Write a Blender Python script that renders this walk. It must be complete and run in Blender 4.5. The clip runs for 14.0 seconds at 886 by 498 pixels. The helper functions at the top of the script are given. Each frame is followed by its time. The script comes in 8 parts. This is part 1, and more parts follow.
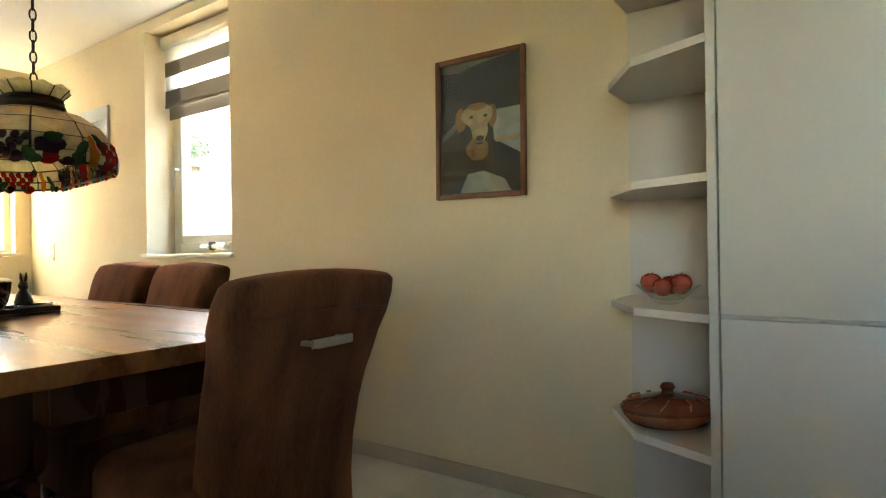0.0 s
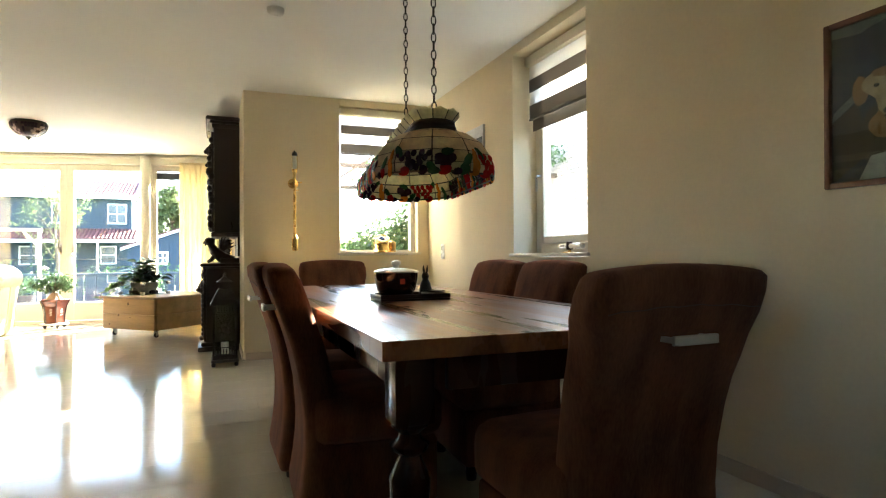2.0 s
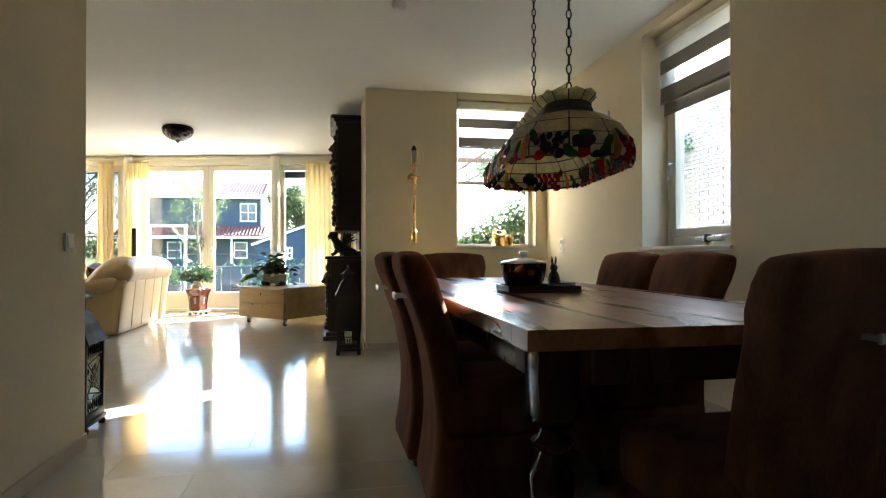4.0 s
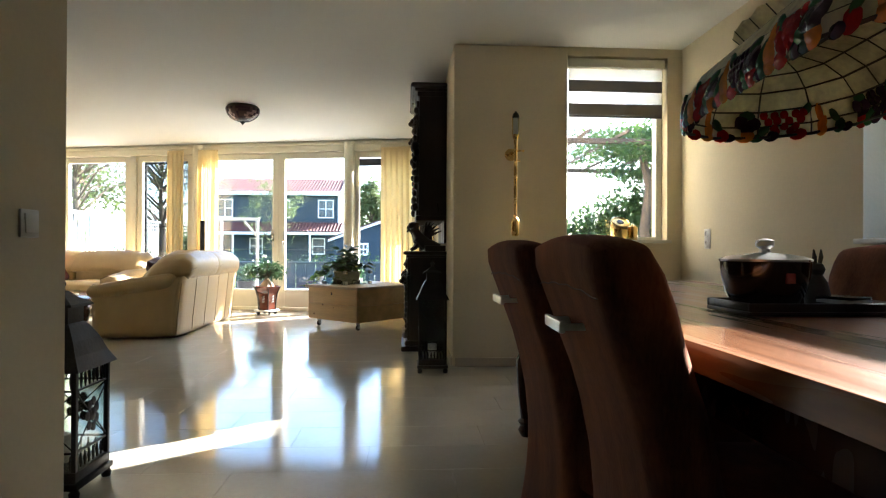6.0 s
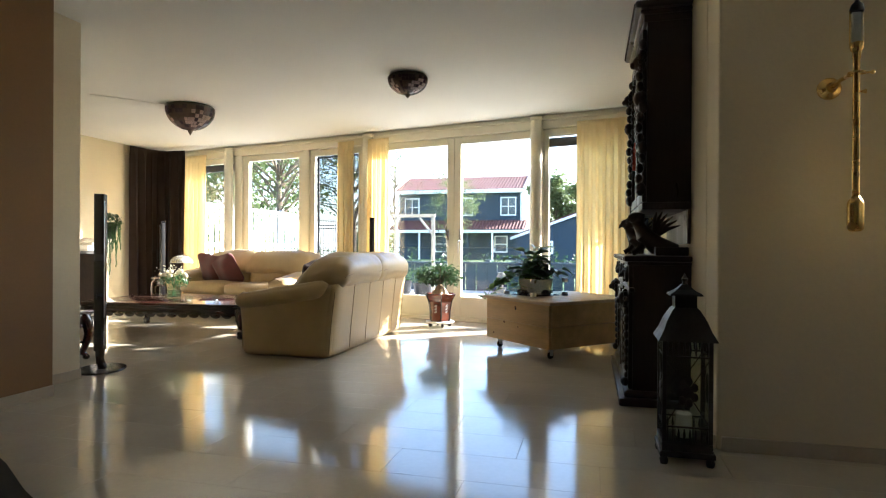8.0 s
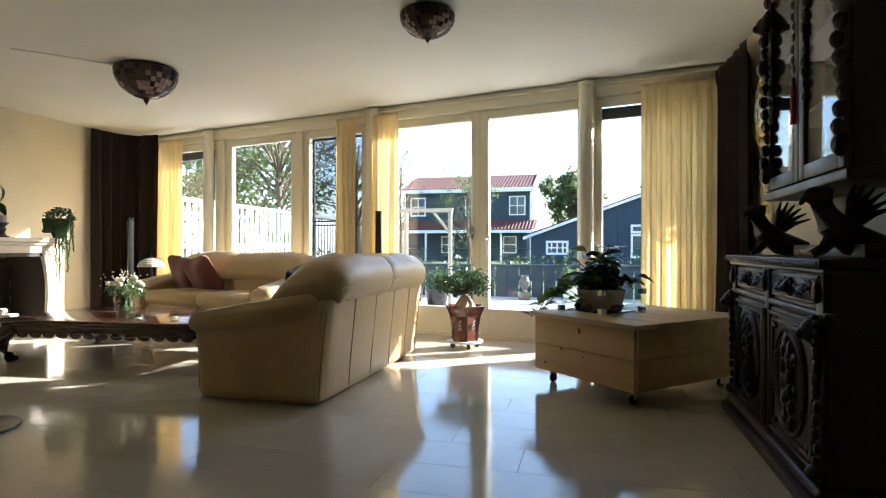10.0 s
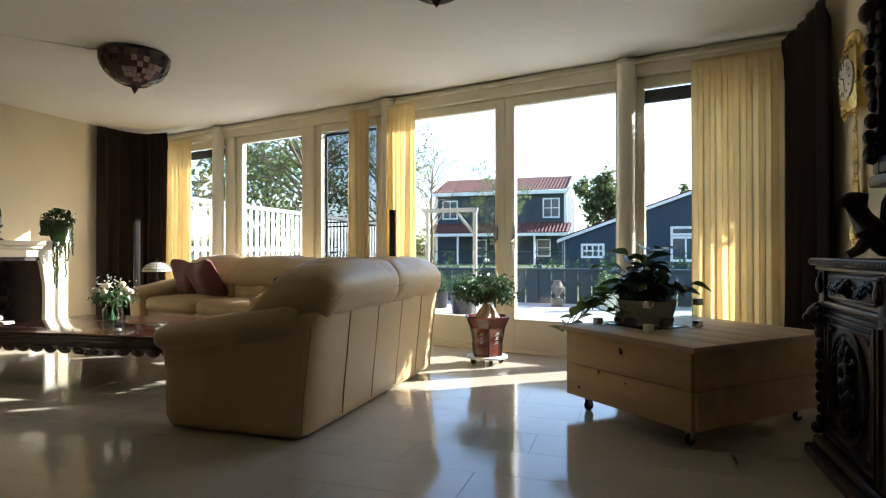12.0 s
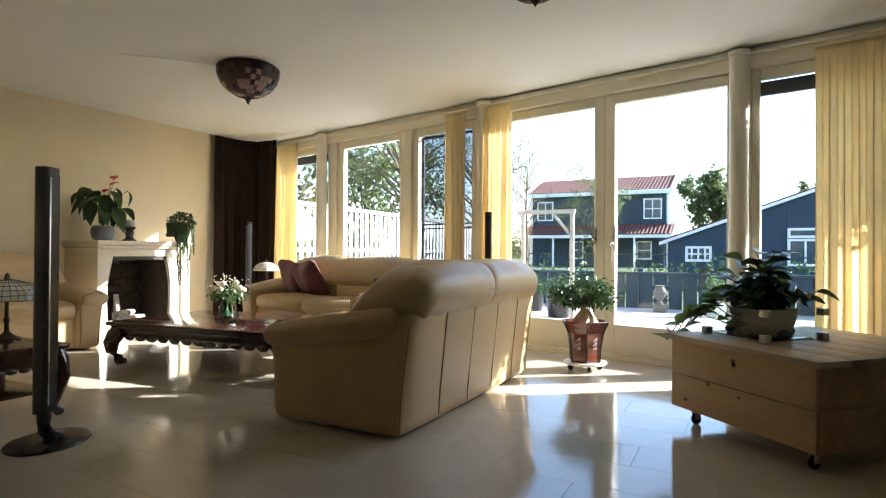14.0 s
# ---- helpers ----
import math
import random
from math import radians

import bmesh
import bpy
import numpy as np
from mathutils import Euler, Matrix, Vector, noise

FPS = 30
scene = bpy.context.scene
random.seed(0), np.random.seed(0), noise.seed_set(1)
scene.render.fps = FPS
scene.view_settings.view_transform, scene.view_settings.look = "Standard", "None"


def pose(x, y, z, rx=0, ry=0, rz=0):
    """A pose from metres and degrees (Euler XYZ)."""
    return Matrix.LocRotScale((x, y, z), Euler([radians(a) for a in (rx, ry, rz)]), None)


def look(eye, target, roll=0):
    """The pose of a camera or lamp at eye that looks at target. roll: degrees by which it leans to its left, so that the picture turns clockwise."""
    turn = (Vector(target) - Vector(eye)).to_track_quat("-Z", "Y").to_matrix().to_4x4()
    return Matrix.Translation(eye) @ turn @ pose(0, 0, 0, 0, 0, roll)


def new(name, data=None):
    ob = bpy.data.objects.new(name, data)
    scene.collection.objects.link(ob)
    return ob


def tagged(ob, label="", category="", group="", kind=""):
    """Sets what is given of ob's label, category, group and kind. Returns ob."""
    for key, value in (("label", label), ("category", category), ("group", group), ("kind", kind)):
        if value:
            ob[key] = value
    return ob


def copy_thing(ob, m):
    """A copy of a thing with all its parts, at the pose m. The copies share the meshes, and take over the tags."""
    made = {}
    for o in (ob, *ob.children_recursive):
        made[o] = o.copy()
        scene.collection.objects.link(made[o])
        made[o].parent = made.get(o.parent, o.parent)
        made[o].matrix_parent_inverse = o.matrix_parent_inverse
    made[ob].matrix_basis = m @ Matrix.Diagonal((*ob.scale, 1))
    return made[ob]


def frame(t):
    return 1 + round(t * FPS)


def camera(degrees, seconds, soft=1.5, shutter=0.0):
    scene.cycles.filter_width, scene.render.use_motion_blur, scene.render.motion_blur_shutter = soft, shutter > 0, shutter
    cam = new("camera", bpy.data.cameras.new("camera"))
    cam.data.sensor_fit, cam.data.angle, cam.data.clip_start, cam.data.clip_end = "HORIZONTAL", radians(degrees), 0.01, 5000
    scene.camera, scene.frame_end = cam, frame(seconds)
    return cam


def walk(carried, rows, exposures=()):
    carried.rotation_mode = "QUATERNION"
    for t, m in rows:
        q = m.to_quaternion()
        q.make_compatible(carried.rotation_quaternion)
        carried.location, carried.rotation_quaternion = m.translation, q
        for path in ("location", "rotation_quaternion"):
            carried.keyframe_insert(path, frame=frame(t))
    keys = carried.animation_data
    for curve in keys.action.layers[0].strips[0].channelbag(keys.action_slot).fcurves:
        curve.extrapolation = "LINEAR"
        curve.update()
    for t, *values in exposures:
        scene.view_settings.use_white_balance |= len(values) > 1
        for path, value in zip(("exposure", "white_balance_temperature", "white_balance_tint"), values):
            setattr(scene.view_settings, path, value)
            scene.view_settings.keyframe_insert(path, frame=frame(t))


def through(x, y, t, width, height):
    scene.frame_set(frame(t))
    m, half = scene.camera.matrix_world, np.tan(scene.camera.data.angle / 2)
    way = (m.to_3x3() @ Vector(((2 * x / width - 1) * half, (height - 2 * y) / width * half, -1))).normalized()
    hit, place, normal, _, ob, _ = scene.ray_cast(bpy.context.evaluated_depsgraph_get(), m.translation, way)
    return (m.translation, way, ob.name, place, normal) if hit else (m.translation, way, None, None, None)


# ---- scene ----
cam = camera(74.5, 14.0, soft=1.15)
PATH = [
    (0, (0.175, 0.626, 1.003), (-0.971, 2.265, 1.004), -0.9),
    (0.5, (0.148, 0.684, 0.986), (-1.287, 2.077, 1.005), -0.5),
    (1, (0.154, 0.667, 0.984), (-1.455, 1.855, 1.006), -0.5),
    (1.5, (0.159, 0.636, 0.982), (-1.618, 1.554, 1.009), -0.4),
    (2, (0.178, 0.603, 0.98), (-1.683, 1.333, 1.006), -0.4),
    (2.5, (0.179, 0.575, 0.978), (-1.735, 1.155, 1.006), -0.3),
    (3, (0.179, 0.563, 0.975), (-1.77, 1.008, 1.002), -0.3),
    (5.5, (-0.625, 0.513, 0.914), (-2.603, 0.811, 0.921), 0.2),
    (6, (-1.043, 0.492, 0.928), (-3.039, 0.615, 0.935), 0.3),
    (6.5, (-1.464, 0.435, 0.946), (-3.462, 0.355, 0.951), 0.4),
    (7, (-1.895, 0.418, 0.966), (-3.883, 0.196, 0.965), 0.3),
    (7.5, (-2.297, 0.362, 0.971), (-4.257, -0.038, 0.966), 0.3),
    (8, (-2.673, 0.267, 0.97), (-4.612, -0.225, 0.965), 0.3),
    (10.5, (-4.331, -0.339, 0.951), (-6.265, -0.847, 0.949), 0.1),
    (11, (-4.54, -0.339, 0.943), (-6.485, -0.802, 0.943), 0.1),
    (11.5, (-4.712, -0.331, 0.954), (-6.645, -0.841, 0.959), 0.1),
    (12, (-4.731, -0.338, 0.953), (-6.633, -0.957, 0.963), 0.0),
    (12.5, (-4.726, -0.34, 0.955), (-6.596, -1.05, 0.967), 0.1),
    (13, (-4.731, -0.355, 0.958), (-6.559, -1.166, 0.971), 0.3),
    (13.5, (-4.741, -0.356, 0.957), (-6.536, -1.239, 0.97), 0.4),
    (14, (-4.739, -0.357, 0.96), (-6.517, -1.273, 0.974), 0.4),
]
EXPOSURES = [(0.0, 5.62, 7150, 10), (0.5, 5.68, 7050, 10), (1.5, 5.0, 6600, 10), (3.0, 4.27, 5900, 10), (5.5, 3.55, 5800, 10), (7.5, 3.13, 5800, 10), (8.0, 3.08, 5800, 10), (10.5, 2.25, 5800, 10), (11.0, 2.05, 5800, 10), (12.0, 2.05, 5800, 10), (13.0, 2.25, 5800, 10), (14.0, 2.42, 5800, 10)]
walk(cam, [(t, look(eye, target, roll)) for t, eye, target, roll in PATH], EXPOSURES)

# ---- world, sun, exposure ----
SUN_EL, SUN_AZ = radians(25.5), (-0.585, 0.81)
world = bpy.data.worlds.new("sky")
scene.world = world
world.use_nodes = True
wn = world.node_tree.nodes
sky = wn.new("ShaderNodeTexSky")
sky.sky_type, sky.sun_disc, sky.sun_elevation = "NISHITA", False, SUN_EL
sky.sun_rotation = math.atan2(SUN_AZ[0], SUN_AZ[1])
wn["Background"].inputs["Strength"].default_value = 0.13
world.node_tree.links.new(sky.outputs[0], wn["Background"].inputs[0])
sun = new("sun", bpy.data.lights.new("sun", "SUN"))
sun.data.energy, sun.data.angle, sun.data.color = 4.5, radians(0.5), (1.0, 0.93, 0.82)
hx = math.hypot(*SUN_AZ)
sun.matrix_basis = look((SUN_AZ[0] / hx * 30, SUN_AZ[1] / hx * 30, 30 * math.tan(SUN_EL)), (0, 0, 0))


# ---- materials ----
def mat(name, color, rough=0.5, metal=0.0, var=0.12, scale=6.0, fine=60.0, bump=0.1, spec=0.5, coat=0.0, sheen=0.0, translucent=0.0, stretch=(1, 1, 1), rvar=0.1, island=0.0, tint=None):
    """A surface with variation at two scales: broad stains and fine grain, which also give relief."""
    m = bpy.data.materials.new(name)
    m.use_nodes = True
    nt = m.node_tree
    n, l = nt.nodes, nt.links
    p = n["Principled BSDF"]
    co = n.new("ShaderNodeTexCoord")
    mp = n.new("ShaderNodeMapping")
    mp.inputs["Scale"].default_value = stretch
    l.new(co.outputs["Object"], mp.inputs[0])
    big, small = n.new("ShaderNodeTexNoise"), n.new("ShaderNodeTexNoise")
    for q, s, d in ((big, scale, 4), (small, fine, 3)):
        q.inputs["Scale"].default_value, q.inputs["Detail"].default_value = s, d
        l.new(mp.outputs[0], q.inputs["Vector"])
    add = n.new("ShaderNodeMath")
    add.operation = "MULTIPLY_ADD"
    l.new(small.outputs[0], add.inputs[0])
    add.inputs[1].default_value = 0.4
    l.new(big.outputs[0], add.inputs[2])
    fac = add.outputs[0]
    if island:
        oi = n.new("ShaderNodeObjectInfo")
        a2 = n.new("ShaderNodeMath")
        a2.operation = "MULTIPLY_ADD"
        l.new(oi.outputs["Random"], a2.inputs[0])
        a2.inputs[1].default_value = island
        l.new(fac, a2.inputs[2])
        fac = a2.outputs[0]
    ramp = n.new("ShaderNodeValToRGB")
    dark = tuple(c * (1 - var) for c in color)
    light = tuple(min(1, c * (1 + var)) for c in (tint or color))
    ramp.color_ramp.elements[0].position, ramp.color_ramp.elements[0].color = 0.42, (*dark, 1)
    ramp.color_ramp.elements[1].position, ramp.color_ramp.elements[1].color = 0.98 + island, (*light, 1)
    l.new(fac, ramp.inputs[0])
    l.new(ramp.outputs[0], p.inputs["Base Color"])
    mr = n.new("ShaderNodeMapRange")
    mr.inputs["From Min"].default_value, mr.inputs["From Max"].default_value = 0.3, 0.7
    mr.inputs["To Min"].default_value, mr.inputs["To Max"].default_value = max(0.02, rough - rvar), min(1, rough + rvar)
    l.new(big.outputs[0], mr.inputs[0])
    l.new(mr.outputs[0], p.inputs["Roughness"])
    p.inputs["Metallic"].default_value = metal
    p.inputs["Specular IOR Level"].default_value = spec
    p.inputs["Coat Weight"].default_value = coat
    p.inputs["Sheen Weight"].default_value = sheen
    if bump:
        b = n.new("ShaderNodeBump")
        b.inputs["Strength"].default_value, b.inputs["Distance"].default_value = bump, 0.01
        l.new(add.outputs[0], b.inputs["Height"])
        l.new(b.outputs[0], p.inputs["Normal"])
    if translucent:
        tr = n.new("ShaderNodeBsdfTranslucent")
        l.new(ramp.outputs[0], tr.inputs[0])
        mix = n.new("ShaderNodeMixShader")
        mix.inputs[0].default_value = translucent
        l.new(p.outputs[0], mix.inputs[1])
        l.new(tr.outputs[0], mix.inputs[2])
        l.new(mix.outputs[0], n["Material Output"].inputs[0])
    return m


def glass_mat(name, tint=(1, 1, 1), gloss=0.035, rough=0.0):
    """A thin pane: clear, with a reflection that grows at grazing angles."""
    m = bpy.data.materials.new(name)
    m.use_nodes = True
    n, l = m.node_tree.nodes, m.node_tree.links
    n.remove(n["Principled BSDF"])
    t, g, f, x = n.new("ShaderNodeBsdfTransparent"), n.new("ShaderNodeBsdfGlossy"), n.new("ShaderNodeLayerWeight"), n.new("ShaderNodeMixShader")
    t.inputs[0].default_value = (*tint, 1)
    g.inputs["Roughness"].default_value = rough
    f.inputs[0].default_value = 0.5
    pw, ml = n.new("ShaderNodeMath"), n.new("ShaderNodeMath")
    pw.operation, ml.operation = "POWER", "MULTIPLY_ADD"
    l.new(f.outputs["Facing"], pw.inputs[0])
    pw.inputs[1].default_value = 4.0
    l.new(pw.outputs[0], ml.inputs[0])
    ml.inputs[1].default_value, ml.inputs[2].default_value = 0.6, gloss
    l.new(ml.outputs[0], x.inputs[0])
    l.new(t.outputs[0], x.inputs[1])
    l.new(g.outputs[0], x.inputs[2])
    l.new(x.outputs[0], n["Material Output"].inputs[0])
    return m


def stained_mat(name, color, through=0.6):
    """Coloured art glass that lets light through."""
    return mat(name, color, rough=0.15, var=0.35, scale=14, fine=70, bump=0.12, translucent=through)


WALL = mat("cream_wall_plaster", (0.69, 0.605, 0.43), 0.85, var=0.06, scale=1.6, fine=55, bump=0.25, spec=0.2)
CEIL = mat("ceiling_paint", (0.77, 0.765, 0.71), 0.9, var=0.03, scale=1.2, fine=80, bump=0.08, spec=0.2)
HALLWALL = mat("ochre_brown_hall_paint", (0.27, 0.165, 0.085), 0.8, var=0.08, scale=2, fine=60, bump=0.15, spec=0.2)
FLOOR = mat("polished_limestone", (0.53, 0.485, 0.385), 0.11, var=0.08, scale=3.0, fine=40, bump=0.010, spec=0.6, rvar=0.04, island=0.12)
GROUT = mat("grout", (0.44, 0.39, 0.31), 0.8, scale=8)
FRAME = mat("cream_window_paint", (0.74, 0.70, 0.56), 0.42, var=0.04, scale=3, fine=90, bump=0.04)
WHITE = mat("white_lacquer", (0.56, 0.54, 0.49), 0.38, var=0.03, scale=2, fine=90, bump=0.02)
STONE = mat("sill_stone", (0.62, 0.58, 0.5), 0.35, var=0.08, scale=9)
BASEB = mat("beige_stone_skirting", (0.50, 0.42, 0.31), 0.45, var=0.1, scale=5)
GLASS = glass_mat("window_glass")
GREYGLASS = glass_mat("insect_screen_pane", (0.55, 0.56, 0.58))
CLEAR = glass_mat("clear_glass", (0.93, 0.97, 0.95))
ALU = mat("brushed_steel", (0.62, 0.62, 0.6), 0.3, metal=1.0, var=0.06, scale=4, fine=120, bump=0.03)
BRASS = mat("polished_brass", (0.72, 0.50, 0.18), 0.22, metal=1.0, var=0.12, scale=7, fine=50, bump=0.03)
BLACK = mat("black_gloss", (0.012, 0.012, 0.013), 0.22, var=0.2, scale=4, bump=0.02)
IRON = mat("dark_iron", (0.035, 0.030, 0.026), 0.5, metal=0.6, var=0.4, scale=15, fine=90, bump=0.2)
DARKWOOD = mat("black_brown_oak", (0.026, 0.0150, 0.0105), 0.36, var=0.45, scale=5, fine=60, bump=0.18, stretch=(1, 1, 0.2), spec=0.35)
# one mahogany in two tones: legs darkened for shade, top lightened for sun
TABLEWOOD = mat("shaded_mahogany", (0.048, 0.015, 0.0055), 0.26, var=0.5, scale=5, fine=55, bump=0.06, stretch=(1, 1, 0.25), spec=0.30)
TABLETOP = mat("lit_waxed_mahogany", (0.085, 0.026, 0.008), 0.30, var=0.6, scale=5, fine=55, bump=0.06, stretch=(0.12, 1.6, 1), rvar=0.10, spec=0.30, coat=0.25, island=0.2, tint=(0.21, 0.080, 0.026))
TABLETOP.node_tree.nodes["Principled BSDF"].inputs["Coat Roughness"].default_value = 0.16
ROSEWOOD = mat("red_black_rosewood", (0.040, 0.013, 0.009), 0.2, var=0.4, scale=5, fine=50, bump=0.06, stretch=(1, 0.2, 1), coat=0.4)
PINE = mat("oiled_pine", (0.60, 0.41, 0.21), 0.45, var=0.22, scale=3, fine=36, bump=0.06, stretch=(0.25, 3, 3))
PINETOP = mat("weathered_pine", (0.55, 0.42, 0.28), 0.5, var=0.2, scale=3, fine=36, bump=0.08, stretch=(0.25, 3, 3))
SUEDE = mat("brown_suede", (0.082, 0.029, 0.012), 0.9, var=0.4, scale=7, fine=110, bump=0.16, sheen=0.25, spec=0.05, stretch=(1.6, 1.6, 0.4), tint=(0.16, 0.064, 0.029))
SUEDE.node_tree.nodes["Principled BSDF"].inputs["Sheen Tint"].default_value = (0.85, 0.42, 0.28, 1)
LEATHER = mat("cream_leather", (0.50, 0.365, 0.185), 0.42, var=0.10, scale=5, fine=130, bump=0.16, spec=0.45)
PIPING = mat("leather_seam", (0.30, 0.21, 0.10), 0.5, scale=20)
YCURT = mat("yellow_curtain_cloth", (0.88, 0.77, 0.51), 0.9, var=0.08, scale=3, fine=200, bump=0.05, translucent=0.68, spec=0.1)
DCURT = mat("dark_brown_curtain_cloth", (0.020, 0.012, 0.009), 0.9, var=0.25, scale=4, fine=160, bump=0.06, spec=0.1, sheen=0.05)
BLIND = mat("grey_blind_fabric", (0.22, 0.205, 0.18), 0.9, var=0.1, scale=4, fine=160, bump=0.03, translucent=0.2)
SHEER = mat("sheer_blind_fabric", (0.8, 0.79, 0.75), 0.9, var=0.04, scale=4, fine=160, bump=0.02, translucent=0.75)
CUSH = mat("red_brown_velvet", (0.15, 0.042, 0.042), 0.8, var=0.3, scale=9, fine=80, bump=0.15, sheen=0.4)
CUSHD = mat("aubergine_velvet", (0.055, 0.016, 0.022), 0.8, var=0.3, scale=9, fine=80, bump=0.15, sheen=0.4)
LEAF = mat("leaf_green", (0.055, 0.12, 0.028), 0.4, var=0.45, scale=9, fine=50, bump=0.05, translucent=0.25, tint=(0.10, 0.17, 0.045))
LEAFD = mat("leaf_dark_green", (0.042, 0.092, 0.028), 0.35, var=0.4, scale=9, fine=50, bump=0.05, translucent=0.25)
VINELEAF = mat("vine_leaf_light_green", (0.11, 0.20, 0.045), 0.4, var=0.4, scale=9, fine=50, bump=0.05, translucent=0.45, tint=(0.16, 0.25, 0.06))
TREELEAF = mat("tree_foliage", (0.10, 0.14, 0.055), 0.6, var=0.4, scale=1.5, fine=14, bump=0.0, translucent=0.5, tint=(0.15, 0.19, 0.07))
BARK = mat("bark", (0.13, 0.095, 0.065), 0.9, var=0.4, scale=12, fine=60, bump=0.5, stretch=(1, 1, 0.3))
SOIL = mat("potting_soil", (0.035, 0.024, 0.017), 0.95, var=0.4, scale=30, bump=0.6)
POT_RED = mat("red_brown_glazed_ceramic", (0.14, 0.035, 0.018), 0.16, var=0.4, scale=8, fine=40, bump=0.04, coat=0.5)
TUREENG = mat("black_brown_glaze", (0.018, 0.009, 0.007), 0.12, var=0.3, scale=9, fine=40, bump=0.02, coat=0.5)
GLAZE = mat("brown_glazed_earthenware", (0.16, 0.045, 0.022), 0.15, var=0.45, scale=11, fine=40, bump=0.03, coat=0.5)
CERAM = mat("grey_white_ceramic", (0.55, 0.54, 0.50), 0.35, var=0.1, scale=8)
PLASTERW = mat("cream_fireplace_stone", (0.72, 0.66, 0.53), 0.6, var=0.06, scale=4, fine=60, bump=0.1)
SOOT = mat("sooty_firebrick", (0.045, 0.032, 0.026), 0.9, var=0.5, scale=9, fine=40, bump=0.4)
GOLD = mat("gilt_brass", (0.62, 0.46, 0.16), 0.3, metal=1.0, var=0.25, scale=18, fine=60, bump=0.15)
PICWOOD = mat("red_brown_frame_wood", (0.14, 0.055, 0.025), 0.4, var=0.3, scale=8, fine=60, bump=0.08)
APPLE = mat("red_apple_skin", (0.33, 0.018, 0.016), 0.25, var=0.45, scale=12, fine=60, bump=0.01, tint=(0.38, 0.06, 0.03))
GREYPL = mat("white_plastic", (0.72, 0.71, 0.67), 0.4, var=0.03, scale=8)
DECK = mat("pale_terrace_slabs", (0.46, 0.44, 0.40), 0.8, var=0.15, scale=1.5, fine=25, bump=0.2, island=0.15)
GRASS = mat("lawn", (0.06, 0.10, 0.028), 0.9, var=0.5, scale=2, fine=40, bump=0.5)
TIMBER_BLUE = mat("tarred_blue_timber", (0.022, 0.042, 0.062), 0.7, var=0.2, scale=2, fine=20, bump=0.1)
TIMBER_GREEN = mat("grey_blue_timber", (0.10, 0.13, 0.15), 0.7, var=0.2, scale=2, fine=20, bump=0.1)
TRIMW = mat("white_painted_timber", (0.75, 0.75, 0.72), 0.5, var=0.05, scale=3)
ROOFT = mat("red_clay_rooftile", (0.105, 0.032, 0.025), 0.7, var=0.3, scale=3, fine=20, bump=0.2)
DARKGLASS = mat("dark_house_window", (0.05, 0.07, 0.09), 0.08, var=0.2, scale=2, bump=0.0)
BRICKM = mat("pale_brick", (0.50, 0.45, 0.37), 0.85, var=0.12, scale=5, fine=40, bump=0.25, island=0.2)
MORTAR = mat("brick_mortar", (0.46, 0.43, 0.38), 0.9, scale=10)


# ---- building helpers ----
def obj(name, bm, material, parent=None, smooth=False):
    me = bpy.data.meshes.new(name)
    bm.to_mesh(me)
    bm.free()
    for mm in material if isinstance(material, (list, tuple)) else (material,):
        me.materials.append(mm)
    if smooth:
        me.polygons.foreach_set("use_smooth", [True] * len(me.polygons))
        me.set_sharp_from_angle(angle=radians(40))
    ob = new(name, me)
    if parent:
        ob.parent = parent
    return ob


def part(name, bm, material, parent, label="", smooth=True, at=None):
    ob = obj(name, bm, material, parent, smooth)
    if at is not None:
        ob.matrix_basis = at
    return tagged(ob, label)


def again(ob, at):
    """The same part once more under its parent, on the same mesh."""
    o = ob.copy()
    scene.collection.objects.link(o)
    o.matrix_basis = at
    return o


def thing(name, label, category, m=None, group="", kind=""):
    e = new(name)
    e.empty_display_size = 0.1
    if m is not None:
        e.matrix_basis = m
    return tagged(e, label, category, group, kind)


def box(bm, lo, hi, bevel=0.0, seg=2, m=None):
    v = bmesh.ops.create_cube(bm, size=1)["verts"]
    s = [hi[i] - lo[i] for i in range(3)]
    c = [(hi[i] + lo[i]) / 2 for i in range(3)]
    for q in v:
        q.co = Vector((q.co.x * s[0] + c[0], q.co.y * s[1] + c[1], q.co.z * s[2] + c[2]))
    if bevel or m is not None:
        if bevel:
            es = list({e for q in v for e in q.link_edges})
            r = bmesh.ops.bevel(bm, geom=es, offset=min(bevel, min(abs(a) for a in s) * 0.45), segments=seg, affect="EDGES", profile=0.5)
            v = list({q for f in r["faces"] if f.is_valid for q in f.verts})
        if m is not None:
            for q in v:
                q.co = m @ q.co
    return bm


def B(lo, hi, bevel=0.0, seg=2, m=None):
    return box(bmesh.new(), lo, hi, bevel, seg, m)


def lathe(bm, profile, seg=24, m=None, sx=1.0, sy=1.0, lobes=0, depth=0.0):
    rings = []
    for r, z in profile:
        ring = []
        for i in range(seg):
            a = 2 * math.pi * i / seg
            k = r * (1 + depth * math.cos(lobes * a)) if lobes else r
            p = Vector((k * math.cos(a) * sx, k * math.sin(a) * sy, z))
            ring.append(bm.verts.new(m @ p if m is not None else p))
        rings.append(ring)
    for a, b in zip(rings, rings[1:]):
        for i in range(seg):
            bm.faces.new((a[i], a[(i + 1) % seg], b[(i + 1) % seg], b[i]))
    if profile[0][0] > 1e-4:
        bm.faces.new(rings[0][::-1])
    if profile[-1][0] > 1e-4:
        bm.faces.new(rings[-1])
    return bm


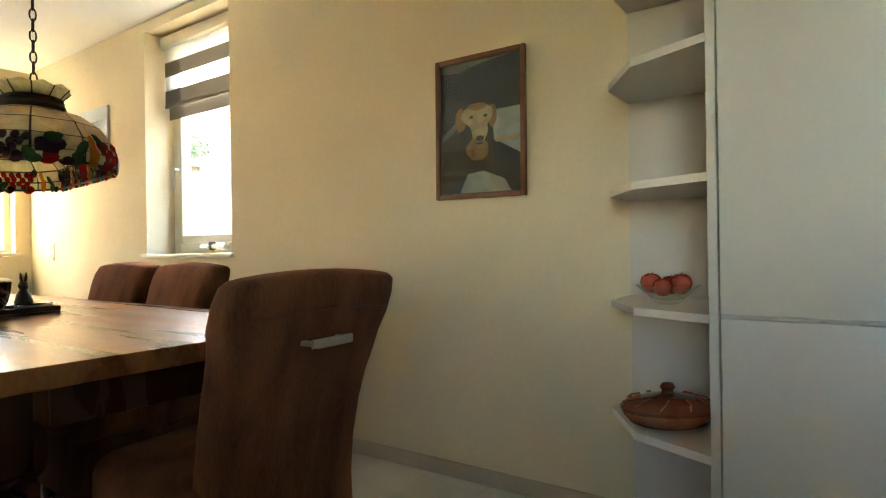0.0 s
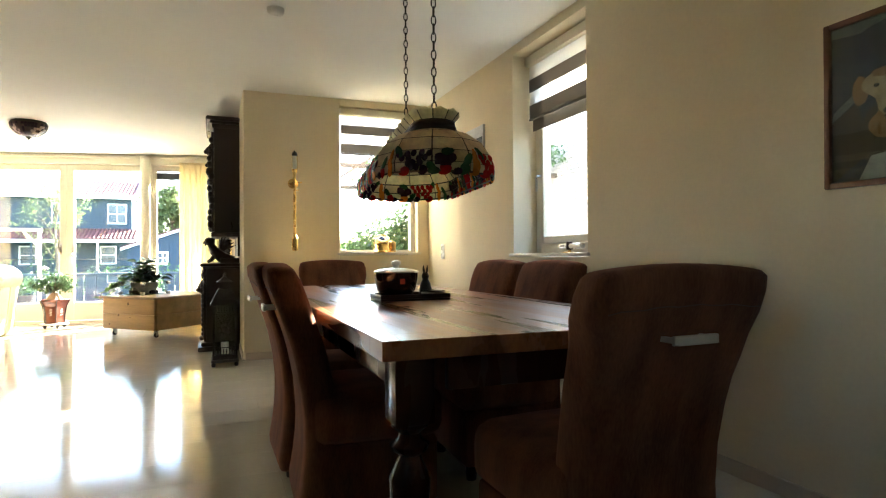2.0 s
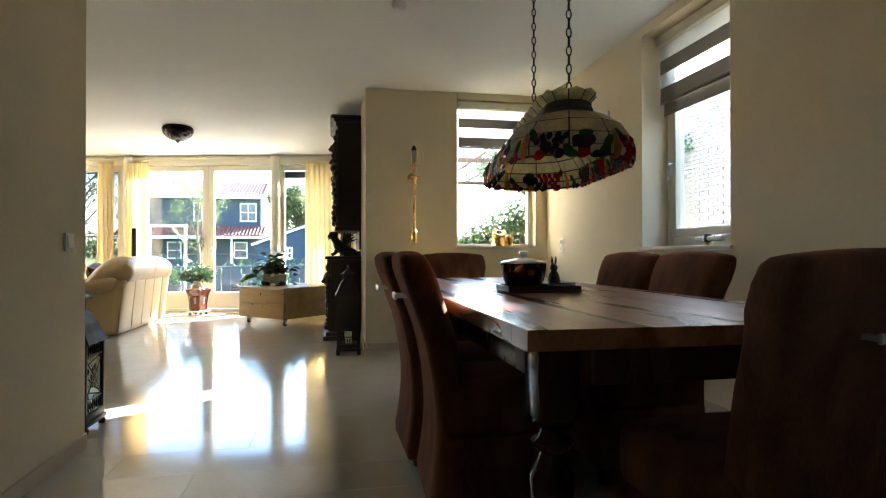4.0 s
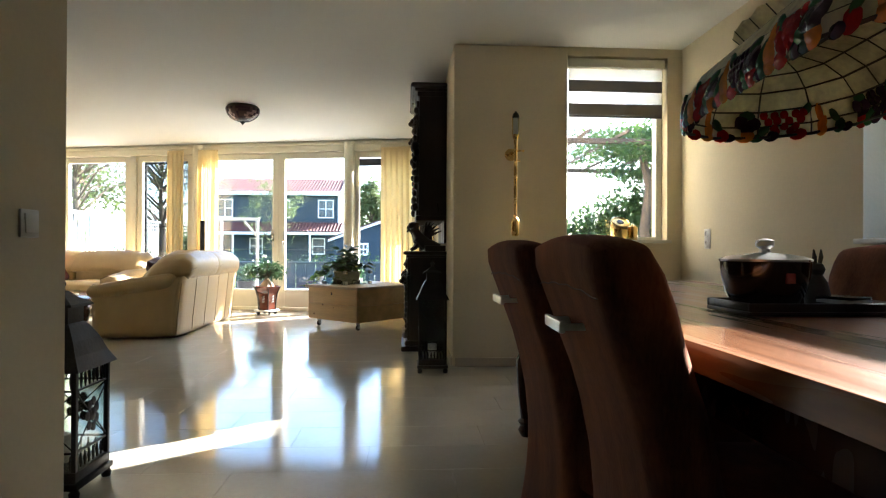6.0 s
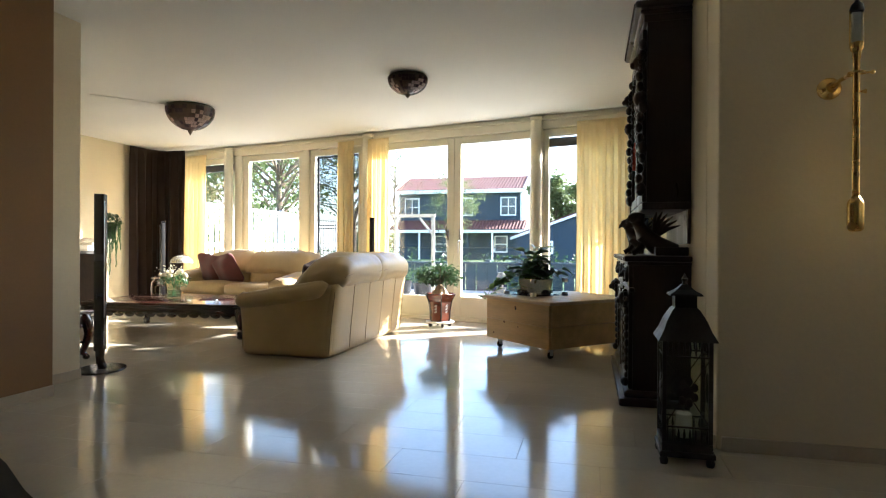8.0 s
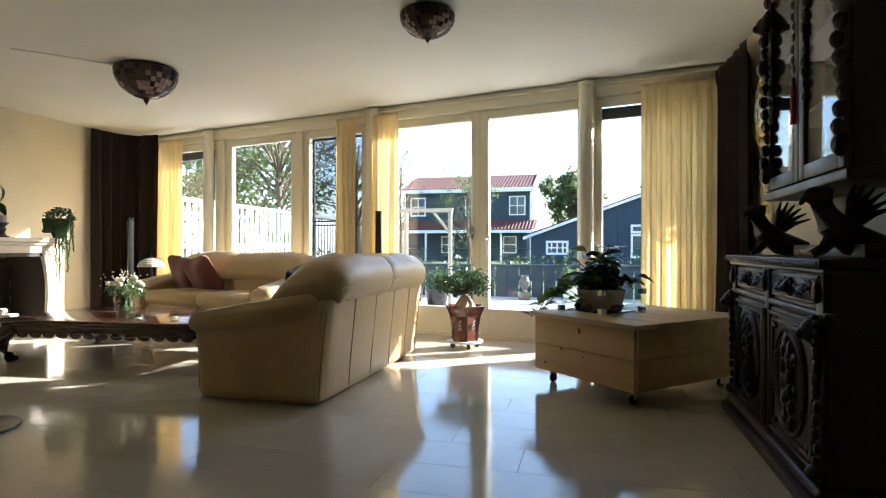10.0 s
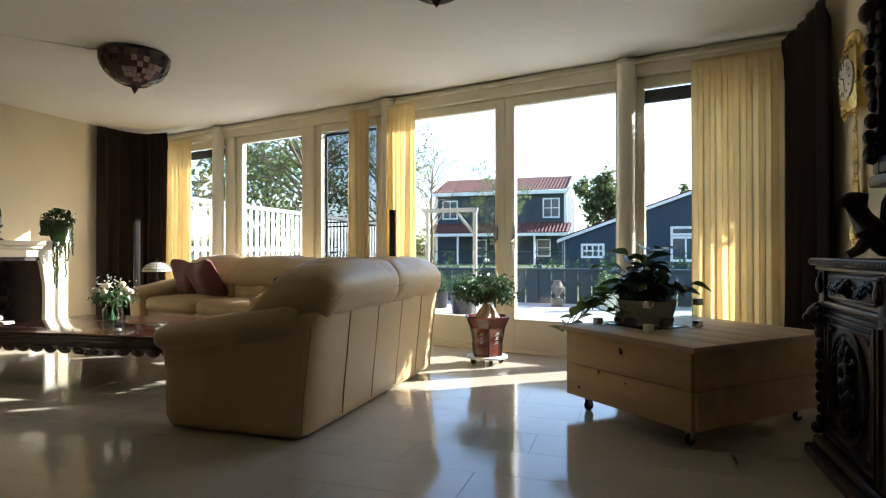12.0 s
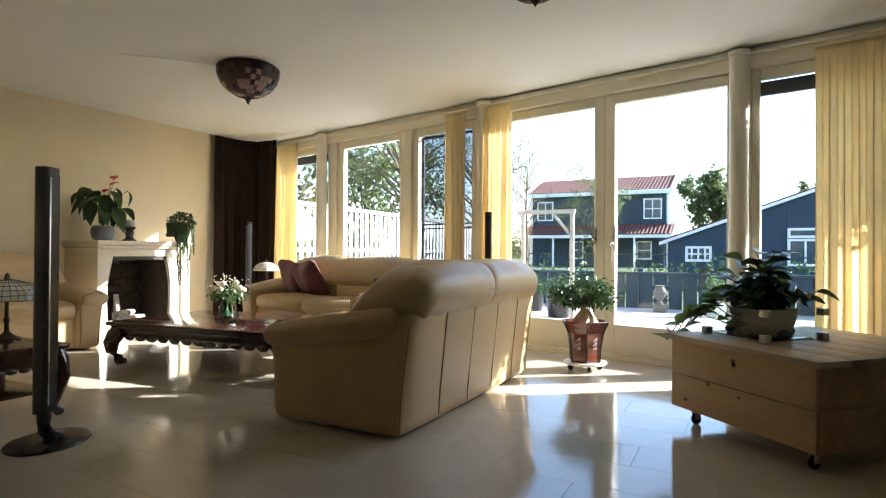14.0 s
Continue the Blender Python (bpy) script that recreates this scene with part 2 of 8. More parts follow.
def tube(bm, pts, r, seg=8, flat=1.0):
    pts = [Vector(p) for p in pts]
    rad = r if isinstance(r, (list, tuple)) else [r] * len(pts)
    rings = []
    for i, p in enumerate(pts):
        d = (pts[min(i + 1, len(pts) - 1)] - pts[max(i - 1, 0)]).normalized()
        up = Vector((0, 0, 1)) if abs(d.z) < 0.9 else Vector((1, 0, 0))
        a = d.cross(up).normalized()
        b = a.cross(d)
        rings.append([bm.verts.new(p + rad[i] * (math.cos(2 * math.pi * k / seg) * a + flat * math.sin(2 * math.pi * k / seg) * b)) for k in range(seg)])
    for a, b in zip(rings, rings[1:]):
        for i in range(seg):
            bm.faces.new((a[i], b[i], b[(i + 1) % seg], a[(i + 1) % seg]))
    bm.faces.new(rings[0])
    bm.faces.new(rings[-1][::-1])
    return bm


def prism(bm, pts, d, m=None):
    """A flat outline in x, y pulled up to height d."""
    lo = [bm.verts.new((m @ Vector((x, y, 0))) if m is not None else (x, y, 0)) for x, y in pts]
    hi = [bm.verts.new((m @ Vector((x, y, d))) if m is not None else (x, y, d)) for x, y in pts]
    n = len(pts)
    bm.faces.new(lo[::-1])
    bm.faces.new(hi)
    for i in range(n):
        bm.faces.new((lo[i], lo[(i + 1) % n], hi[(i + 1) % n], hi[i]))
    bmesh.ops.recalc_face_normals(bm, faces=bm.faces)
    return bm


def puffy(bm, lo, hi, r=0.05, puff=0.02, cuts=7, m=None, bend=None):
    """An upholstered block: rounded edges and swelling faces."""
    tb = bmesh.new()
    bmesh.ops.create_cube(tb, size=2)
    bmesh.ops.subdivide_edges(tb, edges=list(tb.edges), cuts=cuts, use_grid_fill=True)
    vs = list(tb.verts)
    h = Vector([(hi[i] - lo[i]) / 2 for i in range(3)])
    c = Vector([(hi[i] + lo[i]) / 2 for i in range(3)])
    for q in vs:
        s = Vector([math.copysign(abs(k) ** 0.75, k) if abs(k) < 0.999 else k for k in q.co])
        p = Vector([s[i] * h[i] for i in range(3)])
        inn = Vector([max(-(h[i] - r), min(h[i] - r, p[i])) for i in range(3)])
        d = p - inn
        if d.length > 1e-6:
            p = inn + d.normalized() * r
        for i in range(3):
            j, k = (i + 1) % 3, (i + 2) % 3
            if abs(q.co[i]) > 0.999:
                p[i] += math.copysign(puff * (1 - s[j] ** 2) * (1 - s[k] ** 2), q.co[i])
        p = p + c
        if bend:
            p = Vector(bend(p))
        q.co = m @ p if m is not None else p
    me = bpy.data.meshes.new("t")
    tb.to_mesh(me)
    tb.free()
    bm.from_mesh(me)
    bpy.data.meshes.remove(me)
    return bm


def knob(bm, c, r, sx=1.0, sy=1.0, sz=1.0, seg=9):
    prof = [(r * math.sin(math.pi * i / 6), -r * math.cos(math.pi * i / 6)) for i in range(7)]
    prof[0], prof[-1] = (0.0, prof[0][1]), (0.0, prof[-1][1])
    lathe(bm, prof, seg, Matrix.Translation(c) @ Matrix.Diagonal((sx, sy, sz, 1)))


def merge(*bms):
    out = bmesh.new()
    for b in bms:
        me = bpy.data.meshes.new("t")
        b.to_mesh(me)
        b.free()
        out.from_mesh(me)
        bpy.data.meshes.remove(me)
    return out


# ---- the plan ----
H = 2.6
XW, YN, YL, YS = -5.72, 2.75, 0.86, -7.0   # dining west wall, dining north wall, living north wall, living south wall
W0, U, N = Vector((-9.93, -0.38, 0)), Vector((-0.2197, -0.9756, 0)), Vector((0.9756, -0.2197, 0))
WALLM = Matrix(((U.x, N.x, 0, W0.x), (U.y, N.y, 0, W0.y), (0, 0, 1, 0), (0, 0, 0, 1)))   # window wall: x along it, y into the room


def wl(u, v, z=0.0):
    return WALLM @ Vector((u, v, z))


def structure(name, bm, material, label, category, smooth=False):
    return tagged(obj(name, bm, material, None, smooth), label, category, kind="structure")


T = 0.3
XE, YB = 2.6, -3.2   # east end of the kitchen side and the hall side behind the camera
# dining north wall with its window opening 
bm = bmesh.new()
NX0, NX1, NZ0, NZ1 = -3.80, -2.845, 0.972, 2.53
box(bm, (XW - T, YN, 0), (NX0, YN + T, H))
box(bm, (NX1, YN, 0), (XE, YN + T, H))
box(bm, (NX0, YN, 0), (NX1, YN + T, NZ0))
box(bm, (NX0, YN, NZ1), (NX1, YN + T, H))
structure("wall_north", bm, WALL, "cream rough-plastered dining room wall with a recessed window", "wall")
# dining west wall with its window opening
bm = bmesh.new()
WY0, WY1, WZ0, WZ1 = 1.795, 2.628, 1.0, 2.53
box(bm, (XW - T, YL, 0), (XW, WY0, H), 0.012)
box(bm, (XW - T, WY1, 0), (XW, YN, H))
box(bm, (XW - T, WY0, 0), (XW, WY1, WZ0))
box(bm, (XW - T, WY0, WZ1), (XW, WY1, H))
structure("wall_dining_west", bm, WALL, "cream plastered wall beside the dining table with a window", "wall")
# living room north wall, which meets the skew window front
structure("wall_living_north", B((wl(-1.35, 0).x - 0.3, YL, 0), (XW - T + 0.001, YL + T, H)), WALL, "cream plastered wall behind the carved cabinet", "wall")
structure("wall_living_south", B((-11.38, YS - T, 0), (-5.9, YS, H)), WALL, "cream plastered wall with the fireplace", "wall")
structure("wall_hall_pier", B((-6.16, -3.70, 0), (-5.70, -3.36, H), 0.008), WALL, "cream plastered wall pier at the hall", "wall")
structure("wall_hall", B((-5.70, -3.70, 0), (-2.80, -3.10, H)), HALLWALL, "ochre-brown painted hall wall", "wall")
bm = bmesh.new()
box(bm, (-3.09, -0.98, 0), (0.55, -0.66, H), 0.006)
# gap for the added window that lets daylight into the kitchen end
box(bm, (0.55, -0.98, 0), (1.15, -0.66, 1.15))
box(bm, (0.55, -0.98, 2.1), (1.15, -0.66, H))
box(bm, (1.15, -0.98, 0), (XE, -0.66, H))
structure("wall_passage", bm, WALL, "cream plastered wall with a light switch", "wall")
structure("wall_recess_east", B((-3.09, -3.10, 0), (-2.8, -0.98, H)), HALLWALL, "plain brown wall of the hall recess", "wall")
structure("wall_living_east", B((-6.16, YS, 0), (-5.9, -3.70, H)), WALL, "plain cream wall", "wall")
structure("wall_kitchen_east", B((XE, -0.98, 0), (XE + T, YN + T, H)), WALL, "plain cream kitchen wall", "wall")
# ceiling
bm = bmesh.new()
prism(bm, [(XE + T, YN + T), (XW - T, YN + T), (XW - T, YL + T), (wl(-1.6, -0.15).x, YL + T), tuple(wl(7.2, -0.15).xy), (-5.9, YS - T), (-5.9, -3.7), (XE + T, -3.7)], 0.25, Matrix.Translation((0, 0, H)))
structure("ceiling", bm, CEIL, "off-white plastered ceiling", "ceiling")


def skirting(x0, y0, x1, y1, side, h=0.07, t=0.014):
    a, b = Vector((x0, y0, 0)), Vector((x1, y1, 0))
    d = (b - a).normalized()
    n = Vector((-d.y, d.x, 0)) * side
    m = Matrix(((d.x, n.x, 0, a.x), (d.y, n.y, 0, a.y), (0, 0, 1, 0), (0, 0, 0, 1)))
    bmx = bmesh.new()
    box(bmx, (0, 0.001, 0.001), ((b - a).length, t, h), 0.003, 1, m)
    bmesh.ops.recalc_face_normals(bmx, faces=bmx.faces)
    structure("baseboard", bmx, BASEB, "low beige stone skirting along the wall", "skirting")


skirting(XW + 0.02, YN, -0.52, YN, -1)
skirting(XW, YL + 0.02, XW, YN - 0.02, -1)
skirting(-8.6, YL, XW - 0.01, YL, -1)
skirting(-3.08, -0.66, 0.4, -0.66, 1)
skirting(-5.70, -3.10, -3.11, -3.10, 1)
skirting(-6.16, -3.36, -5.71, -3.36, 1)
skirting(-11.2, YS, -9.7, YS, 1)

# ---- the skew window front of the living room ----
front = thing("wall_window_front", "cream painted timber window front with double garden doors", "window front", WALLM, kind="structure")
part("head_beam", B((-1.6, -0.16, 2.44), (6.95, 0.0, H), 0.006), FRAME, front)
part("head_trim", B((-1.5, -0.005, 2.535), (6.9, 0.035, 2.565), 0.006), FRAME, front)
part("sill_beam", B((-1.6, -0.16, -0.05), (6.95, -0.02, 0.04), 0.004), FRAME, front)
for a, b in ((-1.7, -1.12), (-0.07, 0.01), (2.40, 2.62), (3.60, 3.70), (4.98, 5.12), (6.45, 7.1)):
    part("post", B((a, -0.15, 0.04), (b, -0.02, 2.44), 0.006), FRAME, front)


def sash(name, u0, u1, z0=0.045, z1=2.435, stile=0.10, top=0.09, bottom=0.27, pane=GLASS, label="", depth=0.06):
    w = thing(name, label, "window", WALLM @ Matrix.Translation((0, -0.09, 0)), kind="structure")
    bm = bmesh.new()
    h = depth / 2
    box(bm, (u0, -h, z0), (u0 + stile, h, z1), 0.006)
    box(bm, (u1 - stile, -h, z0), (u1, h, z1), 0.006)
    box(bm, (u0 + stile, -h, z1 - top), (u1 - stile, h, z1), 0.006)
    box(bm, (u0 + stile, -h, z0), (u1 - stile, h, z0 + bottom), 0.006)
    part("window_frame", bm, FRAME, w, smooth=False)
    bm = bmesh.new()
    e = 0.016
    for a, b in (((u0 + stile - e, 0.02, z0 + bottom - e), (u1 - stile + e, h + 0.006, z0 + bottom)), ((u0 + stile - e, 0.02, z1 - top), (u1 - stile + e, h + 0.006, z1 - top + e)),
                 ((u0 + stile - e, 0.02, z0 + bottom), (u0 + stile, h + 0.006, z1 - top)), ((u1 - stile, 0.02, z0 + bottom), (u1 - stile + e, h + 0.006, z1 - top))):
        box(bm, a, b, 0.003, 1)
    part("glazing_bead", bm, FRAME, w)
    p = part("pane", B((u0 + stile - 0.01, -0.004, z0 + bottom - 0.01), (u1 - stile + 0.01, 0.004, z1 - top + 0.01)), pane, w, smooth=False)
    p.visible_shadow = False
    return w


sash("window_1", -1.12, -0.07, stile=0.06, label="tall fixed pane beside the garden doors")
d1 = sash("door_1", 0.012, 1.165, label="cream garden door leaf with a full glass pane")
d2 = sash("door_2", 1.168, 2.398, label="cream garden door leaf with a full glass pane")
sash("window_2", 2.62, 3.60, label="sliding sash with a grey insect screen", pane=GREYGLASS, stile=0.09)
sash("window_3", 3.70, 4.98, stile=0.12, label="tall cream window with clear glass")
sash("window_4", 5.12, 6.45, stile=0.07, label="tall side window half behind a curtain")
SCREENF = mat("dark_screen_frame", (0.03, 0.032, 0.035), 0.5, scale=8)
scr = thing("insect_screen", "dark framed insect screen before the sliding sash", "screen", WALLM @ Matrix.Translation((0, -0.14, 0)))
bm = bmesh.new()
for a, b_ in (((2.72, -0.01, 0.32), (2.745, 0.01, 2.34)), ((3.49, -0.01, 0.32), (3.515, 0.01, 2.34)), ((2.745, -0.01, 2.315), (3.49, 0.01, 2.34)), ((2.745, -0.01, 0.32), (3.49, 0.01, 0.345))):
    box(bm, a, b_)
part("screen_frame", bm, SCREENF, scr, smooth=False)
for z in (1.24, 1.29):
    part("screen_bar", B((2.746, -0.006, z), (3.489, 0.006, z + 0.014)), SCREENF, scr, smooth=False)
for u, w in ((1.075, d1), (1.255, d2)):
    bm = bmesh.new()
    box(bm, (u - 0.018, 0.031, 0.98), (u + 0.018, 0.04, 1.22), 0.004)
    part("door_plate", bm, ALU, w)
    bm = bmesh.new()
    tube(bm, [(u, 0.04, 1.06), (u, 0.085, 1.06), (u, 0.09, 1.05), (u, 0.09, 0.90)] if w is d1 else [(u, 0.04, 1.10), (u, 0.08, 1.10), (u, 0.085, 1.11), (u, 0.085, 1.27)], 0.010, 8)
    part("door_handle", bm, ALU, w)
for u, w in ((-0.5, "window_1"), (5.5, "window_4")):
    part("roller_blind", B((u - 0.55, -0.12, 2.22), (u + 0.42, -0.075, 2.33), 0.01), mat("dark_blind_box", (0.05, 0.055, 0.065), 0.5, scale=8) if u < 0 else bpy.data.materials["dark_blind_box"], front)
# round steel columns
for i, u in enumerate((0.0, 2.48, 5.21)):
    bm = lathe(bmesh.new(), [(0.085, 0.0), (0.085, 0.015), (0.072, 0.03), (0.072, 2.53), (0.08, 2.535), (0.08, 2.57)], 28)
    tagged(obj("column", bm, FRAME, None, True), "round cream painted steel column before the window front", "column", kind="structure").matrix_basis = WALLM @ Matrix.Translation((u, 0.04, 0))


def reveal_window(name, m, w, z0, z1, label, sill_out=0.03, depth=0.22, handle=True, slim=False):
    """A window set back in its opening: x along the wall from 0 to w, y outwards."""
    t = thing(name, label, "window", m, kind="structure")
    y0, y1 = depth - 0.02, depth + 0.06
    if slim:
        bm = bmesh.new()
        for a, b in (((0.003, y0, z0 + 0.03), (0.022, y1, z1 - 0.003)), ((w - 0.05, y0, z0 + 0.03), (w - 0.003, y1, z1 - 0.003)), ((0.022, y0, z1 - 0.05), (w - 0.05, y1, z1 - 0.003)), ((0.022, y0, z0 + 0.03), (w - 0.05, y1, z0 + 0.055))):
            box(bm, a, b, 0.004)
        part("window_frame", bm, FRAME, t)
        p = part("pane", B((0.02, y0 + 0.02, z0 + 0.05), (w - 0.045, y0 + 0.028, z1 - 0.045)), GLASS, t, smooth=False)
        p.visible_shadow = False
        part("window_sill", B((-0.03, -sill_out, z0 + 0.003), (w + 0.03, -0.002, z0 + 0.028), 0.005), STONE, t)
        part("sill_board", B((0.003, -0.002, z0 + 0.003), (w - 0.003, y0, z0 + 0.028), 0.002), STONE, t)
        return t
    e = 0.003
    bm = bmesh.new()
    for a, b in (((e, y0, z0 + 0.03), (0.07, y1, z1 - e)), ((w - 0.07, y0, z0 + 0.03), (w - e, y1, z1 - e)), ((0.07, y0, z1 - 0.07), (w - 0.07, y1, z1 - e)), ((0.07, y0, z0 + 0.03), (w - 0.07, y1, z0 + 0.10))):
        box(bm, a, b, 0.006)
    part("window_frame", bm, FRAME, t)
    bm = bmesh.new()
    for a, b in (((0.072, y0 - 0.012, z0 + 0.102), (0.125, y1 - 0.02, z1 - 0.072)), ((w - 0.125, y0 - 0.012, z0 + 0.102), (w - 0.072, y1 - 0.02, z1 - 0.072)),
                 ((0.125, y0 - 0.012, z1 - 0.125), (w - 0.125, y1 - 0.02, z1 - 0.072)), ((0.125, y0 - 0.012, z0 + 0.102), (w - 0.125, y1 - 0.02, z0 + 0.155))):
        box(bm, a, b, 0.006)
    part("casement", bm, FRAME, t)
    p = part("pane", B((0.12, y0 + 0.02, z0 + 0.15), (w - 0.12, y0 + 0.028, z1 - 0.12)), GLASS, t, smooth=False)
    p.visible_shadow = False
    part("window_sill", B((-0.03, -sill_out, z0 + e), (w + 0.03, -0.002, z0 + 0.028), 0.005), STONE, t)
    part("sill_board", B((e, -0.002, z0 + e), (w - e, y0, z0 + 0.028), 0.002), STONE, t)
    if handle:
        bm = bmesh.new()
        tube(bm, [(0.10, y0 - 0.012, z0 + 0.62), (0.10, y0 - 0.05, z0 + 0.62), (0.10, y0 - 0.055, z0 + 0.60), (0.10, y0 - 0.055, z0 + 0.50)], 0.009, 8)
        part("window_handle", bm, ALU, t)
    return t


reveal_window("window_5", Matrix.Translation((NX0, YN, 0)), NX1 - NX0, NZ0, NZ1, "recessed cream window over a stone sill")
reveal_window("window_6", Matrix.Translation((XW, WY0, 0)) @ Matrix.Rotation(radians(90), 4, "Z"), WY1 - WY0, WZ0, WZ1, "cream window over a narrow sill", depth=0.12, handle=False, slim=True)

# unseen window, added to brighten the kitchen end
reveal_window("added_window_7", Matrix.Translation((1.15, -0.66, 0)) @ Matrix.Rotation(radians(180), 4, "Z"), 0.60, 1.15, 2.1, "small cream kitchen window out of view, added for daylight", slim=True)


def day_night_blind(m, w, top, bottom, dark_tail):
    t = thing("roller_blind", "grey and sheer striped day-night roller blind, half lowered", "blind", m)
    part("cassette", B((0.01, -0.04, top - 0.075), (w - 0.01, 0.035, top), 0.012), FRAME, t)
    n = 4
    h = (top - 0.075 - bottom) / n
    for i in range(n):
        z = bottom + i * h
        dark = i % 2 == 0
        part("dark_stripe" if dark else "sheer_stripe", B((0.02, -0.004 if dark else -0.001, z + 0.002), (w - 0.02, 0.004 if dark else 0.001, z + h * (1.0 if dark else 1.0))), BLIND if dark else SHEER, t, smooth=False)
    if dark_tail:
        part("tail", B((0.03, 0.02, bottom - dark_tail), (w - 0.03, 0.024, bottom), 0.001), BLIND, t, "dark lower blind cloth")
    part("bottom_bar", B((0.02, -0.01, bottom - 0.02), (w - 0.02, 0.01, bottom), 0.006), BLIND, t)
    return t


day_night_blind(Matrix.Translation((NX0, YN + 0.14, 0)), NX1 - NX0, NZ1 - 0.01, 2.045, 0.10)
day_night_blind(Matrix.Translation((XW - 0.06, WY0, 0)) @ Matrix.Rotation(radians(90), 4, "Z"), WY1 - WY0, WZ1 - 0.01, 2.06, 0.0)


# ---- curtains ----
def curtain(name, pts, z0, z1, material, label, amp=0.035, pitch=0.075, flare=0.0):
    """A pleated cloth hung along a plan line, gathered at the top and swinging out below."""
    bm = bmesh.new()
    pts = [Vector((x, y, 0)) for x, y in pts]
    seglen = [(b - a).length for a, b in zip(pts, pts[1:])]
    total = sum(seglen)
    n = max(24, int(total / pitch * 8))
    rows = [z0, z0 + 0.25, z0 + 0.9, z0 + 1.6, z1 - 0.14, z1 - 0.07, z1 - 0.05, z1]
    rnd = random.Random(name + str(round(pts[0].x, 2)) + str(round(pts[0].y, 2)))
    ph = [rnd.uniform(-0.9, 0.9) for _ in range(40)]
    grid = []
    for z in rows:
        row = []
        for i in range(n + 1):
            s = total * i / n
            k, q = 0, s
            while k < len(seglen) - 1 and q > seglen[k]:
                q -= seglen[k]
                k += 1
            d = (pts[k + 1] - pts[k]).normalized()
            nn = Vector((-d.y, d.x, 0))
            low = 1 - (z - z0) / (z1 - z0)
            f = s / pitch * math.pi + ph[int(s / pitch / 2) % 40] * 0.6 * low
            a = amp * (0.75 + 0.5 * low + 0.25 * ph[int(s / pitch) % 40]) * (0.35 if z > z1 - 0.08 else 1)
            p = pts[k] + d * q + nn * (a * math.sin(f) + flare * low + amp * (0.3 + low) * math.sin(f * 0.29 + ph[3] * 3) * (z < z1 - 0.1)) + d * (0.012 * math.sin(2 * f + low))
            row.append(bm.verts.new((p.x, p.y, z)))
        grid.append(row)
    for r0, r1 in zip(grid, grid[1:]):
        for i in range(n):
            bm.faces.new((r0[i], r0[i + 1], r1[i + 1], r1[i]))
    ob = obj(name, bm, material, None, True)
    sol = ob.modifiers.new("cloth", "SOLIDIFY")
    sol.thickness = 0.003
    return tagged(ob, label, "curtain", "curtains of the window front")


def along(u0, u1, v=0.13):
    return [tuple(wl(u0, v).xy), tuple(wl(u1, v).xy)]


curtain("curtain", along(-1.22, -0.52), 0.03, 2.46, YCURT, "sheer yellow pleated curtain glowing in daylight", 0.028, 0.042)
curtain("curtain", along(2.08, 2.42), 0.03, 2.48, YCURT, "sheer yellow pleated curtain drawn beside the column", 0.026, 0.038)
curtain("curtain", along(2.66, 2.95), 0.03, 2.48, YCURT, "sheer yellow pleated curtain drawn beside the column", 0.026, 0.038)
curtain("curtain", along(5.62, 6.14), 0.03, 2.48, YCURT, "sheer yellow pleated curtain in the corner", 0.026, 0.038)
curtain("curtain", [(-9.55, 0.70), (-9.30, 0.74), (-8.75, 0.76)], 0.03, 2.50, DCURT, "dark brown heavy pleated curtain in the corner", 0.04, 0.09)
curtain("curtain", [tuple(wl(6.10, 0.16).xy), tuple(wl(6.45, 0.25).xy), (-10.9, -6.86), (-10.5, -6.90)], 0.03, 2.58, DCURT, "dark brown heavy pleated curtain in the corner", 0.04, 0.09)

# ---- dining room ----
RZ = lambda d: Matrix.Rotation(radians(d), 4, "Z")
TX0, TX1, TY0, TY1, TZ = -4.11, -1.19, 0.98, 2.02, 0.775


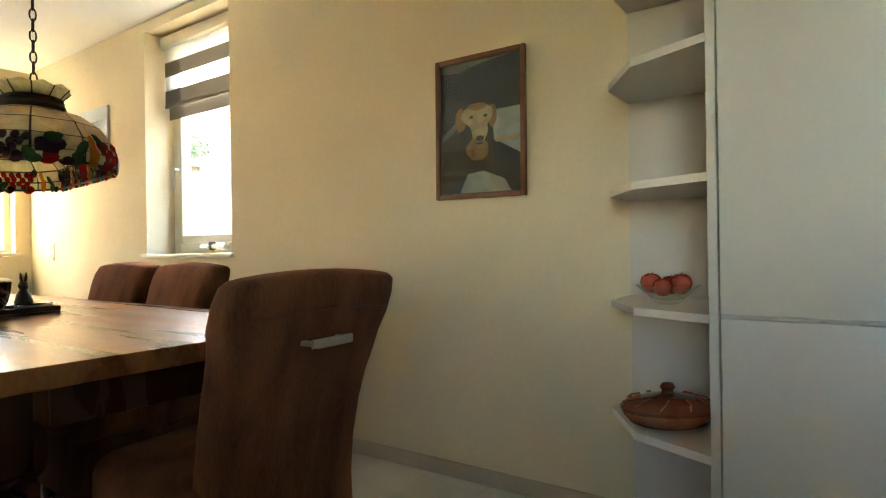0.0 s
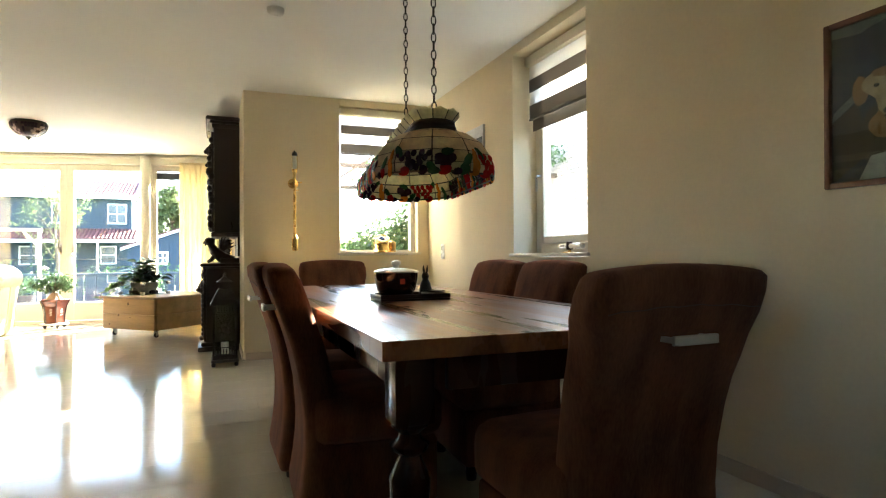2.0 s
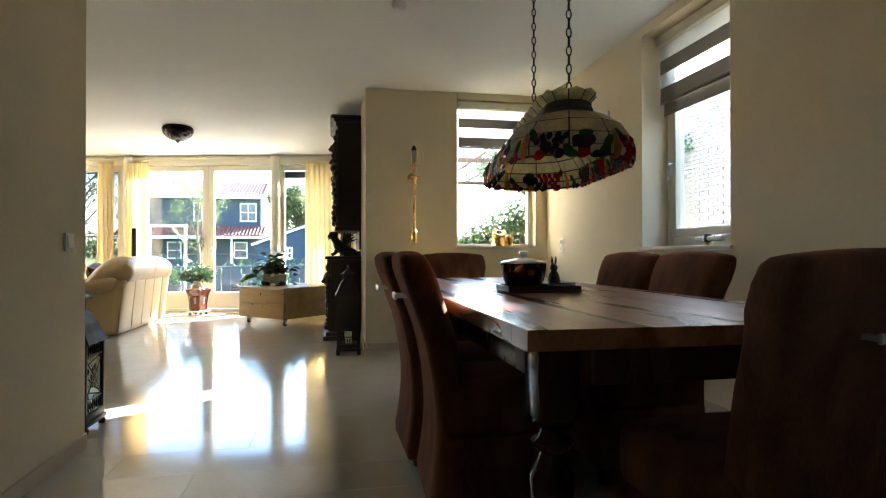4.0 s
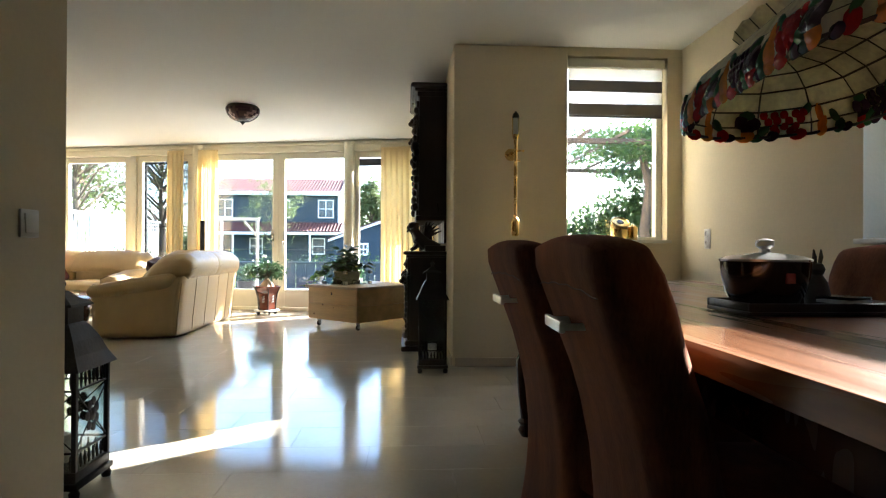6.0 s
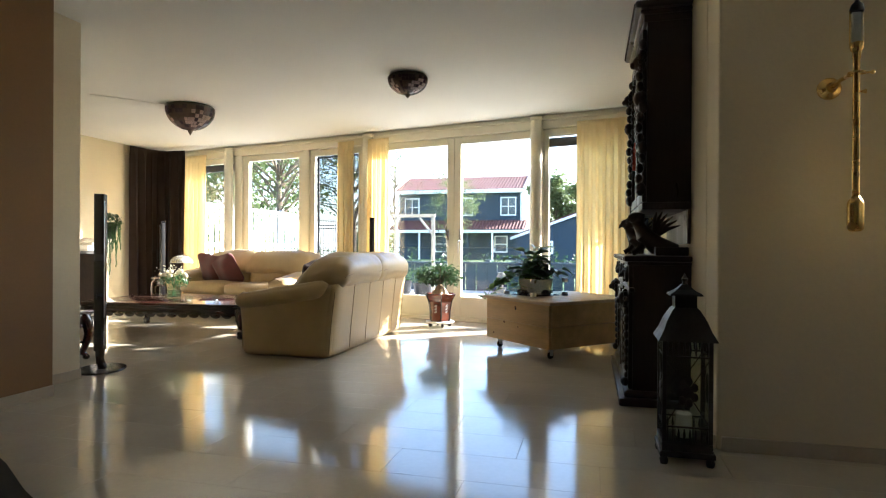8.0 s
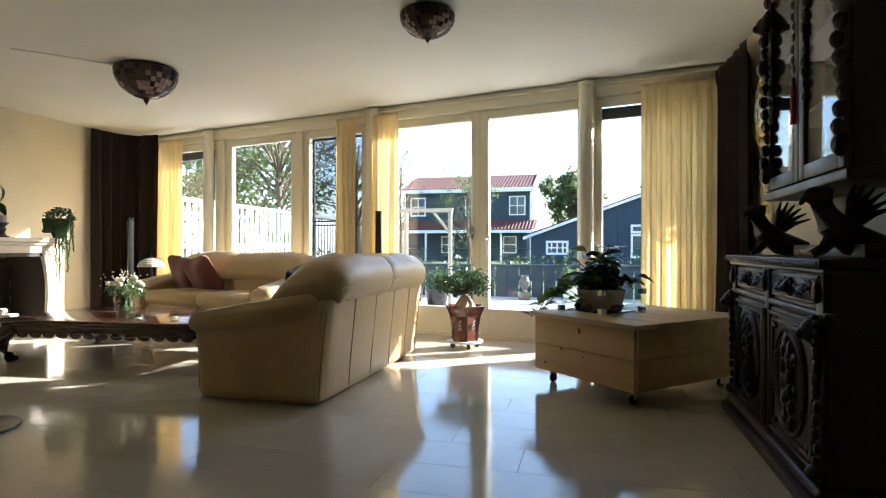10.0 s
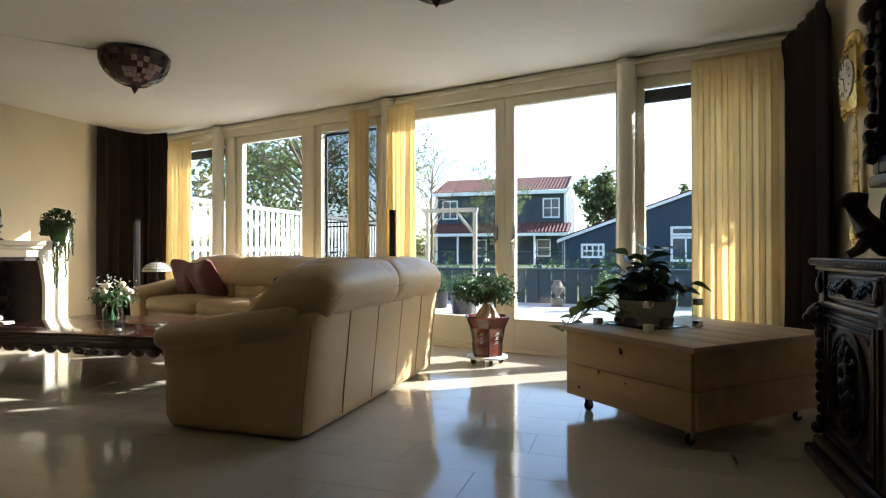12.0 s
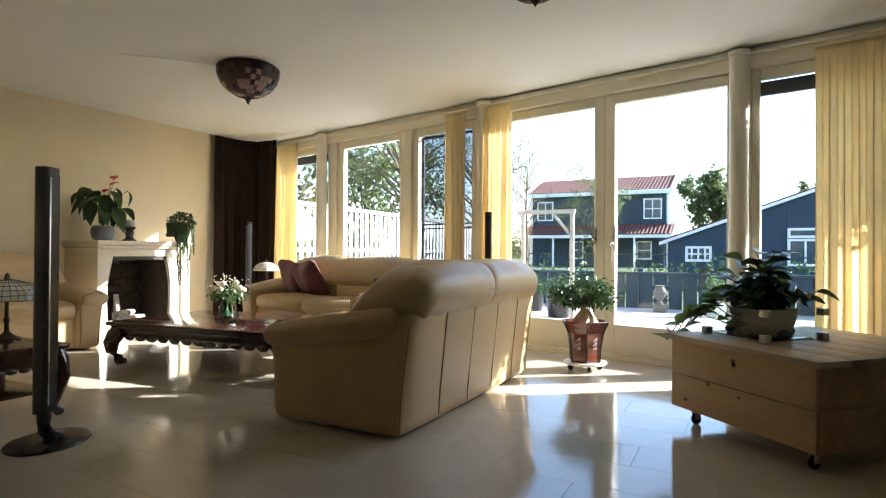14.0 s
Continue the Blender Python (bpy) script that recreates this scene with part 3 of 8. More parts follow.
def dining_table():
    t = thing("dining_table", "long dark mahogany dining table with turned corner legs", "table", Matrix.Translation(((TX0 + TX1) / 2, (TY0 + TY1) / 2, 0)))
    L, Wd = (TX1 - TX0) / 2, (TY1 - TY0) / 2
    n = 7
    w = (2 * Wd - 0.24) / n
    for i in range(n):
        y = -Wd + 0.12 + i * w
        part("top_plank", B((-L + 0.12, y, TZ - 0.05), (L - 0.12, y + w - 0.0001, TZ), 0.0006, 1), TABLETOP, t, smooth=False)
    for s in (-1, 1):
        part("top_border", B((min(s * L, s * (L - 0.1201)), -Wd, TZ - 0.05), (max(s * L, s * (L - 0.1201)), Wd, TZ), 0.0012), TABLETOP, t, smooth=False)
        part("top_border", B((-L + 0.12, min(s * Wd, s * (Wd - 0.1201)), TZ - 0.05), (L - 0.12, max(s * Wd, s * (Wd - 0.1201)), TZ), 0.0012), TABLETOP, t, smooth=False)
    for s in (-1, 1):
        part("apron", B((-L + 0.2, s * (Wd - 0.085) - 0.012, TZ - 0.15), (L - 0.2, s * (Wd - 0.085) + 0.012, TZ - 0.052), 0.003), TABLEWOOD, t)
        part("apron", B((s * (L - 0.085) - 0.012, -Wd + 0.2, TZ - 0.15), (s * (L - 0.085) + 0.012, Wd - 0.2, TZ - 0.052), 0.003), TABLEWOOD, t)
    bm = bmesh.new()
    box(bm, (-0.055, -0.055, 0.53), (0.055, 0.055, TZ - 0.052), 0.004)
    lathe(bm, [(0.045, 0.53), (0.052, 0.52), (0.03, 0.50), (0.034, 0.485), (0.055, 0.47), (0.05, 0.455), (0.03, 0.44), (0.034, 0.43), (0.058, 0.38), (0.05, 0.25), (0.036, 0.12), (0.032, 0.09), (0.048, 0.075), (0.034, 0.055), (0.046, 0.03), (0.03, 0.0)], 20)
    leg = None
    for sx in (-1, 1):
        for sy in (-1, 1):
            m = Matrix.Translation((sx * (L - 0.16), sy * (Wd - 0.12), 0))
            leg = part("leg", bm, TABLEWOOD, t, at=m) if leg is None else again(leg, m)


def dining_chair():
    """Upholstered chair, seat towards +y, back at y = 0."""
    t = thing("dining_chair", "brown suede dining chair with a steel bar on its back", "chair", group="chairs round the dining table")
    w = 0.25

    def lean(p):
        k = p.z
        y = p.y + 0.055 * math.sin(min(1, max(0, k / 0.94)) * math.pi * 1.15) - 0.075 * (k / 0.94) ** 2
        x = p.x * (1 - 0.10 * math.sin(max(0, min(1, (k - 0.1) / 0.75)) * math.pi) + 0.04 * (k > 0.8))
        z = p.z - (0.014 * (p.x / w) ** 2 if k > 0.7 else 0)
        return (x, y, z)
    bm = puffy(bmesh.new(), (-w, 0.0, 0.03), (w, 0.115, 0.955), 0.036, 0.006, 13, bend=lean)
    part("backrest", bm, SUEDE, t)
    bm = puffy(bmesh.new(), (-w, 0.06, 0.30), (w, 0.55, 0.485), 0.05, 0.022, 9)
    part("seat", bm, SUEDE, t)
    bm = bmesh.new()
    box(bm, (-w + 0.01, 0.07, 0.06), (w - 0.01, 0.53, 0.31), 0.02)
    part("skirt", bm, SUEDE, t)
    bm = bmesh.new()
    zs = 0.865
    tube(bm, [Vector(lean(Vector((x, -0.004, zs + 0.002 * math.sin(x * 60))))) for x in [(-w + 0.03) + i * (2 * w - 0.06) / 14 for i in range(15)]], 0.0014, 5)
    part("seam", bm, mat("light_stitching", (0.10, 0.05, 0.03), 0.8) if "light_stitching" not in bpy.data.materials else bpy.data.materials["light_stitching"], t)
    bm = bmesh.new()
    hz, hy = 0.79, lean(Vector((0, 0, 0.79)))[1]
    box(bm, (-0.066, hy - 0.052, hz - 0.011), (0.066, hy - 0.040, hz + 0.011), 0.003)
    for s in (-1, 1):
        box(bm, (s * 0.056 - 0.006, hy - 0.042, hz - 0.006), (s * 0.056 + 0.006, hy + 0.012, hz + 0.006))
    part("back_handle", bm, ALU, t, "brushed steel bar handle")
    bm = lathe(bmesh.new(), [(0.022, 0.0), (0.026, 0.03), (0.024, 0.065)], 12)
    foot = None
    for sx in (-1, 1):
        for y in (0.07, 0.49):
            m = Matrix.Translation((sx * 0.2, y, 0))
            foot = part("foot", bm, DARKWOOD, t, at=m) if foot is None else again(foot, m)
    return t


dining_table()
ch = dining_chair()
ch.matrix_basis = pose(-2.15, 0.87, 0, 0, 0, -2)
copy_thing(ch, pose(-2.72, 0.85, 0, 0, 0, 1))
copy_thing(ch, pose(-2.95, 2.16, 0, 0, 0, 181))
copy_thing(ch, pose(-2.36, 2.15, 0, 0, 0, 178))
copy_thing(ch, pose(-0.925, 1.602, 0, 0, 0, 92))
copy_thing(ch, pose(-4.41, 1.475, 0, 0, 0, -90))


# pendant lamp of leaded art glass
CREAMG = stained_mat("cream_art_glass", (0.78, 0.70, 0.48), 0.65)
REDG = stained_mat("red_art_glass", (0.42, 0.014, 0.012), 0.6)
ORANGEG = stained_mat("amber_art_glass", (0.68, 0.25, 0.035), 0.6)
GREENG = stained_mat("green_art_glass", (0.03, 0.10, 0.04), 0.45)
PURPLEG = stained_mat("purple_art_glass", (0.030, 0.011, 0.028), 0.4)
LEAD = mat("lead_came", (0.055, 0.045, 0.035), 0.45, metal=0.8, var=0.3, scale=20)


def oblong(r, z, half, n, k):
    """Point k of n round a stadium outline with straight sides of 2*half."""
    per = 2 * math.pi * max(r, 0.05) + 4 * half
    s = (k / n) * per
    R = max(r, 0.05)
    a, b = 2 * half, math.pi * R
    if s < a:
        return Vector((-half + s, -r, z))
    s -= a
    if s < b:
        q = s / R - math.pi / 2
        return Vector((half + r * math.cos(q), r * math.sin(q), z))
    s -= b
    if s < a:
        return Vector((half - s, r, z))
    s -= a
    q = s / R + math.pi / 2
    return Vector((-half + r * math.cos(q), r * math.sin(q), z))


def pendant():
    t = thing("pendant_lamp", "oblong leaded glass pendant lamp with a fruit border", "lamp", pose(-2.27, 1.45, 0, 0, 0, -8))
    half, n = 0.31, 24
    prof = [(0.07, 1.468), (0.138, 1.449), (0.192, 1.412), (0.226, 1.362), (0.239, 1.318), (0.237, 1.285)]

    def ring(r, z, k):
        base = oblong(0.15, 0, half, n, k % n)
        ax = max(-half, min(half, base.x))
        d = Vector((base.x - ax, base.y, 0)).normalized()
        return Vector((ax, 0, z)) + d * r

    def at(k, f):
        """Place on the dome and the way out of it: k round, f from crown 0 to rim 1."""
        s = f * (len(prof) - 1)
        i = min(int(s), len(prof) - 2)
        (r0, z0), (r1, z1) = prof[i], prof[i + 1]
        q = s - i
        r, z = r0 + (r1 - r0) * q, z0 + (z1 - z0) * q
        k0 = math.floor(k)
        p = ring(r, z, k0).lerp(ring(r, z, k0 + 1), k - k0)
        a, b = ring(0.1, 0, k0), ring(0.2, 0, k0)
        out = (b - a).normalized()
        down = (Vector((0, 0, z1 - z0)) + out * (r1 - r0)).normalized()
        side = out.cross(Vector((0, 0, 1)))
        nrm = side.cross(down)
        if nrm.dot(out) < 0:
            nrm = -nrm
        return p, side.normalized(), down, nrm.normalized()
    shade = part("shade", lathe(bmesh.new(), [(0.02, 1.462), (0.02, 1.468)], 8), LEAD, t)
    for i in range(len(prof) - 1):
        (r0, z0), (r1, z1) = prof[i], prof[i + 1]
        for k in range(0, n, 1):
            q = [ring(r0, z0, k), ring(r0, z0, k + 1), ring(r1, z1, k + 1), ring(r1, z1, k)]
            c = sum(q, Vector()) / 4
            bm = bmesh.new()
            bm.faces.new([bm.verts.new(c + (p - c) * 0.955) for p in q])
            o = part("pane", bm, CREAMG, shade, smooth=False)
            o.modifiers.new("thick", "SOLIDIFY").thickness = 0.003
    for i, (r, z) in enumerate(prof):
        part("lead_ring", tube(bmesh.new(), [ring(r, z, k) for k in range(n + 1)], 0.0032 if i < 5 else 0.005, 5), LEAD, shade)
    for k in range(n):
        part("lead_rib", tube(bmesh.new(), [ring(r, z, k) for r, z in prof], 0.0024, 4), LEAD, shade)
    # fruit border of raised coloured pieces
    rnd = random.Random(4)

    def piece(k, f, w, l, material, turn=0.0, name="fruit_piece"):
        p, side, down, nrm = at(k, f)
        a, b = math.cos(turn), math.sin(turn)
        u, v = side * a + down * b, down * a - side * b
        m = Matrix(((u.x, v.x, nrm.x, p.x + nrm.x * 0.002), (u.y, v.y, nrm.y, p.y + nrm.y * 0.002), (u.z, v.z, nrm.z, p.z + nrm.z * 0.002), (0, 0, 0, 1)))
        prof2 = [(0.0, -0.75), (0.72, -0.5), (1.0, 0.0), (0.72, 0.5), (0.0, 0.8)]
        bm = lathe(bmesh.new(), [(r, z * 0.008) for r, z in prof2], 10, m @ Matrix.Diagonal((w, l, 1, 1)))
        bmesh.ops.recalc_face_normals(bm, faces=bm.faces)
        part(name, bm, material, shade)
    def cluster(k, f, nr, step, r, material, name):
        """Round berries in close rows that narrow towards the tip."""
        for row in range(nr):
            cnt = max(2, nr + 1 - row)
            for g in range(cnt):
                piece(k + (g - (cnt - 1) / 2) * step + rnd.uniform(-0.05, 0.05), f + row * 0.085 + rnd.uniform(-0.01, 0.01), r, r, material, 0, name)
    groups = 10
    for j in range(groups):
        k = n * (j + 0.25) / groups
        low = j % 2
        # pear beside a bunch, plums under broad leaves, an apple at the rim
        piece(k, 0.86, 0.026, 0.030, ORANGEG)
        piece(k + 0.02, 0.70, 0.015, 0.036, ORANGEG)
        cluster(k + 0.72, 0.66, 4, 0.21, 0.0145, PURPLEG if low else REDG, "grape" if low else "cherry")
        for q, f, mt in ((1.36, 0.76, PURPLEG), (1.64, 0.74, PURPLEG), (1.50, 0.84, PURPLEG)):
            piece(k + q, f, 0.030, 0.024, mt)
        piece(k + 1.55, 0.64, 0.036, 0.016, GREENG, 0.15, "leaf_piece")
        piece(k + 0.28, 0.62, 0.015, 0.030, GREENG, 0.6, "leaf_piece")
        piece(k - 0.28, 0.78, 0.016, 0.034, GREENG, -0.5, "leaf_piece")
        piece(k + 1.15, 0.90, 0.016, 0.030, GREENG, 1.1, "leaf_piece")
        piece(k + 1.50, 0.95, 0.030, 0.024, REDG if low else ORANGEG)
        piece(k + 2.02, 0.95, 0.026, 0.022, GREENG if low else REDG, 0.3, "leaf_piece")
        piece(k + 0.45, 0.99, 0.026, 0.018, REDG)
        piece(k + 0.95, 0.98, 0.024, 0.018, PURPLEG)
        piece(k - 0.02, 0.985, 0.024, 0.016, ORANGEG)
        piece(k + 1.25, 1.0, 0.022, 0.014, GREENG)
        piece(k + 1.85, 1.0, 0.022, 0.014, PURPLEG)
    for k in range(n):
        a0, a1 = ring(0.072, 1.50, k), ring(0.072, 1.50, k + 1)
        b0, b1 = ring(0.105, 1.536, k), ring(0.105, 1.536, k + 1)
        mid = (b0 + b1) / 2 + Vector((0, 0, 0.012))
        bm = bmesh.new()
        bm.faces.new([bm.verts.new(p) for p in (a0, a1, b1, mid, b0)])
        o = part("crown_pane", bm, CREAMG, t, smooth=False)
        o.modifiers.new("thick", "SOLIDIFY").thickness = 0.003
    bm = bmesh.new()
    for z, r, k2 in ((1.478, 0.082, 0.012), (1.498, 0.078, 0.010)):
        tube(bm, [ring(r, z, k) for k in range(n + 1)], k2, 6)
    box(bm, (-half, -0.07, 1.474), (half, 0.07, 1.482))
    part("band", bm, LEAD, t, "dark bronze band")
    for k in range(n):
        part("crown_rib", tube(bmesh.new(), [ring(0.072, 1.50, k), ring(0.106, 1.537, k)], 0.0022, 4), LEAD, t)
    for sx in (-1, 1):
        x = sx * 0.32
        z = 1.50
        bm = bmesh.new()
        i = 0
        while z < 2.57:
            pts = []
            for k in range(11):
                a = 2 * math.pi * k / 10
                lx, lz = 0.009 * math.cos(a), 0.021 * math.sin(a)
                pts.append((x + (lx if i % 2 else 0), lx if not i % 2 else 0, z + lz))
            tube(bm, pts, 0.0026, 4)
            z += 0.034
            i += 1
        part("chain", bm, IRON, t, "dark iron link chain")
        part("ceiling_hook", lathe(bmesh.new(), [(0.02, 2.598), (0.018, 2.585), (0.006, 2.575), (0.004, 2.555)], 12, Matrix.Translation((x, 0, 0))), IRON, t)


pendant()


# tureen, tray and small things on the table
def table_things():
    m = Matrix.Translation((-2.47, 1.47, TZ))
    tr = thing("serving_tray", "dark wooden serving tray on the dining table", "tray", m)
    part("tray_base", B((-0.10, -0.17, 0.002), (0.10, 0.17, 0.012), 0.003), DARKWOOD, tr)
    for a, b in (((-0.10, -0.17, 0.012), (-0.088, 0.17, 0.032)), ((0.088, -0.17, 0.012), (0.10, 0.17, 0.032)), ((-0.088, -0.17, 0.012), (0.088, -0.158, 0.032)), ((-0.088, 0.158, 0.012), (0.088, 0.17, 0.032))):
        part("tray_rim", B(a, b, 0.003), DARKWOOD, tr)
    tu = thing("tureen", "dark glazed lidded tureen with a red mark", "tureen", Matrix.Translation((-2.48, 1.405, TZ + 0.0125)))
    part("bowl", lathe(bmesh.new(), [(0.06, 0.0), (0.07, 0.005), (0.092, 0.04), (0.102, 0.085), (0.104, 0.118), (0.096, 0.118), (0.09, 0.09), (0.0, 0.02)], 36), TUREENG, tu)
    part("lid", lathe(bmesh.new(), [(0.106, 0.119), (0.107, 0.124), (0.09, 0.131), (0.05, 0.138), (0.014, 0.141), (0.012, 0.15), (0.022, 0.158), (0.022, 0.172), (0.0, 0.178)], 36), ALU, tu, "steel lid with a knob")
    part("mark", B((0.096, -0.011, 0.066), (0.1035, 0.013, 0.092), 0.003), APPLE, tu, "red painted mark")
    st = thing("figurine", "small dark seated rabbit figurine on the tray", "figurine", Matrix.Translation((-2.50, 1.56, TZ + 0.0125)))
    bm = bmesh.new()
    lathe(bm, [(0.0, 0.0), (0.028, 0.004), (0.032, 0.03), (0.024, 0.065), (0.012, 0.085), (0.0, 0.088)], 16)
    lathe(bm, [(0.0, 0.08), (0.014, 0.084), (0.019, 0.098), (0.013, 0.112), (0.0, 0.116)], 14)
    for s in (-1, 1):
        tube(bm, [(0, s * 0.006, 0.11), (0.002, s * 0.009, 0.13), (0.0, s * 0.010, 0.15)], [0.005, 0.006, 0.002], 6)
    st.empty_display_size = 0.05
    part("figure", bm, mat("dark_bronze", (0.035, 0.024, 0.016), 0.5, var=0.3, scale=20), st)
    ca = thing("coaster_stack", "stack of small dark coasters on the tray", "coasters", Matrix.Translation((-2.42, 1.57, TZ + 0.0125)))
    for i in range(4):
        part("coaster", B((-0.042, -0.042, i * 0.009), (0.042, 0.042, i * 0.009 + 0.007), 0.002, 1, RZ(i * 7)), BLACK if i % 2 else CERAM, ca)


table_things()


def stick_barometer():
    """A tube on a long gimbal arm, so that it hangs well clear of the wall."""
    t = thing("stick_barometer", "brass marine stick barometer on a wall bracket", "barometer", Matrix.Translation((XW, 1.297, 0)))
    x, yr, za = 0.37, 0.03, 1.68
    M = Matrix.Translation((x, 0, 0))
    part("tube", lathe(bmesh.new(), [(0.012, 1.18), (0.013, 1.19), (0.013, 1.735), (0.016, 1.74), (0.015, 1.762)], 18, M), BRASS, t)
    part("cistern", lathe(bmesh.new(), [(0.004, 1.042), (0.02, 1.044), (0.028, 1.054), (0.030, 1.068), (0.030, 1.15), (0.027, 1.164), (0.018, 1.176), (0.013, 1.185)], 24, M), BRASS, t)
    case = part("register_case", lathe(bmesh.new(), [(0.014, 1.762), (0.022, 1.772), (0.025, 1.786), (0.025, 1.80)], 22, M), BRASS, t)
    part("case_cap", lathe(bmesh.new(), [(0.025, 1.925), (0.026, 1.935), (0.020, 1.955), (0.009, 1.964), (0.007, 1.972), (0.0, 1.976)], 22, M), IRON, case)
    part("glass_tube", lathe(bmesh.new(), [(0.024, 1.80), (0.024, 1.925)], 22, M), CLEAR, case, "clear glass cylinder")
    part("scale_plate", B((x - 0.004, -0.016, 1.80), (x + 0.001, 0.016, 1.925), 0.001), CERAM, case, "pale engraved scale")
    for s in (-1, 1):
        part("case_rod", tube(bmesh.new(), [(x, s * 0.024, 1.795), (x, s * 0.024, 1.93)], 0.0028, 6), BRASS, case)
    part("wall_rosette", lathe(bmesh.new(), [(0.05, 0.001), (0.05, 0.010), (0.042, 0.018), (0.026, 0.024), (0.018, 0.036), (0.014, 0.06)], 28, Matrix.Translation((0, yr, 1.71)) @ Matrix.Rotation(radians(90), 4, "Y")), BRASS, t)
    part("gimbal_arm", tube(bmesh.new(), [(0.05, yr, 1.71), (0.14, yr, 1.715), (0.26, yr * 0.6, 1.70), (x - 0.03, 0, za), (x - 0.012, 0, za)], [0.011, 0.0095, 0.0085, 0.0085, 0.008], 10), BRASS, t)
    bm = bmesh.new()
    tube(bm, [(x + 0.027 * math.cos(2 * math.pi * k / 20), 0.027 * math.sin(2 * math.pi * k / 20), za) for k in range(21)], 0.005, 6)
    tube(bm, [(x, 0.024, za), (x, 0.058, za)], [0.006, 0.004], 8)
    knob(bm, (x, 0.058, za), 0.009)
    part("gimbal_ring", bm, BRASS, t)
    part("thumb_screw", tube(bmesh.new(), [(x, 0.012, 1.605), (x, 0.024, 1.605), (x, 0.034, 1.605)], [0.004, 0.005, 0.010], 8), BRASS, t)


stick_barometer()


def brass_sill():
    t = thing("binnacle", "polished brass ship's binnacle with a slanted glass face", "compass", Matrix.Translation((XW - 0.01, 2.23, WZ0 + 0.028)) @ Matrix.Scale(1.35, 4))
    bm = lathe(bmesh.new(), [(0.062, 0.0), (0.065, 0.006), (0.055, 0.012), (0.052, 0.018), (0.052, 0.07)], 28)
    part("drum", bm, BRASS, t)
    m = Matrix.Translation((0.0, 0, 0.085)) @ Matrix.Rotation(radians(38), 4, "Y")
    part("hood", lathe(bmesh.new(), [(0.05, -0.035), (0.054, 0.0), (0.056, 0.03), (0.048, 0.034), (0.044, 0.028)], 28, m), BRASS, t)
    part("dial", lathe(bmesh.new(), [(0.045, 0.026), (0.0, 0.03)], 24, m), BLACK, t, "dark compass dial")
    b = thing("brass_canister", "small round brass canister on the window sill", "canister", Matrix.Translation((XW - 0.05, 2.355, WZ0 + 0.028)) @ Matrix.Scale(1.2, 4))
    part("body", lathe(bmesh.new(), [(0.034, 0.0), (0.036, 0.004), (0.036, 0.088), (0.03, 0.09)], 24), BRASS, b)
    part("lid", lathe(bmesh.new(), [(0.03, 0.09), (0.026, 0.096), (0.01, 0.1), (0.008, 0.108), (0.0, 0.11)], 20), BRASS, b)
    c = thing("brass_spyglass", "short brass and steel telescope on its stand", "telescope", Matrix.Translation((-3.18, YN + 0.09, NZ0 + 0.028)))
    rx = Matrix.Rotation(radians(90), 4, "Y")
    part("barrel", lathe(bmesh.new(), [(0.012, -0.13), (0.012, -0.03), (0.016, -0.03), (0.016, 0.05), (0.02, 0.05), (0.02, 0.13)], 16, Matrix.Translation((0.02, 0, 0.045)) @ rx), ALU, c)
    part("clamp", B((-0.015, -0.018, 0.02), (0.015, 0.018, 0.075), 0.005), IRON, c)
    part("stand_foot", lathe(bmesh.new(), [(0.05, 0.0), (0.05, 0.006), (0.012, 0.01), (0.01, 0.03)], 18), BRASS, c)


brass_sill()


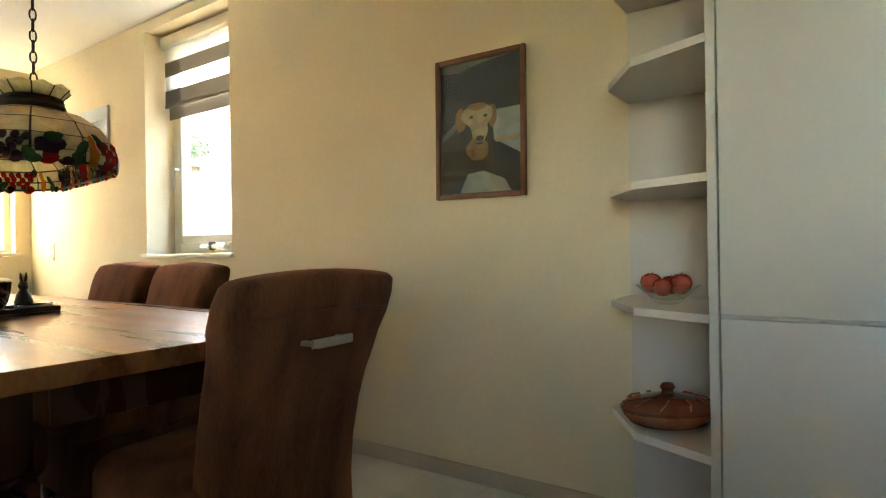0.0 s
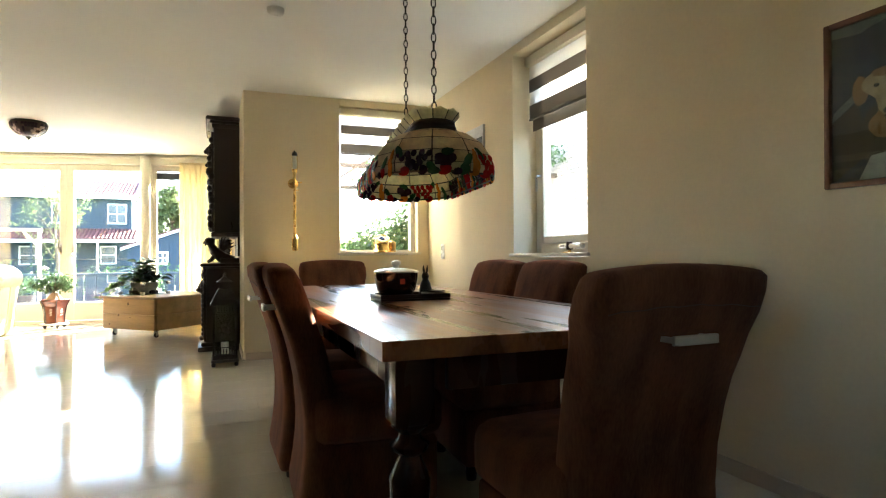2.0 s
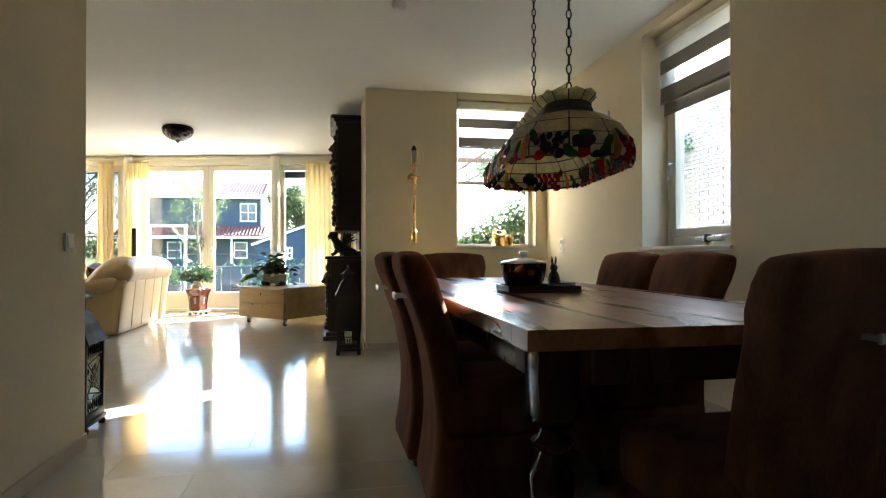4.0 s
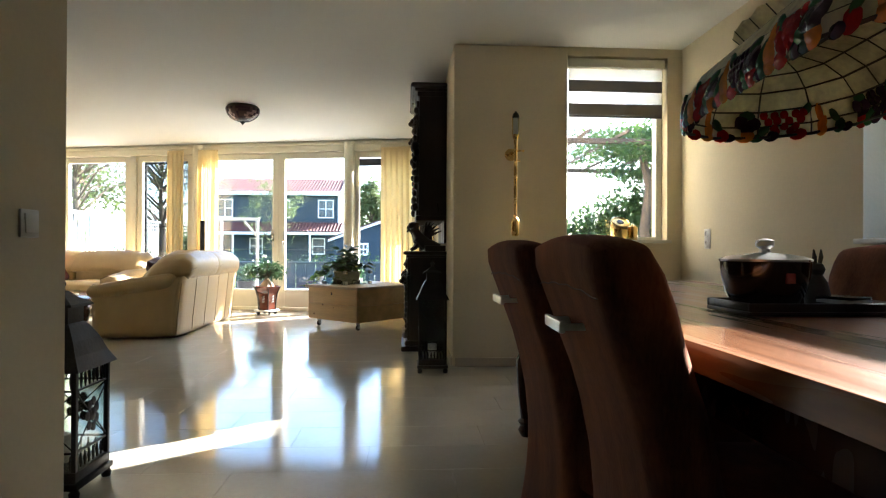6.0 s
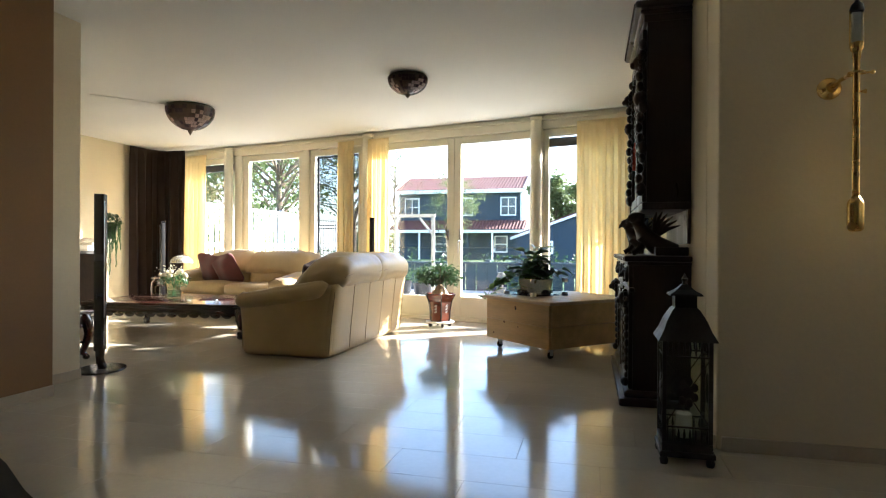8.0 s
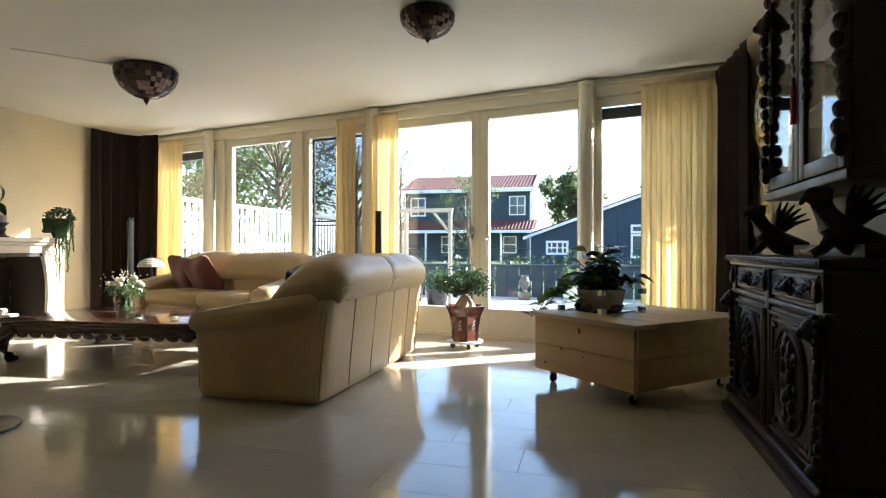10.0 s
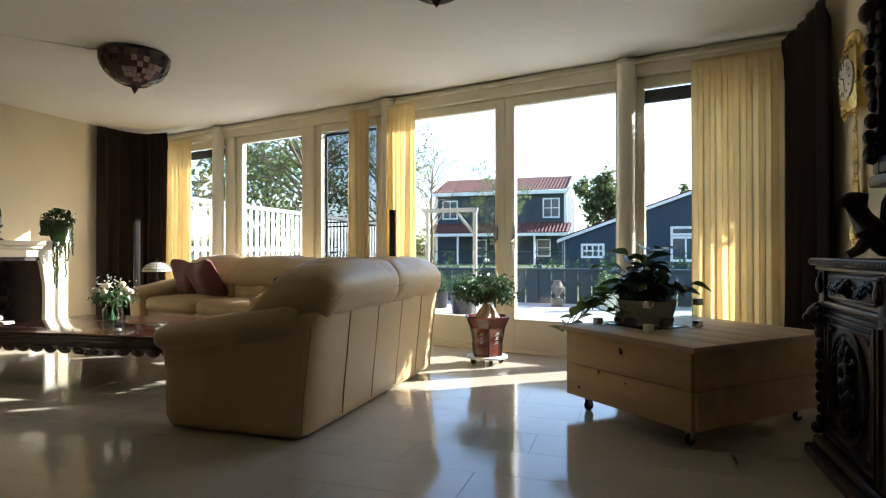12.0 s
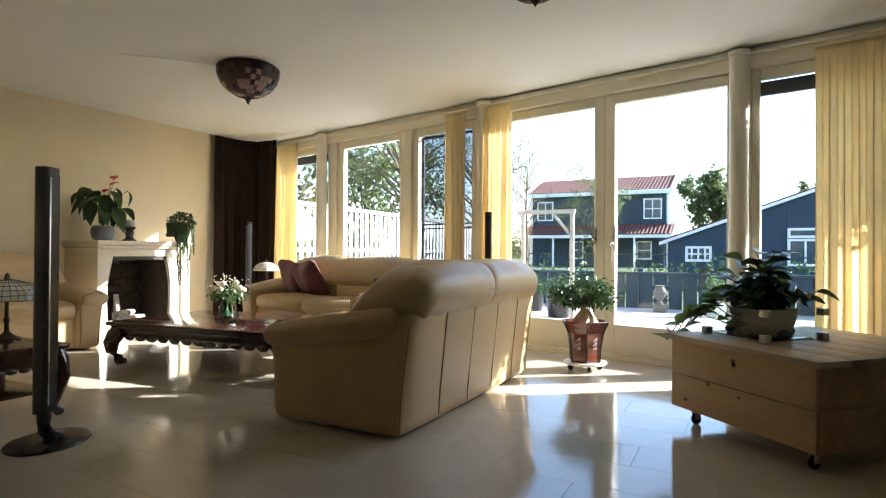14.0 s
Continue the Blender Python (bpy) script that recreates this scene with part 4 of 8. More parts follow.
def picture():
    m = Matrix.Translation((-1.105, YN, 1.522)) @ Matrix.Rotation(radians(90), 4, "X") @ RZ(-0.5)
    t = thing("picture_frame", "framed picture of a brown dog in a boat", "picture", m)
    w, h, f = 0.22, 0.305, 0.022
    for a, b in (((-w, -h, 0.002), (-w + f, h, 0.024)), ((w - f, -h, 0.002), (w, h, 0.024)), ((-w + f, h - f, 0.002), (w - f, h, 0.024)), ((-w + f, -h, 0.002), (w - f, -h + f, 0.024))):
        part("frame_bar", B(a, b, 0.004), PICWOOD, t)
    part("photo", B((-w + f, -h + f, 0.003), (w - f, h - f, 0.008)), mat("photo_dark_blue", (0.028, 0.036, 0.055), 0.35, var=0.4, scale=5, fine=20, bump=0.0), t, smooth=False)
    cols = {"g": (0.14, 0.15, 0.16), "w": (0.40, 0.39, 0.36), "b": (0.30, 0.16, 0.08), "d": (0.05, 0.036, 0.028), "n": (0.018, 0.024, 0.042), "t": (0.46, 0.33, 0.21)}
    ms = {k: mat("photo_" + k, c, 0.35, var=0.3, scale=18, fine=40, bump=0.0) for k, c in cols.items()}

    def shape(k, pts, z):
        part("photo_area", prism(bmesh.new(), pts, 0.0004, Matrix.Translation((0, 0, z))), ms[k], t, smooth=False)

    def blob(cx, cy, rx, ry, a0=0, n=22, seed=0):
        r = random.Random(seed)
        return [(cx + rx * math.cos(2 * math.pi * i / n) * (1 + 0.08 * r.uniform(-1, 1)), cy + ry * math.sin(2 * math.pi * i / n) * (1 + 0.08 * r.uniform(-1, 1))) for i in range(n)]
    shape("g", [(-0.20, 0.25), (-0.10, 0.24), (0.0, 0.265), (0.14, 0.281), (-0.2, 0.281)], 0.0082)
    shape("n", [(-0.196, 0.20), (-0.03, 0.215), (0.08, 0.26), (0.196, 0.28), (0.196, 0.22), (0.0, 0.195)], 0.0085)
    shape("w", [(0.06, 0.06), (0.196, 0.065), (0.196, -0.13), (0.07, -0.06)], 0.0085)
    shape("g", [(-0.196, -0.03), (-0.11, 0.035), (-0.10, 0.01), (-0.196, -0.06)], 0.0085)
    shape("d", [(-0.196, -0.06), (-0.1, 0.0), (-0.08, -0.2), (-0.19, -0.281), (-0.196, -0.281)], 0.0088)
    shape("n", [(0.08, -0.07), (0.196, -0.14), (0.196, -0.281), (0.10, -0.281)], 0.0088)
    shape("d", blob(-0.01, -0.13, 0.085, 0.12, seed=3), 0.0091)
    shape("b", blob(-0.01, -0.095, 0.055, 0.05, seed=13), 0.0093)
    shape("w", [(-0.10, -0.28), (-0.06, -0.2), (0.02, -0.19), (0.12, -0.23), (0.15, -0.28)], 0.0095)
    shape("b", blob(-0.095, 0.035, 0.028, 0.052, seed=8), 0.0097)
    shape("b", blob(0.062, 0.040, 0.022, 0.048, seed=9), 0.0097)
    shape("t", blob(-0.012, 0.048, 0.075, 0.052, seed=5), 0.0099)
    shape("b", blob(-0.012, 0.085, 0.045, 0.016, seed=15), 0.0101)
    shape("t", blob(0.0, -0.012, 0.040, 0.058, seed=6), 0.0102)
    shape("d", blob(0.002, -0.052, 0.020, 0.013, seed=7), 0.0105)
    for ex in (-0.040, 0.030):
        shape("d", blob(ex, 0.042, 0.010, 0.007, seed=16), 0.0105)
    shape("d", [(-0.018, -0.066), (0.022, -0.066), (0.014, -0.078), (-0.010, -0.078)], 0.0105)
    shape("t", [(0.07, -0.06), (0.19, -0.05), (0.19, -0.075), (0.08, -0.075)], 0.0097)
    part("picture_glass", B((-w + f, -h + f, 0.0115), (w - f, h - f, 0.013)), CLEAR, t, smooth=False)


picture()
# second picture on the dining north wall, past the window
t = thing("picture_frame", "pale framed picture beside the dining window", "picture", Matrix.Translation((-4.62, YN, 1.905)) @ Matrix.Rotation(radians(90), 4, "X"))
part("canvas", B((-0.33, -0.2, 0.002), (0.33, 0.2, 0.02), 0.003), mat("picture_pale_sky", (0.5, 0.55, 0.58), 0.5, var=0.3, scale=4), t)
part("painted_area", B((-0.2, -0.12, 0.0202), (0.31, 0.1, 0.0206)), mat("picture_dark_sea", (0.05, 0.07, 0.09), 0.5, var=0.5, scale=8), t, smooth=False)

# sockets, switch, smoke detector
for name, m, label, kind2 in (("wall_socket", Matrix.Translation((-5.29, YN, 1.03)) @ Matrix.Rotation(radians(90), 4, "X"), "white double wall socket on the dining wall", "socket"),
                              ("light_switch", Matrix.Translation((-2.885, -0.66, 1.005)) @ Matrix.Rotation(radians(-90), 4, "X"), "cream square light switch on the passage wall", "switch")):
    t = thing(name, label, kind2, m)
    if kind2 == "socket":
        part("plate", B((-0.04, -0.075, 0.001), (0.04, 0.075, 0.01), 0.004), GREYPL, t)
        for s in (-1, 1):
            part("socket_well", lathe(bmesh.new(), [(0.024, 0.010), (0.024, 0.016), (0.02, 0.016), (0.019, 0.011)], 18, Matrix.Translation((0, s * 0.036, 0))), GREYPL, t)
    else:
        part("plate", B((-0.043, -0.043, 0.001), (0.043, 0.043, 0.011), 0.004), GREYPL, t)
        part("rocker", B((-0.03, -0.03, 0.0112), (0.03, 0.03, 0.017), 0.003, 2, Matrix.Rotation(radians(3), 4, "X")), GREYPL, t)
t = thing("smoke_detector", "round white smoke detector on the ceiling", "smoke detector", Matrix.Translation((-3.727, 0.977, 0)))
part("body", lathe(bmesh.new(), [(0.0, H - 0.045), (0.035, H - 0.043), (0.05, H - 0.03), (0.055, H - 0.012), (0.055, H - 0.001)], 28), GREYPL, t)
part("test_button", lathe(bmesh.new(), [(0.0, H - 0.049), (0.012, H - 0.048), (0.012, H - 0.044)], 14), GREYPL, t)

# ---- kitchen end: shelf unit and tall cabinet ----
SX0, SX1, SYF = -0.475, -0.11, 2.16
t = thing("corner_shelf_unit", "white open shelf unit with cut corners beside the tall cabinet", "shelf unit")
part("back_panel", B((SX0, YN - 0.018, 0.0), (SX1, YN - 0.002, 2.55), 0.002), WHITE, t)
part("side_panel", B((SX1, SYF, 0.0), (SX1 + 0.022, YN - 0.002, 2.56), 0.002), WHITE, t)
for z in (0.08, 0.45, 0.806, 1.165, 1.515, 1.84, 2.18):
    bm = prism(bmesh.new(), [(SX0, YN - 0.019), (SX0, 2.52), (-0.335, 2.30), (SX1 - 0.001, 2.20), (SX1 - 0.001, YN - 0.019)], 0.022, Matrix.Translation((0, 0, z)))
    part("shelf", bm, WHITE, t, smooth=False)
part("plinth", B((SX0 + 0.03, 2.42, 0.0), (SX1 - 0.002, YN - 0.02, 0.079)), WHITE, t, smooth=False)
c = thing("tall_kitchen_cabinet", "tall white fridge cabinet with two flat doors", "cabinet")
part("carcass", B((SX1 + 0.024, SYF + 0.022, 0.0), (0.55, YN - 0.002, 2.56), 0.002), WHITE, c)
part("door", B((SX1 + 0.026, SYF, 0.10), (0.548, SYF + 0.02, 0.825), 0.003), WHITE, c)
part("door", B((SX1 + 0.026, SYF, 0.835), (0.548, SYF + 0.02, 2.55), 0.003), WHITE, c)
c = thing("tall_kitchen_cabinet", "tall white kitchen cabinet beside the fridge", "cabinet")
part("carcass", B((0.553, SYF + 0.022, 0.0), (1.15, YN - 0.002, 2.56), 0.002), WHITE, c)
part("door", B((0.555, SYF, 0.10), (1.148, SYF + 0.02, 2.55), 0.003), WHITE, c)
# dish on the lowest seen shelf
d = thing("tagine_dish", "oval glazed red-brown lidded earthenware dish", "dish", Matrix.Translation((-0.275, 2.42, 0.473)) @ RZ(35))
part("dish_base", lathe(bmesh.new(), [(0.075, 0.0), (0.10, 0.01), (0.118, 0.035), (0.121, 0.045), (0.112, 0.045)], 36, None, 1.12, 0.82), mat("terracotta_glaze", (0.30, 0.10, 0.045), 0.2, var=0.3, scale=14, coat=0.5), d)
part("lid", lathe(bmesh.new(), [(0.122, 0.046), (0.124, 0.055), (0.108, 0.072), (0.06, 0.088), (0.018, 0.094), (0.014, 0.102), (0.02, 0.112), (0.014, 0.124), (0.0, 0.127)], 36, None, 1.12, 0.82), GLAZE, d)
for i in range(10):
    a = 2 * math.pi * i / 10
    tube_bm = tube(bmesh.new(), [(1.12 * r * math.cos(a + k), 0.82 * r * math.sin(a + k), z) for r, z, k in ((0.118, 0.0655, -0.1), (0.10, 0.0795, 0.0), (0.075, 0.0865, 0.08))], 0.0035, 5)
    part("painted_stroke", tube_bm, bpy.data.materials["terracotta_glaze"], d)
# glass bowl with apples
b = thing("fruit_bowl", "clear cut-glass fruit bowl on the shelf", "bowl", Matrix.Translation((-0.275, 2.44, 0.829)))
part("bowl", lathe(bmesh.new(), [(0.03, 0.0), (0.034, 0.004), (0.05, 0.02), (0.088, 0.055), (0.092, 0.058), (0.084, 0.052), (0.046, 0.018), (0.0, 0.008)], 28, None, 1, 1, 14, 0.03), CLEAR, b)
rnd = random.Random(3)
for i, (x, y, z, r) in enumerate(((-0.045, -0.01, 0.062, 0.032), (0.035, 0.012, 0.060, 0.033), (-0.005, -0.035, 0.052, 0.029), (0.0, 0.038, 0.055, 0.030))):
    a = thing("apple", "red ripe apple in the glass bowl", "apple", Matrix.Translation((-0.275 + x, 2.44 + y, 0.829 + z)) @ Matrix.Rotation(rnd.uniform(-0.4, 0.4), 4, "X"), "apples in the bowl")
    part("fruit", lathe(bmesh.new(), [(0.0, -r * 0.82), (r * 0.35, -r * 0.9), (r * 0.8, -r * 0.55), (r, 0.05 * r), (r * 0.88, r * 0.55), (r * 0.5, r * 0.85), (r * 0.15, r * 0.78), (0.0, r * 0.66)], 20), APPLE, a)
    part("stalk", tube(bmesh.new(), [(0, 0, r * 0.66), (0.002, 0.002, r * 1.05)], 0.0015, 5), BARK, a)
# ornaments on the upper shelves
o = thing("wooden_train", "small dark carved wooden figure on the shelf", "ornament", Matrix.Translation((-0.255, 2.46, 1.538)) @ RZ(-12))
bm = bmesh.new()
box(bm, (-0.11, -0.018, 0.0), (0.09, 0.018, 0.016), 0.005)
lathe(bm, [(0.0, -0.08), (0.016, -0.075), (0.019, 0.0), (0.016, 0.075), (0.0, 0.08)], 12, Matrix.Translation((-0.02, 0, 0.028)) @ Matrix.Rotation(radians(90), 4, "Y"))
part("body", bm, DARKWOOD, o)
part("head", B((0.055, -0.016, 0.016), (0.10, 0.016, 0.062), 0.008), DARKWOOD, o)
for x in (-0.06, -0.02, 0.02):
    part("knob", lathe(bmesh.new(), [(0.009, 0.044), (0.011, 0.052), (0.0, 0.058)], 10, Matrix.Translation((x, 0, 0))), DARKWOOD, o)
o = thing("small_dish", "flat dark dish on the white shelf", "dish", Matrix.Translation((-0.195, 2.40, 1.188)))
part("plate", lathe(bmesh.new(), [(0.03, 0.0), (0.055, 0.006), (0.057, 0.008), (0.03, 0.004), (0.0, 0.003)], 24), IRON, o)
part("pebble", lathe(bmesh.new(), [(0.0, 0.004), (0.018, 0.007), (0.012, 0.014), (0.0, 0.016)], 12, Matrix.Translation((0.01, 0, 0)), 1.3), SOIL, o)

# ---- living room: seating ----
def sofa(name, length, m, label, cat="sofa", pads=2, depth=0.88, seats=2, group=""):
    """A leather sofa: back at y = 0, seat towards +y, x along its length, centred."""
    t = thing(name, label, cat, m, group)
    L = length / 2
    aw = 0.24

    def tilt(p):
        return (p.x, p.y - 0.10 * max(0, (p.z - 0.1)), p.z - 0.22 * max(0, p.z - 0.3) * max(0, abs(p.x) / L - 0.72) / 0.28)
    part("base", puffy(bmesh.new(), (-L + 0.03, 0.06, 0.012), (L - 0.03, depth - 0.05, 0.36), 0.05, 0.006, 7), LEATHER, t)
    part("back_shell", puffy(bmesh.new(), (-L + 0.005, 0.03, 0.012), (L - 0.005, 0.22, 0.74), 0.05, 0.008, 15, bend=tilt), LEATHER, t)
    n = 5 if length > 1.4 else 3
    w = 2 * (L - 0.02) / n
    for i in range(1, n):
        x = -L + 0.02 + i * w
        part("seam", tube(bmesh.new(), [Vector(tilt(Vector((x, 0.0235, z / 10)))) for z in (0.5, 2, 4, 5.5, 6.9)], 0.0032, 6), PIPING, t)
    for sx in (-1, 1):
        part("corner_seam", tube(bmesh.new(), [Vector(tilt(Vector((sx * (L - 0.012), 0.046, z / 10)))) for z in (0.4, 2, 4, 5.5, 6.6)], 0.0035, 6), PIPING, t)
    pw = 2 * (L - 0.01) / pads
    for i in range(pads):
        x = -L + 0.01 + i * pw

        def slump(p, c=x + pw / 2):
            k = (p.x - c) / (pw / 2)
            wr = 0.007 * math.sin(p.x * 26 + p.y * 17) * math.sin(p.x * 11) + 0.004 * math.sin(p.x * 47 + p.z * 30)
            g = max(0.0, (p.z - 0.58) / 0.335)
            f = max(0.0, abs(p.x) / L - 0.45) ** 2 / 0.3025
            front = max(0.0, p.y - 0.12) / 0.42
            y = p.y - 0.05 * (p.z - 0.5) - max(0, p.y) * 0.42 * g
            z = p.z - 0.10 * front * front * f - 0.05 * f * g - 0.010 * k * k * (p.z > 0.6) + wr
            return (p.x - math.copysign(0.025 * f * g, p.x), y, z)
        part("back_cushion", puffy(bmesh.new(), (x - (0.085 if i else 0), -0.07, 0.60), (x + pw + (0.085 if i < pads - 1 else 0), 0.54, 0.905), 0.13, 0.016, 17, bend=slump), LEATHER, t)
        part("pad_seam", tube(bmesh.new(), [Vector(slump(Vector((x + 0.03 + (pw - 0.06) * q / 14, -0.078, 0.745)))) for q in range(15)], 0.003, 6), PIPING, t)
        part("lumbar_cushion", puffy(bmesh.new(), (x + 0.02 + (aw - 0.05) * (i == 0), 0.20, 0.38), (x + pw - 0.02 - (aw - 0.05) * (i == pads - 1), 0.42, 0.70), 0.08, 0.02, 7), LEATHER, t)
    sw = 2 * (L - aw + 0.02) / seats
    for i in range(seats):
        x = -L + aw - 0.02 + i * sw
        part("seat_cushion", puffy(bmesh.new(), (x + 0.002, 0.24, 0.31), (x + sw - 0.002, depth - 0.005, 0.465), 0.06, 0.025, 9), LEATHER, t)
    for s in (-1, 1):
        x0, x1 = sorted((s * L, s * (L - aw)))

        def flare(p, s=s):
            k = max(0, (p.z - 0.12) / 0.46)
            back = max(0, (0.62 - p.y) / 0.6)
            lift = 0.20 * back ** 1.2 * max(0, min(1, (p.z - 0.15) / 0.35)) * 0.56
            return (p.x + s * 0.025 * k * k * (1 - 0.6 * back), p.y + 0.03 * k * (p.y > 0.5) - 0.10 * back * max(0, p.z - 0.1), p.z - 0.05 * max(0, (p.y - 0.55) / 0.35) * k + lift)
        arm = part("arm", puffy(bmesh.new(), (x0, 0.04, 0.012), (x1, depth + 0.005, 0.54), 0.045, 0.006, 13, bend=flare), LEATHER, t)
        part("arm_roll", puffy(bmesh.new(), (min(x0, x0 + s * 0.045), 0.10, 0.45), (max(x1, x1 + s * 0.03), depth + 0.03, 0.60), 0.073, 0.01, 13, bend=flare), LEATHER, arm)
        xs = s * (L - aw / 2)
        part("arm_piping", tube(bmesh.new(), [(xs - 0.09, depth + 0.008, 0.06), (xs - 0.095, depth + 0.012, 0.3), (xs - 0.10, depth + 0.02, 0.43), (xs - 0.08 + s * 0.02, depth + 0.035, 0.535), (xs + s * 0.03, depth + 0.042, 0.56), (xs + 0.10 + s * 0.02, depth + 0.035, 0.52), (xs + 0.10, depth + 0.02, 0.40), (xs + 0.088, depth + 0.012, 0.25), (xs + 0.09, depth + 0.008, 0.06)], 0.006, 6), PIPING, arm)
    bm = lathe(bmesh.new(), [(0.028, 0.0), (0.032, 0.045)], 12)
    f = None
    for sx in (-1, 1):
        for y in (0.14, depth - 0.12):
            at = Matrix.Translation((sx * (L - 0.12), y, 0))
            f = part("foot", bm, DARKWOOD, t, at=at) if f is None else again(f, at)
    return t


sofa("sofa", 1.95, pose(-8.235, -1.86, 0, 0, 0, 180), "cream leather two-seat sofa with panelled back", group="leather suite")
ms = WALLM @ Matrix.Translation((3.98, 0.42, 0))
sofa("sofa", 2.15, Matrix.Translation(ms.translation) @ RZ(math.degrees(math.atan2(U.y, U.x))), "cream leather sofa below the window front", group="leather suite")
sofa("armchair", 1.12, pose(-7.77, -6.93, 0, 0, 0, 0), "cream leather armchair beside the fireplace", "armchair", pads=1, seats=1, depth=0.92, group="leather suite")


def cushion(m, material, label):
    def pinch(p):
        k = (abs(p.x) / 0.21) ** 3 * (abs(p.y) / 0.21) ** 3
        return (p.x * (1 + 0.10 * k), p.y * (1 + 0.10 * k), p.z * (1 - 0.75 * max((abs(p.x) / 0.22) ** 4, (abs(p.y) / 0.22) ** 4)) + 0.012 * math.sin(p.x * 21 + 3 * p.y))
    o = obj("cushion", puffy(bmesh.new(), (-0.21, -0.21, -0.075), (0.21, 0.21, 0.075), 0.06, 0.02, 11, bend=pinch), material, None, True)
    o.matrix_basis = m
    tagged(o, label, "cushion", "sofa cushions")


ang = math.degrees(math.atan2(U.y, U.x))
for u, v, z, mt, tw, lab in ((4.60, 0.90, 0.645, CUSH, 8, "wine-red velvet cushion leaning on the sofa back"), (4.28, 0.92, 0.635, CUSH, -14, "wine-red velvet cushion leaning on the sofa back")):
    p = wl(u, v, z)
    cushion(Matrix.Translation(p) @ RZ(ang) @ Matrix.Rotation(radians(68), 4, "X") @ RZ(tw), mt, lab)
cushion(Matrix.Translation((-8.05, -2.36, 0.62)) @ RZ(180) @ Matrix.Rotation(radians(66), 4, "X") @ RZ(10), CUSHD, "dark aubergine cushion leaning on the sofa back")


# ---- carved furniture ----
def scroll(bm, c, r, turns, ax, ay, r0=0.008, seg=6, steps=14, ph=0.0, sgn=1):
    """A tapering spiral in the plane of ax, ay."""
    ax, ay, c = Vector(ax), Vector(ay), Vector(c)
    pts, rad = [], []
    for i in range(steps + 1):
        f = i / steps
        a = ph + sgn * f * turns * 2 * math.pi
        pts.append(c + (ax * math.cos(a) + ay * math.sin(a)) * r * (1 - 0.8 * f))
        rad.append(r0 * (0.5 + 0.9 * f))
    tube(bm, pts, rad, seg)


def opium_table():
    t = thing("coffee_table", "low dark rosewood coffee table with carved apron and claw legs", "coffee table", pose(-8.42, -4.18, 0, 0, 0, 5))
    hx, hy, h = 0.56, 0.97, 0.37
    part("tabletop", B((-hx, -hy, h - 0.035), (hx, hy, h), 0.012, 3), ROSEWOOD, t)
    part("top_frame", B((-hx + 0.03, -hy + 0.03, h - 0.06), (hx - 0.03, hy - 0.03, h - 0.036), 0.006), ROSEWOOD, t)
    for s in (-1, 1):
        for along_y in (True, False):
            bm = bmesh.new()
            ln = hy - 0.16 if along_y else hx - 0.16
            k = 13 if along_y else 7
            step = 2 * ln / k
            off = s * ((hx if along_y else hy) - 0.055)
            put = (lambda a, z: (off, a, z)) if along_y else (lambda a, z: (a, off, z))
            if along_y:
                box(bm, (off - 0.012, -ln - 0.06, h - 0.122), (off + 0.012, ln + 0.06, h - 0.061), 0.003)
            else:
                box(bm, (-ln - 0.06, off - 0.012, h - 0.122), (ln + 0.06, off + 0.012, h - 0.061), 0.003)
            for i in range(k):
                a = -ln + (i + 0.5) * step
                d = (0, 1, 0) if along_y else (1, 0, 0)
                knob(bm, put(a, h - 0.124), step * 0.46, 0.35 if along_y else 1, 1 if along_y else 0.35, 0.55)
                scroll(bm, put(a + step * 0.3, h - 0.085), step * 0.25, 1.2, d, (0, 0, 1), 0.006, 5, 9, i, s)
            part("carved_apron", bm, ROSEWOOD, t, "carved scalloped apron")
    bm = bmesh.new()
    pts = [(0.0, 0.0, h - 0.06), (0.035, 0.035, h - 0.12), (0.055, 0.055, h - 0.18), (0.05, 0.05, 0.12), (0.02, 0.02, 0.06), (-0.005, -0.005, 0.03), (-0.03, -0.03, 0.035)]
    tube(bm, pts, [0.07, 0.072, 0.062, 0.048, 0.042, 0.03, 0.018], 10)
    knob(bm, (0.01, 0.01, 0.026), 0.036, 1.1, 1.1, 0.72)
    scroll(bm, (0.06, 0.02, 0.2), 0.04, 1.3, (0.7, -0.7, 0), (0, 0, 1), 0.008)
    leg = None
    for sx, sy, r in ((1, 1, 0), (-1, 1, 90), (-1, -1, 180), (1, -1, 270)):
        at = Matrix.Translation((sx * (hx - 0.09), sy * (hy - 0.09), 0)) @ RZ(r)
        leg = part("leg", bm, ROSEWOOD, t, at=at) if leg is None else again(leg, at)
    return h


CT = opium_table()


